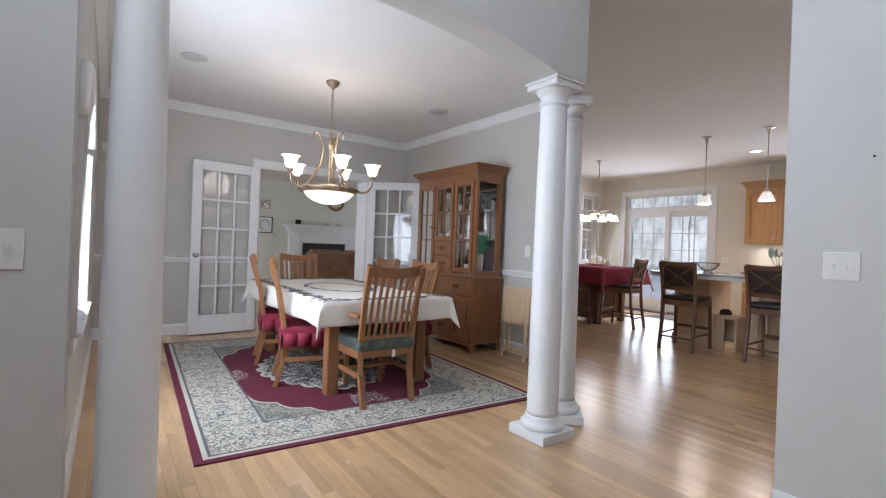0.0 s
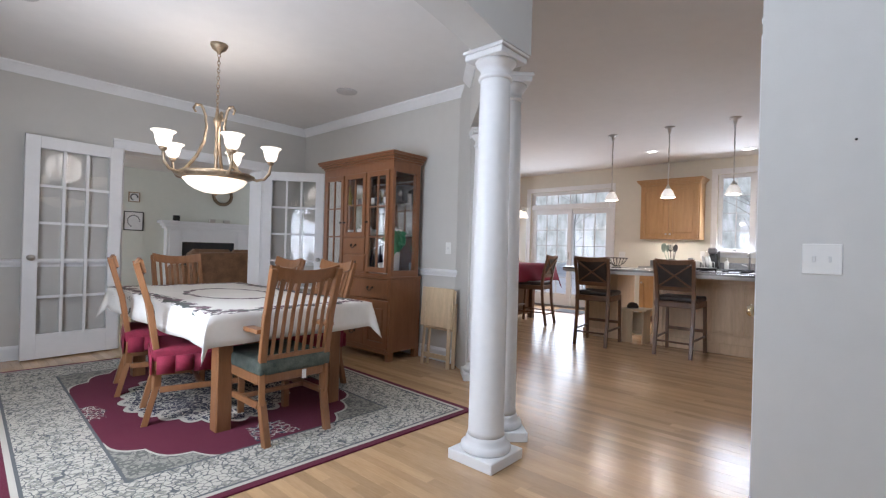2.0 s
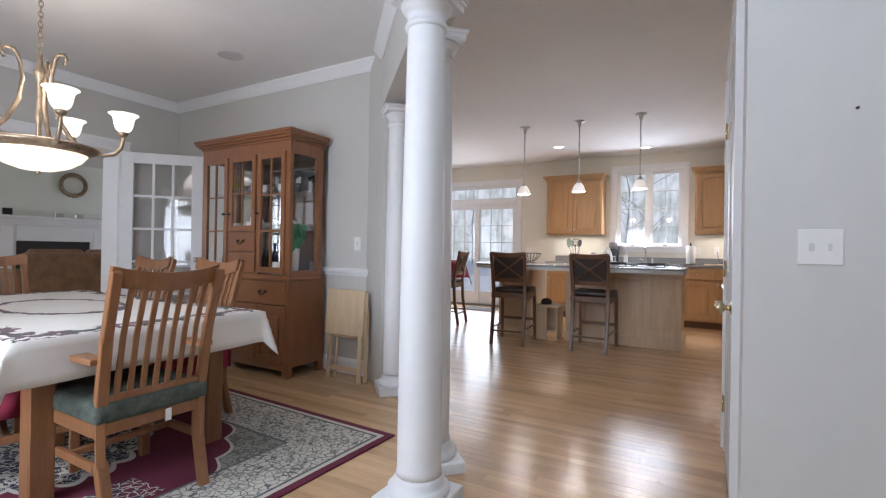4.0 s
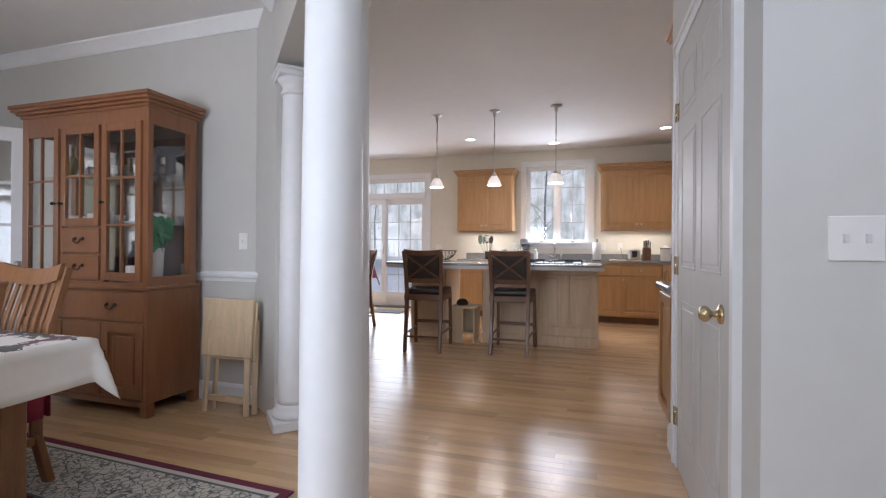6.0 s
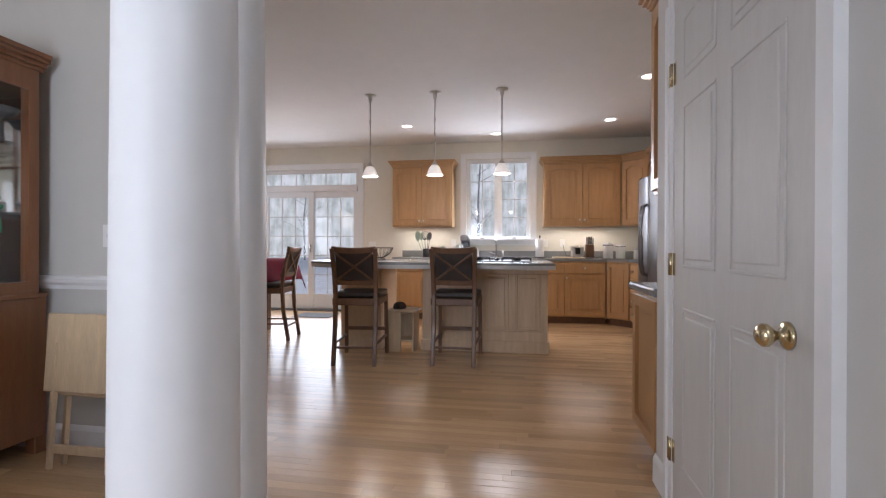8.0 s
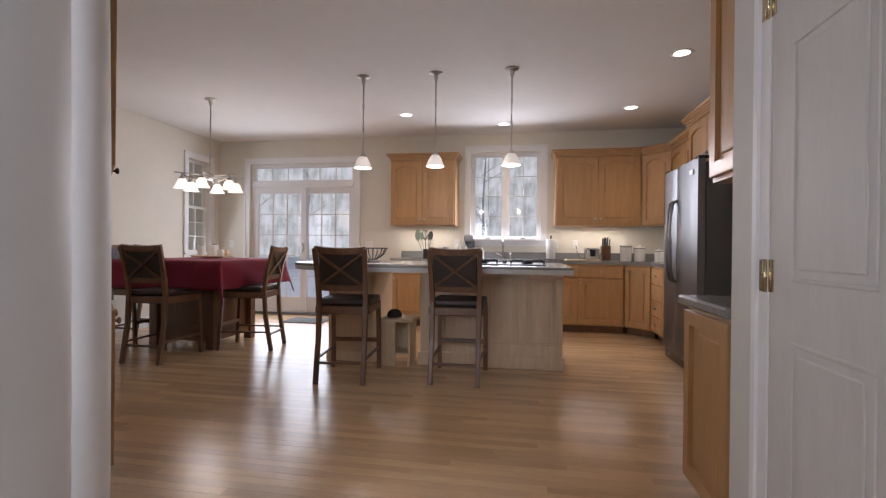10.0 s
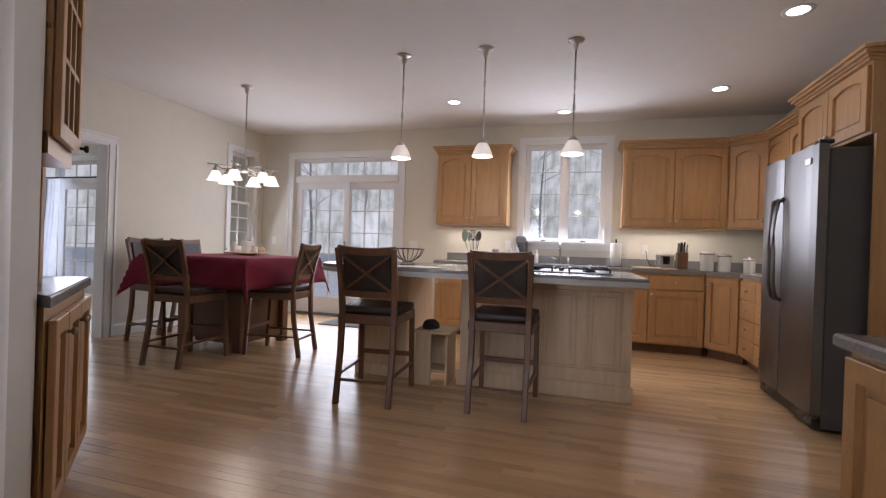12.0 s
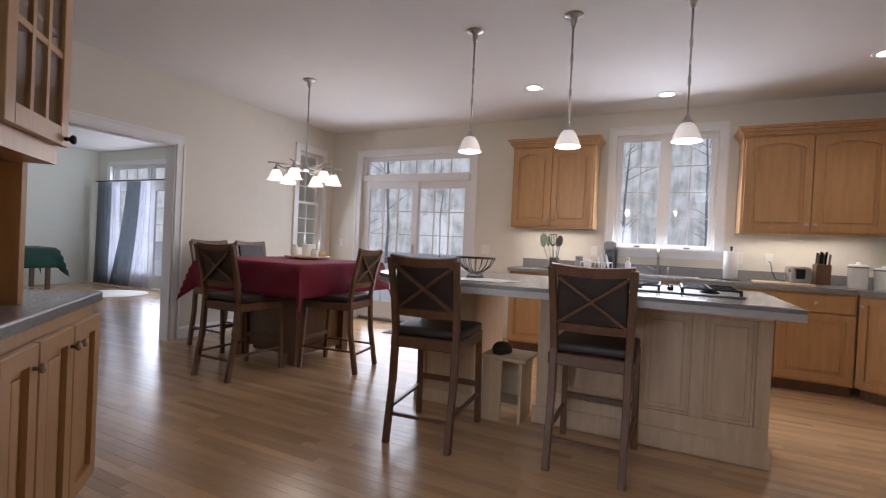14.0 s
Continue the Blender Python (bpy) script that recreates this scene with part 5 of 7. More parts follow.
wall_cabinet(pose(8.6, 1.06, 0, 0, 0, 180), 0.98, 1.86, UT, 0.5, 2, "golden oak cabinet above the refrigerator", arch=0.03)
fpan = thing("fridge_panel", pose(8.0975, 0.81, 0), "tall golden oak panel beside the refrigerator", "cabinet panel")
part("side_panel", boxes((-0.0125, -0.25, 0, 0.0125, 0.235, 1.86)), OAK, fpan)
for z0, z1 in ((0.2, 0.85), (0.98, 1.72)):
    part("raised_panel", boxes((-0.02, -0.17, z0, -0.0125, 0.16, z1), bevel=0.004), OAK, fpan)


def base_cabinet(m, w, d, cells, label, z1=0.88, mt=OAK, group="golden oak base cabinets"):
    """cells: (width share, 'dd' drawer over doors | 'd' door | 'p' door with no knob | 'dr' drawers | 'f' false front over two doors)."""
    root = thing("base_cabinet", m, label, "cabinet", group)
    part("body", boxes((-w / 2, 0, 0.1, w / 2, d, z1)), mt, root)
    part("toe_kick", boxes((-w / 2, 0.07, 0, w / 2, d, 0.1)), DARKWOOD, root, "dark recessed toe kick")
    x = -w / 2 + 0.01
    tot = sum(c[0] for c in cells)
    for share, kind in cells:
        cw = (w - 0.02) * share / tot
        a, b = x + 0.004, x + cw - 0.004
        if kind in ("dd", "dd2"):
            drawer(root, a, z1 - 0.17, b, z1 - 0.02, 0, mt, 1)
            if kind == "dd2":
                mid = (a + b) / 2
                panel_door(root, a, 0.12, mid - 0.003, z1 - 0.185, 0, mt, 0, (mid - 0.035, z1 - 0.23))
                panel_door(root, mid + 0.003, 0.12, b, z1 - 0.185, 0, mt, 0, (mid + 0.035, z1 - 0.23))
            else:
                panel_door(root, a, 0.12, b, z1 - 0.185, 0, mt, 0, (a + 0.03, z1 - 0.23))
        elif kind == "p":
            panel_door(root, a, 0.12, b, z1 - 0.02, 0, mt, 0)
        elif kind == "d":
            panel_door(root, a, 0.12, b, z1 - 0.02, 0, mt, 0, (a + 0.03, z1 - 0.09))
        elif kind == "dr":
            hs = (z1 - 0.14) / 4
            for i in range(4):
                drawer(root, a, 0.12 + hs * i, b, 0.12 + hs * (i + 1) - 0.008, 0, mt, 1)
        x += cw
    return root


BF = 10.235
base_cabinet(R(BF, 3.98), 0.98, 0.59, [(1, "dd"), (1, "dd")], "golden oak base cabinet with drawers over doors near the patio door")
base_cabinet(R(BF, 2.98), 1.02, 0.59, [(1, "dd2")], "golden oak sink base cabinet under the window")
base_cabinet(R(BF, 1.955), 1.03, 0.59, [(0.45, "dd"), (0.55, "dd")], "golden oak base cabinet with drawers over doors near the corner")
base_cabinet(pose(BF - 0.125, 1.305, 0, 0, 0, -135), 0.36, 0.42, [(1, "d")], "golden oak diagonal corner base cabinet")
base_cabinet(pose(9.54, 1.17, 0, 0, 0, 180), 0.88, 0.6, [(0.5, "dr"), (0.5, "dr")], "golden oak drawer stack beside the refrigerator")
bm = B()
prism(bm, [(BF - 0.03, 4.49), (BF - 0.03, 1.455), (9.96, 1.14 + 0.06), (9.10, 1.20), (9.10, 0.555), (XW - 0.005, 0.555), (XW - 0.005, 4.49)][::-1], 0.88, 0.92, bevel=0.008)
ctr = solid("kitchen_countertop", bm, STONE, "grey speckled laminate countertop along the wall and corner", "countertop")
part("backsplash", boxes((XW - 0.02, 0.575, 0.92, XW - 0.002, 4.49, 1.02), (9.10, 0.552, 0.92, XW - 0.02, 0.572, 1.02), bevel=0.003), STONE, ctr)
# desk cabinet and upper cabinet past the closet
base_cabinet(pose(6.005, 1.992, 0, 0, 0, 180), 0.45, 0.64, [(1, "p")], "golden oak base cabinet at the end of the closet wall", z1=0.838)
solid("desk_countertop", boxes((5.775, 1.305, 0.838, 6.255, 2.03, 0.876), bevel=0.008), STONE, "grey laminate countertop on the end cabinet", "countertop")
wall_cabinet(pose(6.01, 1.90, 0, 0, 0, 180), 0.46, 1.355, 2.46, 0.56, 1, "tall golden oak wall cabinet over the end counter", crown=True)


# ---- refrigerator ----
fr = thing("refrigerator", pose(8.6, 1.32, 0, 0, 0, 180), "stainless side-by-side refrigerator with curved handles", "refrigerator")
part("body", boxes((-0.45, 0.075, 0.02, 0.45, 0.72, 1.79), bevel=0.006), DARKGREY, fr, "dark grey textured sides")
part("grille", boxes((-0.44, 0.03, 0.02, 0.44, 0.075, 0.10), bevel=0.003), BLACK, fr)
for x0, x1 in ((-0.448, -0.068), (-0.058, 0.448)):
    bm = B()
    n = 8
    pts = [(x0 + (x1 - x0) * i / n, 0.07 - 0.07 + 0.014 * (2 * i / n - 1) ** 4) for i in range(n + 1)]
    prism(bm, [(x1, 0.07), (x0, 0.07)] + pts, 0.11, 1.82, bevel=0.006)
    d = part("door", bm, STEEL, fr)
    hx = -0.105 if x0 < -0.2 else -0.02
    bm = B()
    tube(bm, [(hx, 0.0, 1.52), (hx, -0.035, 1.5), (hx, -0.055, 1.4), (hx, -0.06, 1.15), (hx, -0.055, 0.9), (hx, -0.035, 0.8), (hx, 0.0, 0.78)], 0.014, 10)
    part("handle", bm, STEEL, d, "curved steel handle")
part("badge", boxes((0.30, -0.004, 1.70, 0.38, 0.012, 1.74)), NICKEL, fr)
part("top_hinge_cover", boxes((-0.44, 0.02, 1.82, -0.36, 0.1, 1.845), bevel=0.004), BLACK, fr)
part("top_hinge_cover", boxes((0.36, 0.02, 1.82, 0.44, 0.1, 1.845), bevel=0.004), BLACK, fr)


# ---- island ----
isl = thing("kitchen_island", pose(0, 0, 0), "pale oak kitchen island base with panelled back and baseboard", "kitchen island")
part("body", boxes((8.285, 2.36, 0.0, 8.87, 3.56, 0.88)), PALEOAK, isl)
flipx = pose(8.285, 2.96, 0, 0, 0, -90)
frame_bm = B()
for x0, x1, z0, z1 in ((-0.61, -0.53, 0.22, 0.80), (-0.10, -0.03, 0.22, 0.80), (0.225, 0.295, 0.22, 0.80), (0.54, 0.61, 0.22, 0.80), (-0.61, 0.61, 0.80, 0.88), (-0.61, 0.61, 0.12, 0.22)):
    box(frame_bm, x0, -0.022, z0, x1, 0, z1, bevel=0.003, m=flipx)
part("face_frame", frame_bm, PALEOAK, isl)
for x0, x1 in ((-0.53, -0.10), (-0.03, 0.225), (0.295, 0.54)):
    bead = B()
    for a0, b0, a1, b1 in ((x0, 0.22, x0 + 0.018, 0.80), (x1 - 0.018, 0.22, x1, 0.80), (x0 + 0.018, 0.22, x1 - 0.018, 0.238), (x0 + 0.018, 0.782, x1 - 0.018, 0.80)):
        box(bead, a0, -0.014, b0, a1, 0, b1, bevel=0.004, m=flipx)
    box(bead, x0 + 0.04, -0.008, 0.26, x1 - 0.04, 0, 0.76, bevel=0.006, m=flipx)
    part("panel", bead, PALEOAK, isl)
bb = B()
box(bb, -0.625, -0.034, 0, 0.625, 0, 0.125, bevel=0.008, m=flipx)
box(bb, 8.28, 2.335, 0, 8.87, 2.36, 0.125, bevel=0.008)
part("baseboard", bb, PALEOAK, isl)
post = B()
box(post, 8.24, 3.50, 0.0, 8.36, 3.62, 0.88, bevel=0.006)
box(post, 8.225, 3.485, 0.0, 8.375, 3.635, 0.12, bevel=0.006)
part("corner_post", post, PALEOAK, isl)
for x0 in (8.32, 8.76):
    part("end_stile", boxes((x0, 2.345, 0.2, x0 + 0.08, 2.36, 0.86), bevel=0.002), PALEOAK, isl)
side = thing("island_end_cabinet", pose(8.3, 4.28, 0), "pale oak cabinet carrying the round end of the island", "cabinet")
part("body", boxes((-0.06, -0.22, 0.0, 0.55, 0.22, 0.88), bevel=0.003), PALEOAK, side)
part("baseboard", boxes((-0.08, -0.24, 0.0, 0.55, 0.24, 0.1), bevel=0.005), PALEOAK, side)
part("face_frame", boxes((-0.075, -0.22, 0.1, -0.06, -0.16, 0.88), (-0.075, 0.16, 0.1, -0.06, 0.22, 0.88), (-0.076, -0.16, 0.80, -0.06, 0.16, 0.88), bevel=0.002), PALEOAK, side)
# countertop with a rounded seating end
out = [(7.79, 2.31), (7.79, 3.30)]
p0, p1, p2, p3 = (7.79, 3.30), (7.62, 3.75), (7.62, 4.75), (8.25, 4.82)
for i in range(1, 17):
    u = i / 16
    out.append(tuple((1 - u) ** 3 * p0[k] + 3 * u * (1 - u) ** 2 * p1[k] + 3 * u * u * (1 - u) * p2[k] + u ** 3 * p3[k] for k in (0, 1)))
out += [(8.75, 4.72), (8.93, 4.45), (8.93, 2.31)]
bm = B()
prism(bm, out[::-1], 0.903, 0.925, bevel=0.008)
solid("island_countertop", bm, STONE, "grey laminate island top with a rounded seating end", "countertop")
bm = B()
prism(bm, [(x + (0.006 if x < 8.2 else -0.006), y) for x, y in out][::-1], 0.866, 0.9025)
solid("island_top_edge", bm, mat("light_edge_band", (0.55, 0.54, 0.52), 0.35, var=0.05, scale=30), "pale edge band under the island top", "countertop edge")
# gas cooktop
ck = thing("gas_cooktop", pose(8.36, 2.86, 0.925), "steel gas cooktop with black grates set in the island", "cooktop")
part("tray", boxes((-0.24, -0.36, 0, 0.24, 0.36, 0.01), bevel=0.004), STEEL, ck)
for cy in (-0.2, 0.2):
    bm = B()
    for x in (-0.2, -0.07, 0.07, 0.2):
        box(bm, x - 0.006, cy - 0.14, 0.03, x + 0.006, cy + 0.14, 0.042)
    for yy in (-0.14, 0, 0.14):
        box(bm, -0.206, cy + yy - 0.006, 0.028, 0.206, cy + yy + 0.006, 0.04)
    for x in (-0.2, 0.2):
        for yy in (-0.14, 0.14):
            box(bm, x - 0.007, cy + yy - 0.007, 0.01, x + 0.007, cy + yy + 0.007, 0.03)
    part("grate", bm, IRON, ck)
    for x in (-0.11, 0.11):
        bm = B()
        lathe(bm, [(0.05, 0.01), (0.05, 0.018), (0.035, 0.02), (0.035, 0.028), (0.004, 0.03)], 16, Matrix.Translation((x, cy, 0)))
        part("burner", bm, BLACK, ck)
for k in range(4):
    bm = B()
    lathe(bm, [(0.018, 0.01), (0.016, 0.03), (0.002, 0.032)], 12, Matrix.Translation((0.1 - 0.07 * k, 0, 0)))
    part("control_knob", bm, BLACK, ck)
# wire bowl, papers
wb = thing("wire_bowl", pose(8.13, 4.04, 0.925), "black wire fruit bowl on a round foot", "bowl")
bm = B()
lathe(bm, [(0.062, 0), (0.062, 0.006), (0.055, 0.008), (0.055, 0.0)], 24, cap=False)
tube(bm, [(0.035 * math.cos(a), 0.035 * math.sin(a), 0.035) for a in [2 * math.pi * i / 16 for i in range(17)]], 0.004, 6)
part("foot", bm, IRON, wb)
bm = B()
tube(bm, [(0.13 * math.cos(a), 0.13 * math.sin(a), 0.135) for a in [2 * math.pi * i / 28 for i in range(29)]], 0.005, 6)
part("rim", bm, IRON, wb)
for i in range(18):
    a = 2 * math.pi * i / 18
    bm = B()
    tube(bm, [(r * math.cos(a), r * math.sin(a), z) for r, z in ((0.058, 0.006), (0.035, 0.035), (0.07, 0.055), (0.105, 0.085), (0.13, 0.135))], 0.0028, 5)
    part("wire", bm, IRON, wb)
for i, (dx, dy, a) in enumerate(((0, 0, 12), (0.03, -0.05, -20), (-0.02, 0.04, 40))):
    solid("paper_sheet", boxes((-0.105, -0.14, 0.001 + 0.0015 * i, 0.105, 0.14, 0.002 + 0.0015 * i)), PAPER, "loose printed mail sheet on the island top", "paper", group="papers on the island", m=pose(7.98 + dx, 3.92 + dy, 0.925, 0, 0, a))
# wooden crate / step stool with a dark cap beside the knee space
st = thing("step_stool", pose(8.27, 3.82, 0), "rough pale pine step stool in the island knee space", "stool")
for yy in (-0.13, 0.11):
    part("side_board", boxes((-0.13, yy, 0, 0.13, yy + 0.02, 0.40), bevel=0.003), PINE, st)
part("top_board", boxes((-0.15, -0.16, 0.40, 0.15, 0.15, 0.425), bevel=0.004), PINE, st)
part("front_board", boxes((-0.15, 0.0, 0, -0.13, 0.13, 0.40), bevel=0.003), PINE, st)
part("shelf_board", boxes((-0.12, -0.11, 0.10, 0.12, 0.11, 0.12), bevel=0.003), PINE, st)
part("back_board", boxes((0.08, -0.11, 0.12, 0.1, 0.11, 0.36), bevel=0.003), PINE, st)
bm = B()
lathe(bm, [(0.066, 0), (0.07, 0.014), (0.062, 0.044), (0.038, 0.064), (0.004, 0.07)], 20)
prism(bm, [(-0.06, -0.05), (0.0, -0.05), (0.0, 0.05), (-0.06, 0.05), (-0.105, 0.03), (-0.115, 0.0), (-0.105, -0.03)], 0.002, 0.009, bevel=0.002)
solid("peaked_cap", bm, mat("brown_cap_cloth", (0.05, 0.032, 0.025), 0.9, var=0.2, scale=20, bump=0.3, bump_scale=200), "dark brown peaked cap lying on the step stool", "cap", m=pose(8.27, 3.87, 0.425))



# ---- counter-height chairs ----
def pub_chair(m, label):
    root = thing("counter_chair", m, label, "chair", "counter-height chairs")
    w = 0.185
    for s in (-1, 1):
        bm = B()
        bar(bm, (s * w, -0.275, 0), (s * w, -0.215, 0.35), 0.036, 0.038)
        bar(bm, (s * w, -0.216, 0.33), (s * w, -0.20, 0.64), 0.038, 0.038)
        bar(bm, (s * w, -0.201, 0.62), (s * (w + 0.004), -0.235, 0.85), 0.038, 0.034)
        bar(bm, (s * (w + 0.004), -0.233, 0.83), (s * (w + 0.012), -0.29, 1.055), 0.036, 0.03)
        part("back_post", bm, DARKWOOD, root)
        bm = B()
        bar(bm, (s * 0.205, 0.262, 0), (s * 0.20, 0.225, 0.6), 0.034, 0.034)
        part("front_leg", bm, DARKWOOD, root)
        bm = B()
        bar(bm, (s * 0.19, -0.245, 0.19), (s * 0.203, 0.245, 0.19), 0.022, 0.018)
        part("side_stretcher", bm, DARKWOOD, root)
    part("front_stretcher", boxes((-0.2, 0.235, 0.235, 0.2, 0.258, 0.27), bevel=0.003), DARKWOOD, root)
    part("back_stretcher", boxes((-0.18, -0.255, 0.15, 0.18, -0.235, 0.17), bevel=0.003), DARKWOOD, root)
    part("seat_frame", boxes((-0.215, -0.21, 0.535, 0.215, 0.24, 0.60), bevel=0.006), DARKWOOD, root)
    bm = B()
    box(bm, -0.215, -0.185, 0.60, 0.215, 0.245, 0.655)
    bmesh.ops.bevel(bm, geom=bm.edges[:], offset=0.022, segments=3, affect="EDGES", profile=0.6)
    for f in bm.faces:
        f.smooth = True
    part("seat_pad", bm, LEATHER, root, "dark brown leather seat pad")
    tilt = Matrix.Translation((0, -0.235, 0.85)) @ Matrix.Rotation(radians(13.5), 4, "X")
    for z0, z1 in ((0.165, 0.215), (-0.13, -0.085)):
        bm = B()
        n = 8
        for i in range(n):
            u0, u1 = -1 + 2 * i / n, -1 + 2 * (i + 1) / n
            dz0, dz1 = (0.012 * u0 * u0, 0.012 * u1 * u1) if z0 > 0 else (0, 0)
            p = [(u0 * 0.20, 0.012 * u0 * u0 - 0.018, z0 + dz0), (u1 * 0.20, 0.012 * u1 * u1 - 0.018, z0 + dz1), (u1 * 0.20, 0.012 * u1 * u1 - 0.018, z1 + dz1), (u0 * 0.20, 0.012 * u0 * u0 - 0.018, z1 + dz0)]
            f = [bm.verts.new(v) for v in p] + [bm.verts.new((v[0], v[1] + 0.026, v[2])) for v in p]
            for q4 in ((0, 1, 2, 3), (7, 6, 5, 4), (0, 4, 5, 1), (3, 2, 6, 7), (0, 3, 7, 4), (1, 5, 6, 2)):
                bm.faces.new([f[j] for j in q4])
        bmesh.ops.transform(bm, matrix=tilt, verts=bm.verts[:])
        bmesh.ops.remove_doubles(bm, verts=bm.verts[:], dist=0.0005)
        part("back_rail", bm, DARKWOOD, root)
    bm = B()
    box(bm, -0.172, -0.004, -0.09, 0.172, 0.022, 0.172, bevel=0.008, m=tilt)
    part("back_pad", bm, LEATHER, root, "dark leather back pad")
    for s in (-1, 1):
        bm = B()
        bar(bm, (s * -0.17, -0.014, -0.085), (s * 0.17, -0.014 - 0.003 * s, 0.168), 0.016, 0.026, up=(0, 1, 0))
        bmesh.ops.transform(bm, matrix=tilt, verts=bm.verts[:])
        part("cross_bar", bm, DARKWOOD, root)
    return root


pc = pub_chair(pose(7.765, 4.12, 0, 0, 0, -84), "dark wood leather-seated counter chair with crossed back at the island")
copy_thing(pc, pose(7.905, 3.215, 0, 0, 0, -90))
copy_thing(pc, pose(7.985, 6.06, 0, 0, 0, -89))["label"] = "dark wood counter chair with crossed back at the breakfast table"
copy_thing(pc, pose(8.60, 5.52, 0, 0, 0, 8))["label"] = "dark wood counter chair turned beside the red-covered table"
copy_thing(pc, pose(8.52, 6.92, 0, 0, 0, 178))["label"] = "dark wood counter chair behind the red-covered table"
copy_thing(pc, pose(9.08, 6.95, 0, 0, 0, 180))["label"] = "dark wood counter chair by the breakfast window"

# ---- breakfast table ----
pt = thing("breakfast_table", pose(8.725, 6.175, 0), "square dark wood counter-height table on a storage pedestal", "table")
part("tabletop", boxes((-0.615, -0.615, 0.885, 0.615, 0.615, 0.912), bevel=0.005), DARKWOOD, pt)
part("pedestal_core", boxes((-0.26, -0.26, 0.06, 0.26, 0.26, 0.885)), DARKWOOD, pt)
for sx in (-1, 1):
    for sy in (-1, 1):
        part("corner_post", boxes((sx * 0.33 - 0.045, sy * 0.33 - 0.045, 0, sx * 0.33 + 0.045, sy * 0.33 + 0.045, 0.885), bevel=0.005), DARKWOOD, pt)
    part("side_panel", boxes((sx * 0.30 - 0.012, -0.285, 0.12, sx * 0.30 + 0.012, 0.285, 0.8)), DARKWOOD, pt)
    part("side_panel", boxes((-0.285, sx * 0.30 - 0.012, 0.12, 0.285, sx * 0.30 + 0.012, 0.8)), DARKWOOD, pt)
    part("bottom_rail", boxes((-0.285, sx * 0.33 - 0.02, 0.08, 0.285, sx * 0.33 + 0.02, 0.15), bevel=0.003), DARKWOOD, pt)
RED = mat("burgundy_cotton", (0.22, 0.018, 0.042), 0.85, var=0.08, scale=5, bump=0.15, bump_scale=300)
cloth("tablecloth", pose(8.725, 6.175, 0.917), 0.62, 0.62, 0.275, RED, "plain burgundy tablecloth on the breakfast table", 0.02)
# lazy susan with napkins, jars and cups
ls = thing("lazy_susan", pose(8.98, 6.27, 0.921), "round pale wooden lazy susan holding small table things", "tray")
bm = B()
lathe(bm, [(0.1, 0), (0.1, 0.012), (0.23, 0.016), (0.235, 0.03), (0.22, 0.034), (0.215, 0.026), (0.002, 0.026)], 32)
part("disc", bm, PINE, ls)
nh = thing("napkin_holder", pose(8.98, 6.27, 0.947), "white napkins in a small stand", "napkin holder")
for s in (-1, 1):
    part("side_plate", boxes((-0.05, s * 0.035 - 0.003, 0, 0.05, s * 0.035 + 0.003, 0.12), bevel=0.002), WHITEWARE, nh)
part("napkins", boxes((-0.06, -0.03, 0.004, 0.06, 0.03, 0.13), bevel=0.004), PAPER, nh)
for i, (dx, dy, h, mt, lab) in enumerate(((-0.12, 0.07, 0.12, WHITEWARE, "white sugar jar"), (0.06, -0.14, 0.07, PINE, "small wooden cup"), (-0.06, -0.14, 0.08, WHITEWARE, "small white cup"), (0.13, 0.08, 0.14, STEEL, "steel pepper mill"))):
    vessel("jar" if i != 1 else "cup", (8.98 + dx, 6.27 + dy, 0.947), [(0.03, 0), (0.036, 0.01), (0.036, h * 0.8), (0.025, h * 0.9), (0.028, h), (0.002, h)], mt, lab + " on the lazy susan", "jar")


# ---- lamps of the kitchen ----
BELL = [(0.086, -0.89), (0.08, -0.872), (0.07, -0.845), (0.055, -0.81), (0.036, -0.785), (0.03, -0.782), (0.032, -0.787), (0.051, -0.812), (0.066, -0.846), (0.076, -0.873), (0.082, -0.89)]


def pendant(m, label):
    root = thing("pendant_lamp", m, label, "pendant lamp", "island pendants")
    bm = B()
    lathe(bm, [(0.014, -0.08), (0.018, -0.055), (0.022, -0.045), (0.024, -0.02), (0.06, -0.012), (0.065, 0.0)], 20)
    part("canopy", bm, NICKEL, root)
    bm = B()
    lathe(bm, [(0.006, -0.74), (0.006, -0.55), (0.010, -0.545), (0.010, -0.5), (0.006, -0.495), (0.006, -0.32), (0.010, -0.315), (0.010, -0.27), (0.006, -0.265), (0.008, -0.08)], 10)
    part("rod", bm, NICKEL, root)
    bm = B()
    lathe(bm, [(0.032, -0.785), (0.034, -0.77), (0.02, -0.755), (0.012, -0.735)], 16)
    part("holder", bm, NICKEL, root)
    bm = B()
    lathe(bm, BELL, 28, cap=False)
    part("shade", bm, PENDGLASS, root, "lit bell-shaped glass shade")
    bm = B()
    bmesh.ops.create_uvsphere(bm, u_segments=12, v_segments=8, radius=0.028, matrix=Matrix.Translation((0, 0, -0.835)))
    part("bulb", bm, SPOTLENS, root)
    return root


pl = pendant(pose(8.425, 4.25, CH), "brushed nickel pendant lamp with a lit glass bell over the island")
copy_thing(pl, pose(8.425, 3.53, CH))
copy_thing(pl, pose(8.425, 2.815, CH))
nc = thing("chandelier", pose(8.83, 6.21, CH), "brushed nickel breakfast chandelier with downward lit glass shades", "chandelier")
bm = B()
lathe(bm, [(0.014, -0.08), (0.02, -0.05), (0.025, -0.02), (0.06, -0.012), (0.065, 0.0)], 20)
part("canopy", bm, NICKEL, nc)
bm = B()
lathe(bm, [(0.03, -0.92), (0.045, -0.89), (0.03, -0.85), (0.008, -0.83), (0.007, -0.08)], 12)
part("stem", bm, NICKEL, nc)
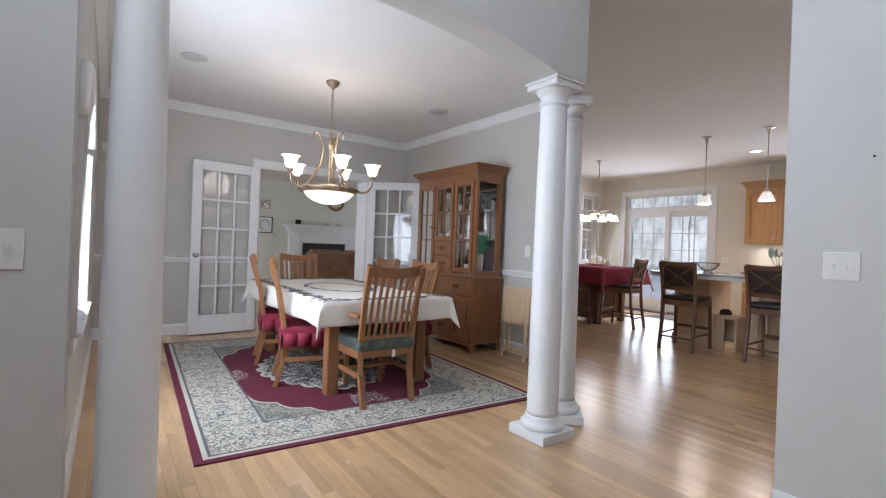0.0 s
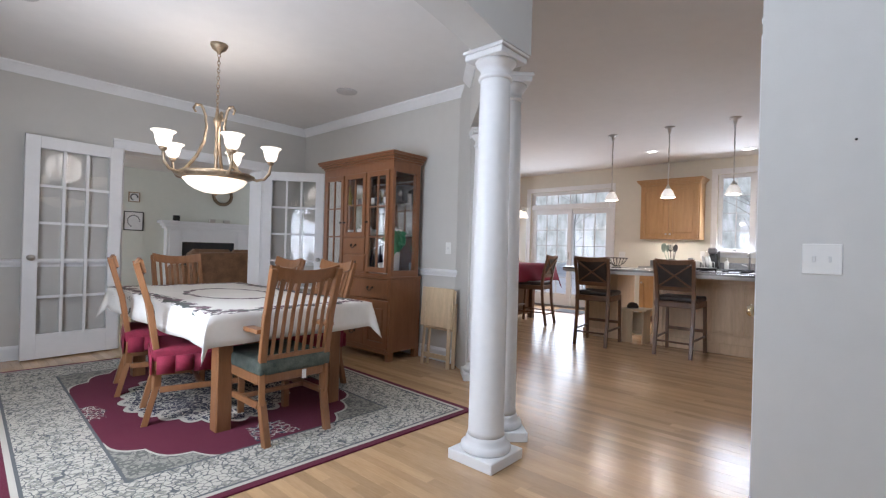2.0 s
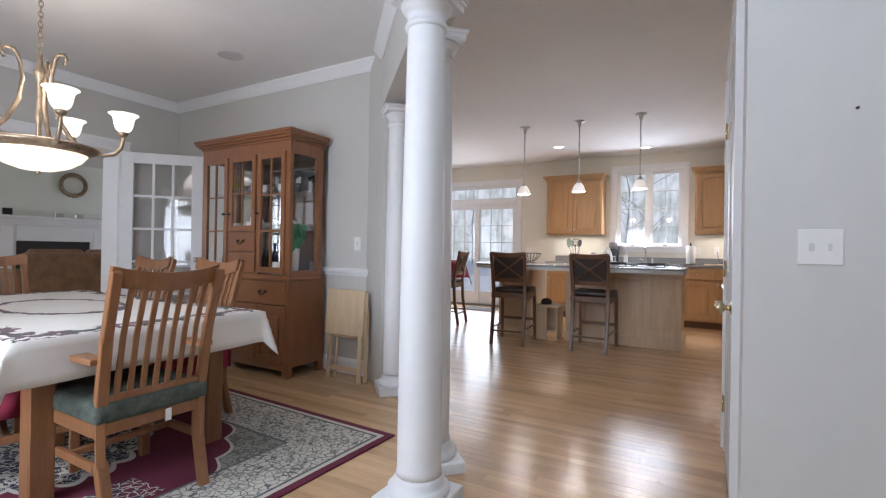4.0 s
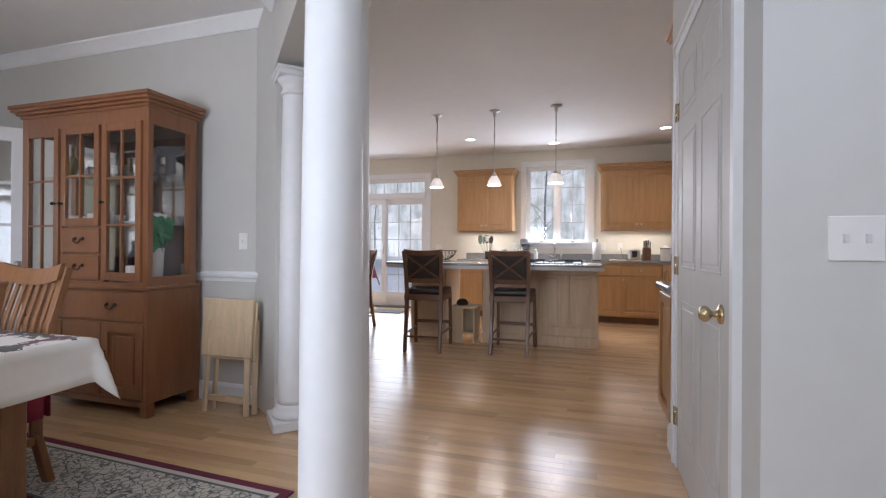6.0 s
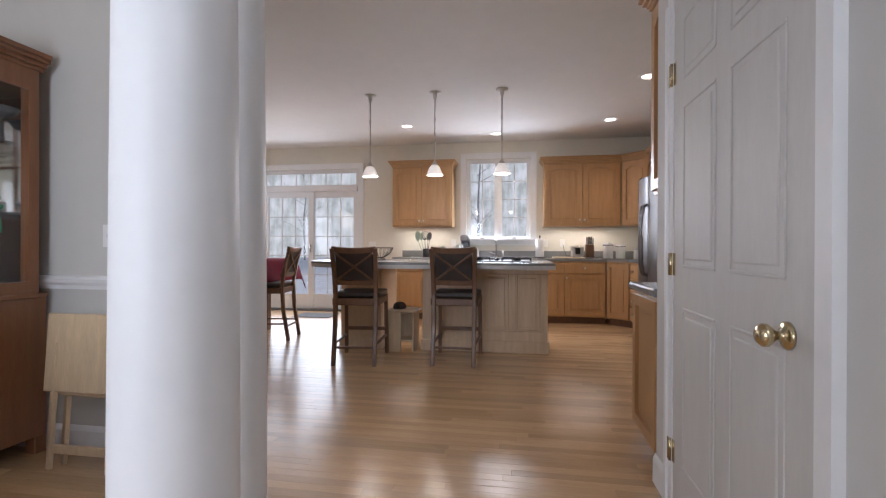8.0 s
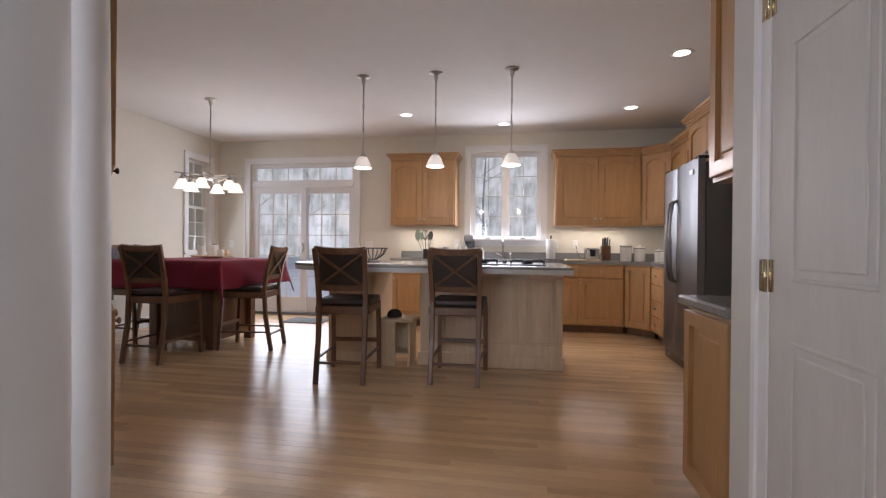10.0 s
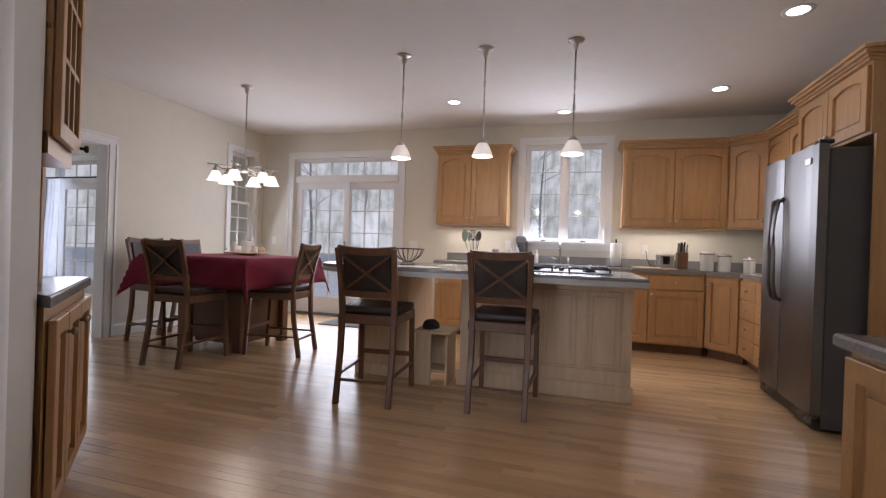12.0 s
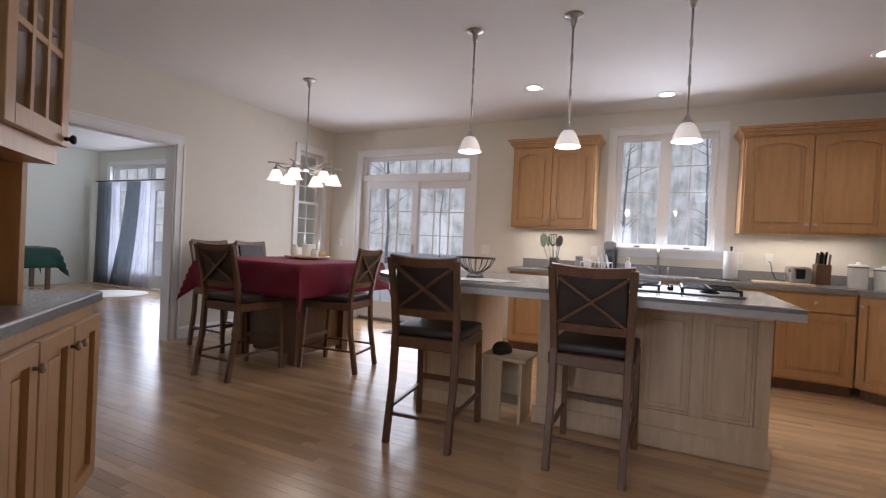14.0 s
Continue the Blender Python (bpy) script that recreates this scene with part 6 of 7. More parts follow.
for i in range(6):
    rot = Matrix.Rotation(radians(60 * i + 20), 4, "Z")
    bm = B()
    rod(bm, (0.03, 0, -0.87), (0.36, 0, -0.865), 0.006, m=rot)
    tube(bm, [(0.03, 0, -0.9), (0.12, 0, -0.935), (0.2, 0, -0.92), (0.28, 0, -0.875)], 0.006, 6, rot)
    lathe(bm, [(0.03, -0.935), (0.03, -0.92), (0.012, -0.9), (0.01, -0.865)], 12, rot @ Matrix.Translation((0.28, 0, 0)))
    arm = part("arm", bm, NICKEL, nc)
    bm = B()
    lathe(bm, [(0.085, -1.035), (0.072, -1.025), (0.06, -0.995), (0.045, -0.955), (0.03, -0.935), (0.042, -0.957), (0.056, -0.997), (0.068, -1.028)], 20, rot @ Matrix.Translation((0.28, 0, 0)), cap=False)
    part("shade", bm, SHADEGLASS, arm, "lit frosted glass shade")
for x, y in ((9.74, 4.16), (10.33, 2.97), (9.80, 1.475), (8.28, 1.40)):
    dl = thing("downlight", pose(x, y, CH), "round white recessed ceiling downlight, switched on", "downlight", "recessed downlights")
    bm = B()
    lathe(bm, [(0.065, -0.004), (0.08, -0.006), (0.095, -0.003), (0.096, 0.0)], 28, cap=False)
    part("trim_ring", bm, WHITE, dl)
    bm = B()
    lathe(bm, [(0.001, -0.003), (0.066, -0.003), (0.066, -0.001)], 28)
    part("lens", bm, SPOTLENS, dl)
    d = bpy.data.lights.new("downlight_beam", "SPOT")
    d.energy, d.spot_size, d.spot_blend, d.shadow_soft_size, d.color = 8 if y < 1.45 else 27, radians(110), 0.7, 0.06, WARM
    ob = new("downlight_beam", d)
    ob.location = (x, y, CH - 0.03)
for name, at, w in (("under_cabinet_strip", (10.62, 4.105, UB - 0.02), 0.75), ("under_cabinet_strip", (10.62, 1.75, UB - 0.02), 0.9), ("under_cabinet_strip", (9.75, 0.72, UB - 0.02), 0.9)):
    d = bpy.data.lights.new(name, "AREA")
    d.shape, d.size, d.size_y, d.energy, d.color = "RECTANGLE", 0.05, w, 4.2, (1.0, 0.91, 0.75)
    ob = new(name, d)
    ob.matrix_world = pose(*at, 0, 0, 0 if w < 1 and at[0] > 10 else 90)
glow("chandelier_light", (3.69, 5.50, 1.98), 15, 0.18, WARM)
glow("breakfast_light", (8.83, 6.21, 1.62), 10, 0.2, WARM)
for y in (4.25, 3.53, 2.815):
    glow("pendant_light", (8.425, y, 1.80), 13.0, 0.04, WARM)

# ---- things on the kitchen counter ----
z = 0.92
crock = thing("utensil_crock", pose(10.42, 4.02, z), "dark crock holding sage and black cooking utensils", "crock")
bm = B()
lathe(bm, [(0.05, 0), (0.055, 0.01), (0.055, 0.13), (0.05, 0.13), (0.048, 0.02), (0.001, 0.02)], 20)
part("pot", bm, LEATHER, crock)
SAGE = mat("sage_silicone", (0.30, 0.36, 0.30), 0.5, var=0.08, scale=12)


def utensil(dx, dy, top, wide, tall, material, turn, slots=0):
    """A long-handled kitchen tool: handle and a rounded head, slotted where slots > 0."""
    bm = B()
    p1 = Vector((dx, dy, top - tall))
    rod(bm, (dx * 0.3, dy * 0.3, 0.03), p1 + Vector((0, 0, 0.02)), 0.006, 0.0045)
    m = Matrix.Translation(p1) @ Matrix.Rotation(radians(turn), 4, "Z")
    if slots:
        for k in range(slots):
            x = -wide / 2 + wide * k / (slots - 1)
            tube(bm, [(x * 0.3, 0, 0), (x, 0, tall * 0.3), (x, 0, tall * 0.9)], 0.004, 6, m)
        tube(bm, [(-wide / 2, 0, tall * 0.9), (wide / 2, 0, tall * 0.9)], 0.004, 6, m)
    else:
        ring = [(wide / 2 * math.sin(t) * (1 - 0.15 * math.cos(t)), tall / 2 - tall / 2 * math.cos(t)) for t in [2 * math.pi * k / 18 for k in range(18)]]
        prism(bm, ring, -0.004, 0.004, m=m @ Matrix.Rotation(radians(90), 4, "X"))
    part("utensil", bm, material, crock)


utensil(0.0, 0.13, 0.40, 0.085, 0.16, SAGE, 80)
utensil(0.03, 0.08, 0.37, 0.06, 0.12, SAGE, 60)
utensil(-0.02, 0.02, 0.40, 0.075, 0.14, IRON, 85, 5)
utensil(0.02, -0.05, 0.38, 0.06, 0.12, DARKGREY, 95)
utensil(0.04, -0.02, 0.35, 0.05, 0.10, STEEL, 70)
cm = thing("coffee_maker", pose(10.56, 3.45, z, 0, 0, -90), "black and silver drinks maker beside the sink", "coffee maker")
part("body", boxes((-0.06, 0.02, 0, 0.06, 0.2, 0.29), bevel=0.01), BLACK, cm)
part("head", boxes((-0.062, -0.08, 0.235, 0.062, 0.022, 0.335), bevel=0.018), STEEL, cm, "rounded silver head")
part("drip_tray", boxes((-0.055, -0.07, 0, 0.055, 0.02, 0.02), bevel=0.004), STEEL, cm)
sk = thing("sink", pose(10.48, 2.98, z), "steel drop-in kitchen sink rim with a gooseneck tap", "sink")
part("rim", boxes((-0.22, -0.38, 0, -0.19, 0.38, 0.006), (0.19, -0.38, 0, 0.22, 0.38, 0.006), (-0.19, -0.38, 0, 0.19, -0.35, 0.006), (-0.19, 0.35, 0, 0.19, 0.38, 0.006)), STEEL, sk)
# flat dark sheet in place of the sink's shaded hollow
part("basin_sheet", boxes((-0.19, -0.35, 0.0005, 0.19, 0.35, 0.003)), DARKGREY, sk)
bm = B()
tube(bm, [(0.24, 0, 0.0), (0.24, 0, 0.2), (0.23, 0, 0.25), (0.18, 0, 0.275), (0.12, 0, 0.25), (0.11, 0, 0.21)], [0.018, 0.012, 0.012, 0.012, 0.012, 0.013], 10)
rod(bm, (0.24, 0.02, 0.05), (0.24, 0.10, 0.08), 0.007)
rod(bm, (0.24, -0.10, 0), (0.24, -0.10, 0.09), 0.014, 0.012)
part("tap", bm, NICKEL, sk, "gooseneck metal tap")
rk = thing("dish_rack", pose(10.36, 3.56, z + 0.006), "white wire dish rack beside the sink", "dish rack")
bm = B()
for zz in (0.01, 0.1):
    for x in (-0.16, 0.16):
        rod(bm, (x, -0.14, zz), (x, 0.14, zz), 0.004)
    for y in (-0.14, 0.14):
        rod(bm, (-0.16, y, zz), (0.16, y, zz), 0.004)
for i in range(9):
    y = -0.14 + 0.035 * i
    rod(bm, (-0.16, y, 0.01), (-0.16, y, 0.1), 0.0025)
    rod(bm, (0.16, y, 0.01), (0.16, y, 0.1), 0.0025)
part("wires", bm, WHITEWARE, rk)
part("drip_tray", boxes((-0.17, -0.15, -0.006, 0.17, 0.15, 0.004), bevel=0.002), DARKGREY, rk)
for k, yy in enumerate((-0.09, -0.05, 0.0)):
    bm = B()
    lathe(bm, [(0.04, 0), (0.08, 0.01), (0.09, 0.016), (0.08, 0.014), (0.001, 0.004)], 18, pose(0.02, yy, 0.1, 78, 0, 0))
    solid("plate", bm, WHITEWARE, "white plate drying in the dish rack", "plate", group="plates in the dish rack", m=pose(10.36, 3.56, z + 0.014))
vessel("storage_jar", (10.58, 3.78, z), [(0.04, 0), (0.045, 0.008), (0.045, 0.11), (0.036, 0.13), (0.04, 0.135), (0.04, 0.16), (0.002, 0.165)], mat("smoky_glass", (0.30, 0.31, 0.31), 0.15, var=0.1, scale=20), "smoky glass jar with a lid on the counter", "jar")
vessel("storage_jar", (10.55, 3.68, z), [(0.035, 0), (0.04, 0.008), (0.04, 0.085), (0.03, 0.1), (0.034, 0.105), (0.034, 0.125), (0.002, 0.128)], WHITEWARE, "small white lidded jar on the counter", "jar")
vessel("water_bottle", (10.60, 3.56, z), [(0.036, 0), (0.04, 0.01), (0.04, 0.2), (0.03, 0.24), (0.016, 0.27), (0.018, 0.275), (0.018, 0.3), (0.002, 0.302)], GLASS, "clear plastic bottle beside the drinks maker", "bottle")
vessel("soap_bottle", (10.62, 3.27, z), [(0.03, 0), (0.032, 0.01), (0.032, 0.11), (0.014, 0.13), (0.012, 0.15), (0.018, 0.152), (0.018, 0.17), (0.002, 0.172)], WHITEWARE, "clear white soap bottle behind the sink", "bottle")
ptw = thing("paper_towel", pose(10.55, 2.33, z), "upright white paper towel roll on a stand", "paper towel")
bm = B()
lathe(bm, [(0.02, 0.012), (0.062, 0.012), (0.063, 0.28), (0.02, 0.285)], 24)
part("roll", bm, PAPER, ptw)
bm = B()
lathe(bm, [(0.08, 0), (0.08, 0.01), (0.01, 0.012), (0.009, 0.31), (0.016, 0.32), (0.002, 0.335)], 20)
part("stand", bm, IRON, ptw)
solid("cutting_board", boxes((-0.14, -0.22, 0, 0.14, 0.22, 0.018), bevel=0.005), PINE, "pale wooden cutting board on the counter", "cutting board", m=pose(10.45, 1.93, z))
to = thing("toaster", pose(10.52, 1.80, z + 0.018, 0, 0, -90), "small steel and black toaster on the counter", "toaster")
bm = B()
box(bm, -0.085, -0.1, 0, 0.085, 0.1, 0.15)
bmesh.ops.bevel(bm, geom=bm.edges[:], offset=0.025, segments=3, affect="EDGES", profile=0.6)
part("shell", bm, NICKEL, to)
part("front_panel", boxes((-0.035, -0.106, 0.04, 0.035, -0.098, 0.13), bevel=0.004), BLACK, to)
kb = thing("knife_block", pose(10.55, 1.62, z, 0, 0, -90), "dark wooden knife block full of knives", "knife block")
bm = B()
box(bm, -0.055, -0.07, 0.0, 0.055, 0.07, 0.19, bevel=0.006, m=pose(0, 0, 0.01, 0, 0, 0))
part("block", bm, DARKWOOD, kb)
for i in range(7):
    x, y = -0.04 + 0.027 * (i % 4), -0.04 + 0.05 * (i // 4)
    bm = B()
    bar(bm, (x, y, 0.2), (x, y - 0.03, 0.29 + 0.012 * (i % 3)), 0.016, 0.012)
    part("knife_handle", bm, BLACK if i % 3 else STEEL, kb)
CAN = [(0.055, 0), (0.058, 0.006), (0.058, 0.15), (0.06, 0.155), (0.06, 0.17), (0.05, 0.178), (0.014, 0.18), (0.014, 0.195), (0.002, 0.197)]
for x, y, h in ((10.56, 1.36, 1.2), (10.54, 1.19, 1.08), (10.43, 0.98, 0.85)):
    bm = B()
    lathe(bm, [(r * (0.4 + 0.68 * h), zz * h) for r, zz in CAN], 24)
    can = solid("canister", bm, WHITEWARE, "white enamel canister with a wire clamp lid", "canister", group="white canisters", m=pose(x, y, z))
    bm = B()
    rr = 0.06 * (0.4 + 0.68 * h)
    lathe(bm, [(rr + 0.0005, 0.152 * h), (rr + 0.002, 0.154 * h), (rr + 0.002, 0.16 * h), (rr + 0.0005, 0.162 * h)], 24, cap=False)
    part("clamp_ring", bm, STEEL, can)
bm = B()
tube(bm, [(XW - 0.012, 1.98, 1.12), (XW - 0.05, 1.97, 1.11), (XW - 0.06, 1.96, 1.03), (XW - 0.1, 1.93, 0.95), (XW - 0.16, 1.86, 0.945)], 0.004, 6)
solid("power_cord", bm, IRON, "dark appliance cord hanging from the outlet", "cord")
bm = B()
box(bm, -0.3, -0.22, 0.0005, 0.3, 0.22, 0.01, bevel=0.003)
solid("door_mat", bm, mat("grey_mat", (0.12, 0.125, 0.13), 0.95, var=0.2, scale=60, bump=0.5, bump_scale=300), "small dark grey mat at the patio door", "mat", m=pose(10.35, 5.75, 0, 0, 0, 90))
bm = B()
box(bm, -0.06, -0.15, 0.0005, 0.06, 0.15, 0.006, bevel=0.001)
solid("floor_vent", bm, mat("brown_metal", (0.2, 0.12, 0.06), 0.5, 0.5), "brown metal floor register", "vent", m=pose(2.05, 4.6, 0))

# ---- diagonal bar cabinet by the passage ----
dm = pose(6.13, 4.80, 0, 0, 0, 47.3)
back = dm.inverted()
bc = thing("bar_cabinet", dm, "golden oak diagonal bar cabinet with panel doors", "cabinet", "bar cabinets")


def plan(points):
    return [tuple((back @ Vector((x, y, 0)))[:2]) for x, y in points]


bm = B()
prism(bm, plan([(5.765, 4.41), (6.34, 5.03), (6.02, 5.33), (5.765, 5.33)]), 0.09, 0.835)
part("body", bm, OAK, bc)
bm = B()
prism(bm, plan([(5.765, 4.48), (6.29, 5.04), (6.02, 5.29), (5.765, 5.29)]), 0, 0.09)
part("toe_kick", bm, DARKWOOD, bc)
for x0, x1, kx in ((-0.50, -0.275, -0.31), (-0.265, 0.012, -0.016), (0.02, 0.297, 0.048)):
    panel_door(bc, x0, 0.12, x1, 0.785, -0.004, OAK, 0, (kx, 0.715), BRONZE)
bm = B()
prism(bm, [(5.762, 4.375), (6.375, 5.035), (6.03, 5.36), (5.762, 5.36)], 0.835, 0.875, bevel=0.008)
solid("bar_countertop", bm, STONE, "grey laminate top of the diagonal bar cabinet", "countertop")
gu = thing("glass_wall_cabinet", dm, "golden oak wall cabinet with a glazed door over the bar", "cabinet", "bar cabinets")
outline = [(5.765, 4.415), (6.058, 4.731), (5.86, 4.97), (5.765, 4.97)]
for name, z0, z1 in (("bottom_board", 1.40, 1.42), ("shelf", 1.76, 1.775), ("shelf", 2.10, 2.115), ("top_board", 2.43, 2.45), ("light_rail", 1.345, 1.40)):
    bm = B()
    prism(bm, plan(outline), z0, z1)
    part(name, bm, OAK, gu)
part("end_panel", boxes((-0.122, 0.005, 1.42, -0.102, 0.27, 2.43)), OAK, gu)
part("end_panel", boxes((-0.52, 0.005, 1.42, -0.50, 0.02, 2.43)), OAK, gu)
gd = glazed(gu, "glass_door", -0.515, 1.405, -0.10, 2.43, -0.022, 0.0, 0.055, 0.06, 0.06, 3, 4, OAK, 0.02)
part("knob", knob_bm(-0.125, -0.022, 1.43, 0.016), IRON, gd, "dark round knob")
bm = B()
prism(bm, [(5.766, 4.95), (5.845, 4.95), (5.99, 4.79), (6.008, 4.80), (5.86, 4.97), (5.766, 4.97)], 0.876, 1.344)
solid("bar_end_panel", bm, OAK, "golden oak end panel between bar counter and wall cabinet", "panel")
solid("bar_back_panel", boxes((5.752, 4.46, 0.875, 5.764, 5.0, 1.345)), OAK, "golden oak back panel behind the bar counter", "panel")
for i in range(3):
    vessel("stemware", tuple(dm @ Vector((-0.33 + 0.1 * i, 0.10, 1.775))), [(0.03, 0), (0.03, 0.003), (0.004, 0.01), (0.004, 0.08), (0.03, 0.11), (0.033, 0.15), (0.03, 0.15)], GLASS, "stemmed glass on the cabinet shelf", "glass", "stemware", 14)

# ---- family room beyond the doors ----
fp = thing("fireplace", pose(6.8, YFAR, 0, 0, 0, 0), "white panelled fireplace mantel round a dark firebox", "fireplace")
part("surround", boxes((-0.95, -0.2, 0, -0.62, 0, 1.42), (0.62, -0.2, 0, 0.95, 0, 1.42), (-0.62, -0.2, 1.12, 0.62, 0, 1.42), bevel=0.004), WHITE, fp)
part("mantel_shelf", boxes((-1.0, -0.25, 1.42, 1.0, 0, 1.48), (-1.04, -0.29, 1.48, 1.04, 0, 1.54), (-1.1, -0.34, 1.54, 1.1, 0, 1.60), bevel=0.005), WHITE, fp)
part("pilaster", boxes((-0.90, -0.225, 0.12, -0.67, -0.2, 1.38), bevel=0.004), WHITE, fp)
part("pilaster", boxes((0.67, -0.225, 0.12, 0.90, -0.2, 1.38), bevel=0.004), WHITE, fp)
part("slate_facing", boxes((-0.62, -0.12, 0, 0.62, -0.02, 1.12)), mat("dark_slate", (0.03, 0.03, 0.033), 0.4, var=0.2, scale=4), fp)
# no hollow built: a flat black slab gives the dark of the fire opening
part("firebox", boxes((-0.45, -0.13, 0.1, 0.45, -0.12, 0.85)), BLACK, fp)
so = thing("sofa", pose(6.6, 12.0, 0, 0, 0, 180), "brown leather sofa seen from behind", "sofa")
SOFA = mat("brown_sofa_leather", (0.26, 0.145, 0.08), 0.5, var=0.2, scale=6, bump=0.15, bump_scale=90)
part("seat", boxes((-0.9, -0.4, 0.08, 0.9, 0.3, 0.45), bevel=0.05), SOFA, so)
bm = B()
box(bm, -0.95, 0.25, 0.08, 0.95, 0.5, 0.92)
bmesh.ops.bevel(bm, geom=bm.edges[:], offset=0.07, segments=3, affect="EDGES", profile=0.6)
part("backrest", bm, SOFA, so)
for s in (-1, 1):
    part("armrest", boxes((s * 0.95 - 0.12, -0.42, 0.05, s * 0.95 + 0.12, 0.4, 0.65), bevel=0.05), SOFA, so)
    part("back_cushion", boxes((s * 0.42 - 0.4, 0.02, 0.45, s * 0.42 + 0.4, 0.26, 0.98), bevel=0.06), SOFA, so)
for x in (6.05, 6.85, 7.2):
    solid("mantel_ornament", boxes((-0.07, -0.03, 0, 0.07, 0.03, 0.09 + 0.04 * (x < 6.3)), bevel=0.006), IRON if x < 6.3 else NICKEL, "small dark framed ornament on the mantel shelf", "ornament", group="mantel ornaments", m=pose(x, YFAR - 0.17, 1.60))
wr = B()
tube(wr, [(0.22 * math.cos(a), 0, 0.22 * math.sin(a)) for a in [2 * math.pi * i / 24 for i in range(25)]], 0.04, 8)
solid("wreath", wr, mat("dried_wreath", (0.28, 0.2, 0.12), 0.9, var=0.4, scale=40, bump=0.8, bump_scale=80), "round dried wreath above the mantel", "wreath", m=pose(7.14, YFAR - 0.04, 2.3))


def picture(at, w, h, frame_m, label):
    root = thing("picture_frame", at, label, "picture")
    part("frame", boxes((-w / 2, -0.02, -h / 2, -w / 2 + 0.018, 0, h / 2), (w / 2 - 0.018, -0.02, -h / 2, w / 2, 0, h / 2), (-w / 2 + 0.018, -0.02, -h / 2, w / 2 - 0.018, 0, -h / 2 + 0.018), (-w / 2 + 0.018, -0.02, h / 2 - 0.018, w / 2 - 0.018, 0, h / 2)), frame_m, root)
    part("mat_board", boxes((-w / 2 + 0.018, -0.008, -h / 2 + 0.018, w / 2 - 0.018, -0.002, h / 2 - 0.018)), PAPER, root)
    bm = B()
    for i in range(16):
        a = 2 * math.pi * i / 22
        box(bm, w * 0.3 * math.cos(a) - 0.012, -0.010, h * 0.3 * math.sin(a) - 0.012, w * 0.3 * math.cos(a) + 0.012, -0.008, h * 0.3 * math.sin(a) + 0.012)
    part("wreath_print", bm, DARKGREY, root)


picture(pose(5.24, YFAR, 1.55), 0.38, 0.42, IRON, "square black-framed print of a leafy wreath")
picture(pose(5.24, YFAR, 2.08), 0.22, 0.22, BRONZE, "small square brown-framed print")
# curtains beside the garden doors
CURT = mat("grey_drape", (0.36, 0.40, 0.44), 0.9, var=0.06, scale=3, bump=0.2, bump_scale=200)
SHEER = mat("pale_sheer", (0.74, 0.75, 0.79), 0.85, var=0.05, scale=3, bump=0.2, bump_scale=200)


def translucent(m, share):
    """Lets daylight glow through a woven cloth."""
    n, l = m.node_tree.nodes, m.node_tree.links
    b, out = n["Principled BSDF"], n["Material Output"]
    tr, mx = n.new("ShaderNodeBsdfTranslucent"), n.new("ShaderNodeMixShader")
    l.new(b.inputs["Base Color"].links[0].from_socket, tr.inputs["Color"])
    mx.inputs[0].default_value = share
    l.new(b.outputs[0], mx.inputs[1])
    l.new(tr.outputs[0], mx.inputs[2])
    l.new(mx.outputs[0], out.inputs["Surface"])


translucent(SHEER, 0.6)
translucent(CURT, 0.45)


def curtain(y0, y1, y0b, y1b, material, label, x, folds):
    bm = B()
    n, k = folds * 8, 14
    grid = []
    for j in range(k + 1):
        v = j / k
        a, b = y0 + (y0b - y0) * v ** 1.5, y1 + (y1b - y1) * v ** 1.5
        grid.append([bm.verts.new((x + 0.028 * math.sin(2 * math.pi * folds * i / n + 0.6 * math.sin(3 * v)), a + (b - a) * i / n, 2.08 - 2.06 * v)) for i in range(n + 1)])
    for j in range(k):
        for i in range(n):
            f = bm.faces.new((grid[j][i], grid[j][i + 1], grid[j + 1][i + 1], grid[j + 1][i]))
            f.smooth = True
    ob = solid("curtain", bm, material, label, "curtain", group="family room curtains")
    md = ob.modifiers.new("thickness", "SOLIDIFY")
    md.thickness = 0.003
    return ob


curtain(13.05, 13.5, 13.1, 13.55, CURT, "grey drape hanging at the garden doors", 10.72, 4)
curtain(12.85, 13.05, 12.75, 13.1, SHEER, "pale sheer curtain beside the grey drape", 10.74, 3)
curtain(12.1, 12.5, 12.35, 13.0, CURT, "grey drape pulled aside between the garden doors", 10.71, 4)
curtain(11.85, 12.1, 12.0, 12.4, SHEER, "pale sheer curtain swept towards the floor", 10.74, 3)
bm = B()
rod(bm, (10.72, 10.8, 2.1), (10.72, 13.6, 2.1), 0.012)
solid("curtain_rod", bm, IRON, "thin dark curtain rod over the garden doors", "curtain rod")
gt = thing("side_table", pose(9.1, 13.1, 0), "small table under a dark green fringed cloth", "table")
part("tabletop", boxes((-0.6, -0.35, 0.72, 0.6, 0.35, 0.75), bevel=0.004), DARKWOOD, gt)
for sx in (-1, 1):
    for sy in (-1, 1):
        part("leg", boxes((sx * 0.5 - 0.03, sy * 0.28 - 0.03, 0, sx * 0.5 + 0.03, sy * 0.28 + 0.03, 0.72)), DARKWOOD, gt)
cloth("tablecloth", pose(9.1, 13.1, 0.756), 0.605, 0.355, 0.36, mat("dark_green_cloth", (0.012, 0.06, 0.045), 0.85, var=0.15, scale=8, bump=0.2, bump_scale=200), "dark green fringed cloth on the side table", 0.02, 24)
bm = B()
lathe(bm, [(0.55, 0.0006), (0.56, 0.006), (0.54, 0.01), (0.001, 0.01)], 40)
solid("round_rug", bm, PAPER, "small pale round rug at the garden doors", "rug", m=pose(10.0, 11.6, 0))

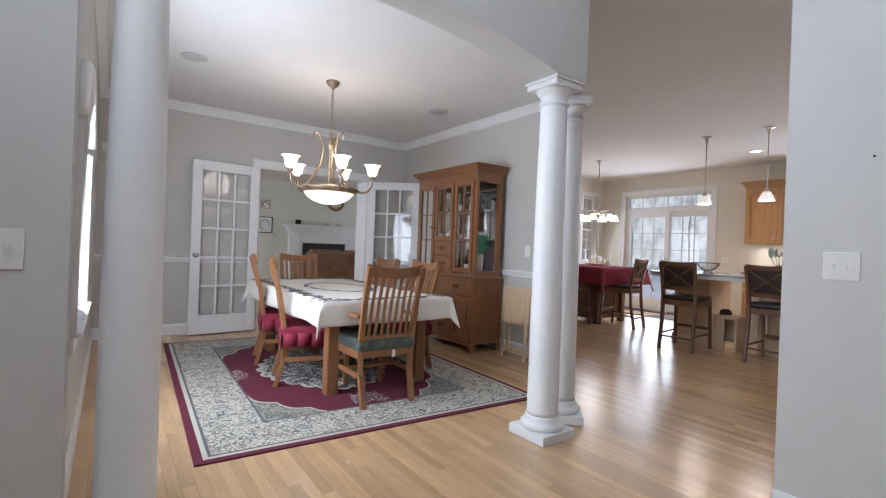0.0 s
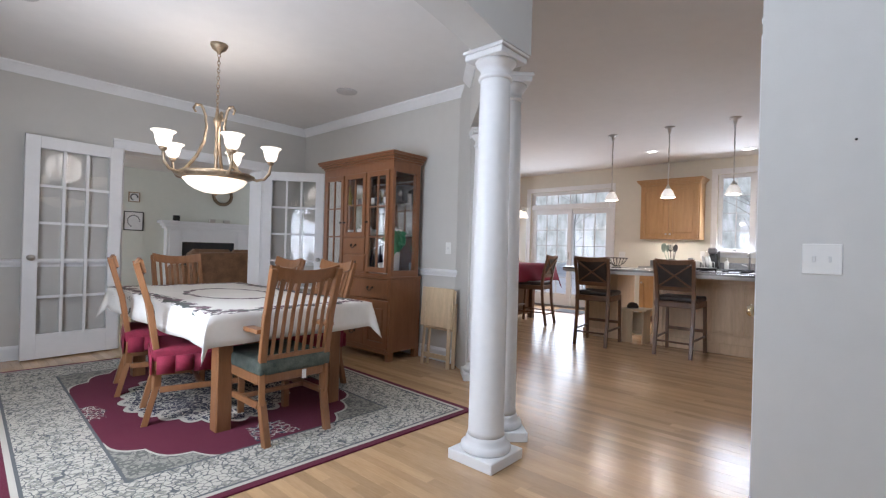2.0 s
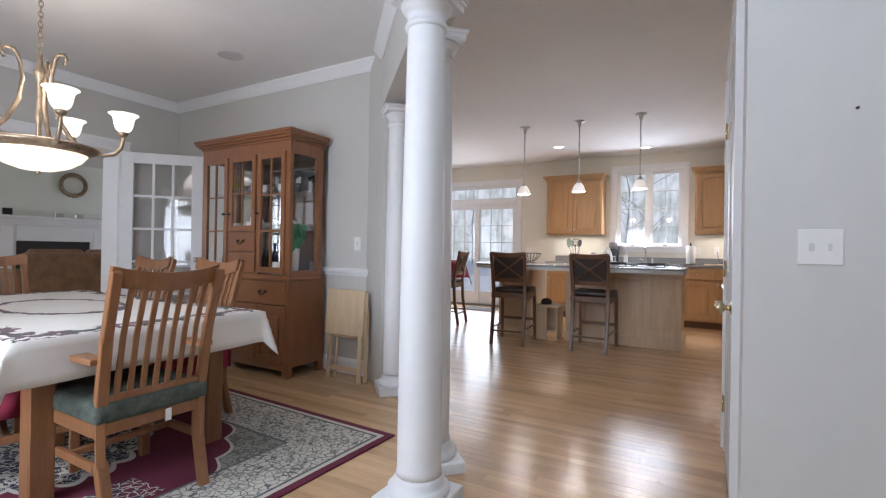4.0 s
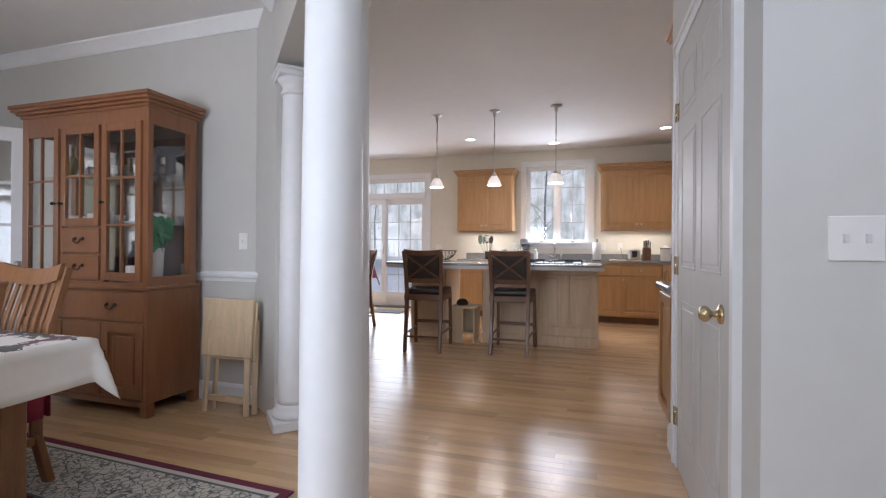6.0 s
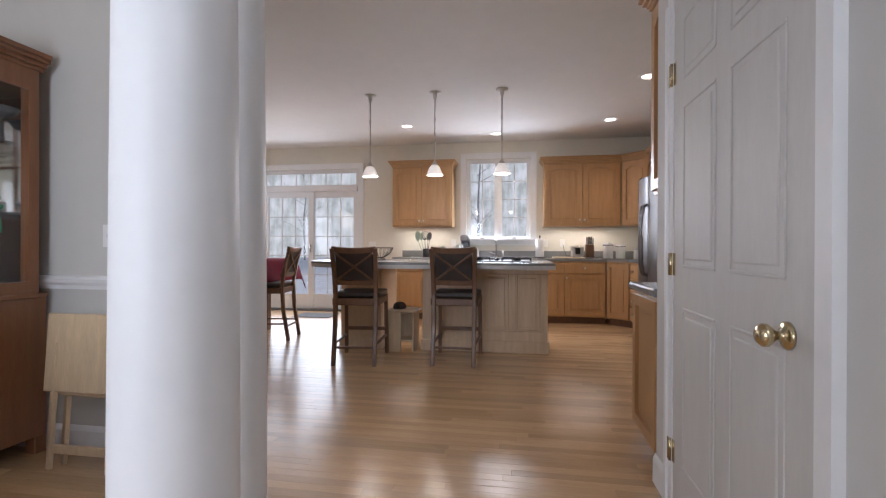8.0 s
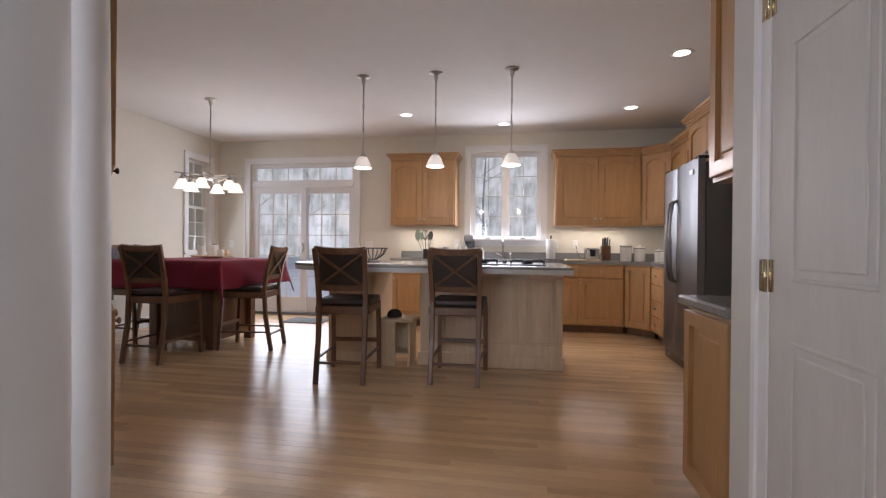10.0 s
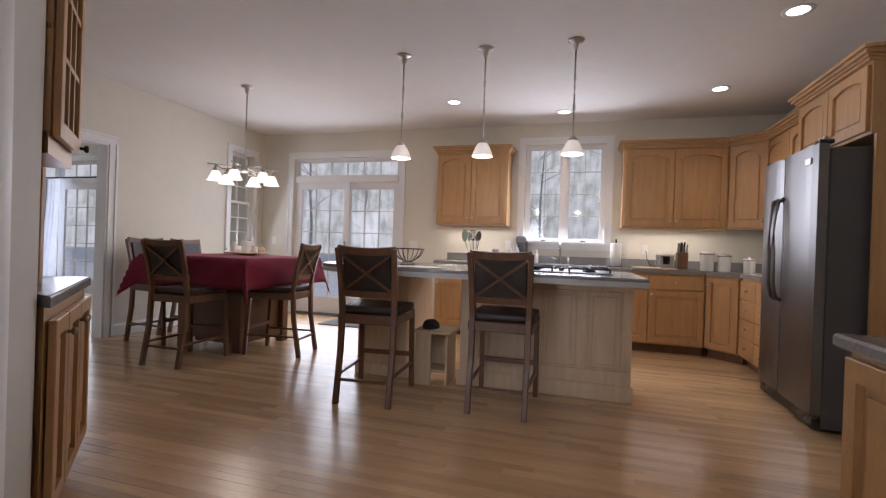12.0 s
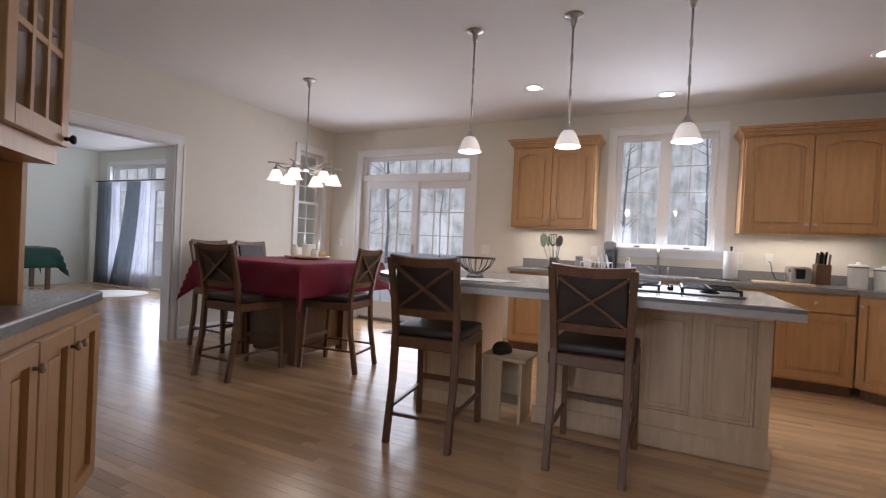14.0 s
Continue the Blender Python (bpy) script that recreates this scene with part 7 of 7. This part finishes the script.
# ---- outside: snowy ground, trees and a far wood ----
SNOW = mat("old_snow_ground", (0.86, 0.87, 0.89), 0.8, var=0.05, scale=0.6, second=(0.68, 0.67, 0.65), bump=0.4, bump_scale=6)
bm = B()
s = 400
holes = [(-s, -s), (s, -s), (s, s), (-s, s)]
prism(bm, holes, -0.9, -0.55)
solid("ground", bm, SNOW, "snow-covered ground round the house", "ground", "structure")
solid("deck", boxes((XW + 0.2, 4.5, -0.4, XW + 3.2, 13.6, -0.06), bevel=0.01), SNOW, "snow-covered wooden deck behind the house", "deck", "structure")
# bark lightened so that distance haze is already in its colour
BARK = mat("hazed_bark", (0.56, 0.56, 0.55), 0.9, var=0.25, scale=5, stretch=(3, 3, 1), bump=0.6, bump_scale=18)
PINEN = mat("evergreen_needles", (0.11, 0.14, 0.10), 0.8, var=0.3, scale=3)


def tree(x, y, h, r, seed, evergreen):
    g = random.Random(seed)
    root = thing("tree", pose(x, y, -0.56), "evergreen tree with drooping clumps of needles" if evergreen else "bare grey winter tree with thin limbs", "tree", "trees behind the house")
    bm = B()
    pts = [(g.uniform(-0.1, 0.1) * i, g.uniform(-0.1, 0.1) * i, h * i / 6) for i in range(7)]
    tube(bm, pts, [r * (1 - 0.14 * i) for i in range(7)], 8)
    for k in range(16 if not evergreen else 10):
        zz = h * g.uniform(0.15, 0.95)
        a, ln = g.uniform(0, 6.28), (h - zz) * 0.25 + 0.6
        b = Vector((0, 0, zz))
        e = b + Vector((math.cos(a), math.sin(a), 0.5 if not evergreen else -0.1)) * ln
        tube(bm, [b, (b + e) / 2 + Vector((0, 0, 0.12)), e], [r * 0.3, r * 0.2, r * 0.06], 5)
        for q2 in range(3):
            c = b + (e - b) * g.uniform(0.4, 0.9)
            tube(bm, [c, c + Vector((g.uniform(-0.6, 0.6), g.uniform(-0.6, 0.6), g.uniform(0.1, 0.7)))], [r * 0.12, r * 0.03], 4)
    part("trunk", bm, BARK, root)
    if evergreen:
        vs, fs = [], []
        for k in range(520):
            u = g.random() ** 0.7
            rad = (1 - u) * h * 0.2 * g.uniform(0.35, 1.1) + 0.1
            a = g.uniform(0, 6.28)
            c = Vector((rad * math.cos(a), rad * math.sin(a), h * (0.12 + 0.88 * u) - rad * 0.25))
            d = Vector((math.cos(a), math.sin(a), -0.4)) * g.uniform(0.18, 0.4)
            sd = Vector((-math.sin(a), math.cos(a), g.uniform(-0.3, 0.3))) * g.uniform(0.08, 0.18)
            i = len(vs)
            vs += [tuple(c - sd), tuple(c + sd), tuple(c + d + sd * 0.3), tuple(c + d - sd * 0.3)]
            fs.append((i, i + 1, i + 2, i + 3))
        me = bpy.data.meshes.new("crown")
        me.from_pydata(vs, [], fs)
        me.materials.append(PINEN)
        cr = new("crown", me)
        cr.parent = root
    return root


g = random.Random(11)
for i in range(7):
    tree(XW + 46 + g.uniform(0, 14), -24 + 66 * (i / 6) + g.uniform(-1.5, 1.5), g.uniform(13, 19), g.uniform(0.12, 0.2), 100 + i, False)
for i in range(9):
    tree(XW + 24 + g.uniform(0, 16), -14 + 5.2 * i + g.uniform(-1.5, 1.5), g.uniform(13, 19), g.uniform(0.1, 0.19), 200 + i, False)
for i in range(5):
    tree(-5 - g.uniform(0, 6), 1 + 3 * i, g.uniform(9, 13), 0.16, 300 + i, i % 2 == 0)


def wood_backdrop():
    """A self-lit far winter wood: pale sky showing between grey trunks and brush."""
    m = bpy.data.materials.new("glowing_winter_wood")
    m.use_nodes = True
    n, l = m.node_tree.nodes, m.node_tree.links
    n.remove(n["Principled BSDF"])
    em, co, mp, nz, nz2, ramp = n.new("ShaderNodeEmission"), n.new("ShaderNodeTexCoord"), n.new("ShaderNodeMapping"), n.new("ShaderNodeTexNoise"), n.new("ShaderNodeTexNoise"), n.new("ShaderNodeValToRGB")
    mp.inputs["Scale"].default_value = (0.8, 0.8, 0.16)
    l.new(co.outputs["Object"], mp.inputs["Vector"])
    l.new(mp.outputs[0], nz.inputs["Vector"])
    l.new(co.outputs["Object"], nz2.inputs["Vector"])
    nz.inputs["Scale"].default_value, nz.inputs["Detail"].default_value = 1.6, 8
    nz2.inputs["Scale"].default_value, nz2.inputs["Detail"].default_value = 0.5, 6
    add = n.new("ShaderNodeMath")
    add.operation = "MULTIPLY_ADD"
    add.inputs[1].default_value = 0.5
    l.new(nz2.outputs["Fac"], add.inputs[0])
    half = n.new("ShaderNodeMath")
    half.operation = "MULTIPLY"
    half.inputs[1].default_value = 0.5
    l.new(nz.outputs["Fac"], half.inputs[0])
    l.new(half.outputs[0], add.inputs[2])
    # pale tones put haze and outdoor brightness into the colour
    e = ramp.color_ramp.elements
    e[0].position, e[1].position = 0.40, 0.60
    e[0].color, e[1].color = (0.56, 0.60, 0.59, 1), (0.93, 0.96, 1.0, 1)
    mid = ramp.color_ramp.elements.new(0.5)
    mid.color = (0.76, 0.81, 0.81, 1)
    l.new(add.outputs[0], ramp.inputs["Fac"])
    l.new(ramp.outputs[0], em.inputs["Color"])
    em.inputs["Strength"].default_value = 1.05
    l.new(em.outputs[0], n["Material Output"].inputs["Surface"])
    return m


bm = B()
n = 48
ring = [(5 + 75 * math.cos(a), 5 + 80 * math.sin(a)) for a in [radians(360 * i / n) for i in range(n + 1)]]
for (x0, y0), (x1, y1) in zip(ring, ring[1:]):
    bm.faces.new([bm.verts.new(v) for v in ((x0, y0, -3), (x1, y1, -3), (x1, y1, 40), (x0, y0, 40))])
solid("backdrop", bm, wood_backdrop(), "self-lit backdrop of hazy winter woodland far behind the house", "backdrop", "structure")

# ---- floor boards ----
def board_mesh(name, length, width, material):
    bm = B()
    box(bm, 0.0003, 0, -0.018, width - 0.0003, length, 0.0, bevel=0.0004)
    return mesh_of(name, bm, material)


floor_ob = bpy.data.objects["floor"]
rng = random.Random(4)
W = 0.057
stock = [board_mesh("oak_board", ln, W, OAKFLOOR) for ln in (0.7, 0.95, 1.2, 1.5)]
LENGTHS = (0.7, 0.95, 1.2, 1.5)
near, verts, faces = 0, [], []
x = 0.07
rows = []
while x < XW + 0.1:
    y = -1.9 - rng.random() * 1.2
    while y < YFAR:
        k = rng.randrange(4)
        rows.append((x, y, k))
        y += LENGTHS[k] + 0.0003
    x += W
close = lambda x, y, k: 4.5 < x < 7.5 and 1.9 < y < 5.2
for x, y, k in rows:
    if (x < 0.95 and y < 7.4) or (x < 1.74 and 3.1 < y < 7.4):
        continue
    if close(x, y, k) and near < 300:
        ob = new("oak_board", stock[k])
        ob.parent = floor_ob
        ob.matrix_world = pose(x, y, 0, rng.uniform(-0.02, 0.02), rng.uniform(-0.3, 0.3), 0)
        near += 1
    else:
        x1 = x + W
        y1 = min(y + LENGTHS[k], YFAR, 3.24 if x < 1.74 and y < 3.24 else YFAR)
        y = max(y, -1.98)
        if y1 - y < 0.02:
            continue
        i = len(verts)
        c = 0.0004
        h0, h1, h2, h3 = (rng.uniform(-0.00014, 0.00014) for _ in range(4))
        a0, a1, b0, b1 = x + 0.0003, x1 - 0.0003, y, y1
        verts += [(a0, b0, -0.018), (a1, b0, -0.018), (a1, b1, -0.018), (a0, b1, -0.018), (a0, b0, -c), (a1, b0, -c), (a1, b1, -c), (a0, b1, -c),
                  (a0 + c, b0 + c, h0), (a1 - c, b0 + c, h1), (a1 - c, b1 - c, h1 + h2 * 0.4), (a0 + c, b1 - c, h0 + h3 * 0.4)]
        for lo in (0, 4):
            faces += [(i + lo + j, i + lo + (j + 1) % 4, i + lo + 4 + (j + 1) % 4, i + lo + 4 + j) for j in range(4)]
        faces.append((i + 8, i + 9, i + 10, i + 11))
me = bpy.data.meshes.new("oak_boards")
me.from_pydata(verts, [], faces)
me.materials.append(OAKFLOOR_J)
rest = new("oak_boards", me)
rest.parent = floor_ob
tagged(rest, "honey oak strip boards", kind="stuff")
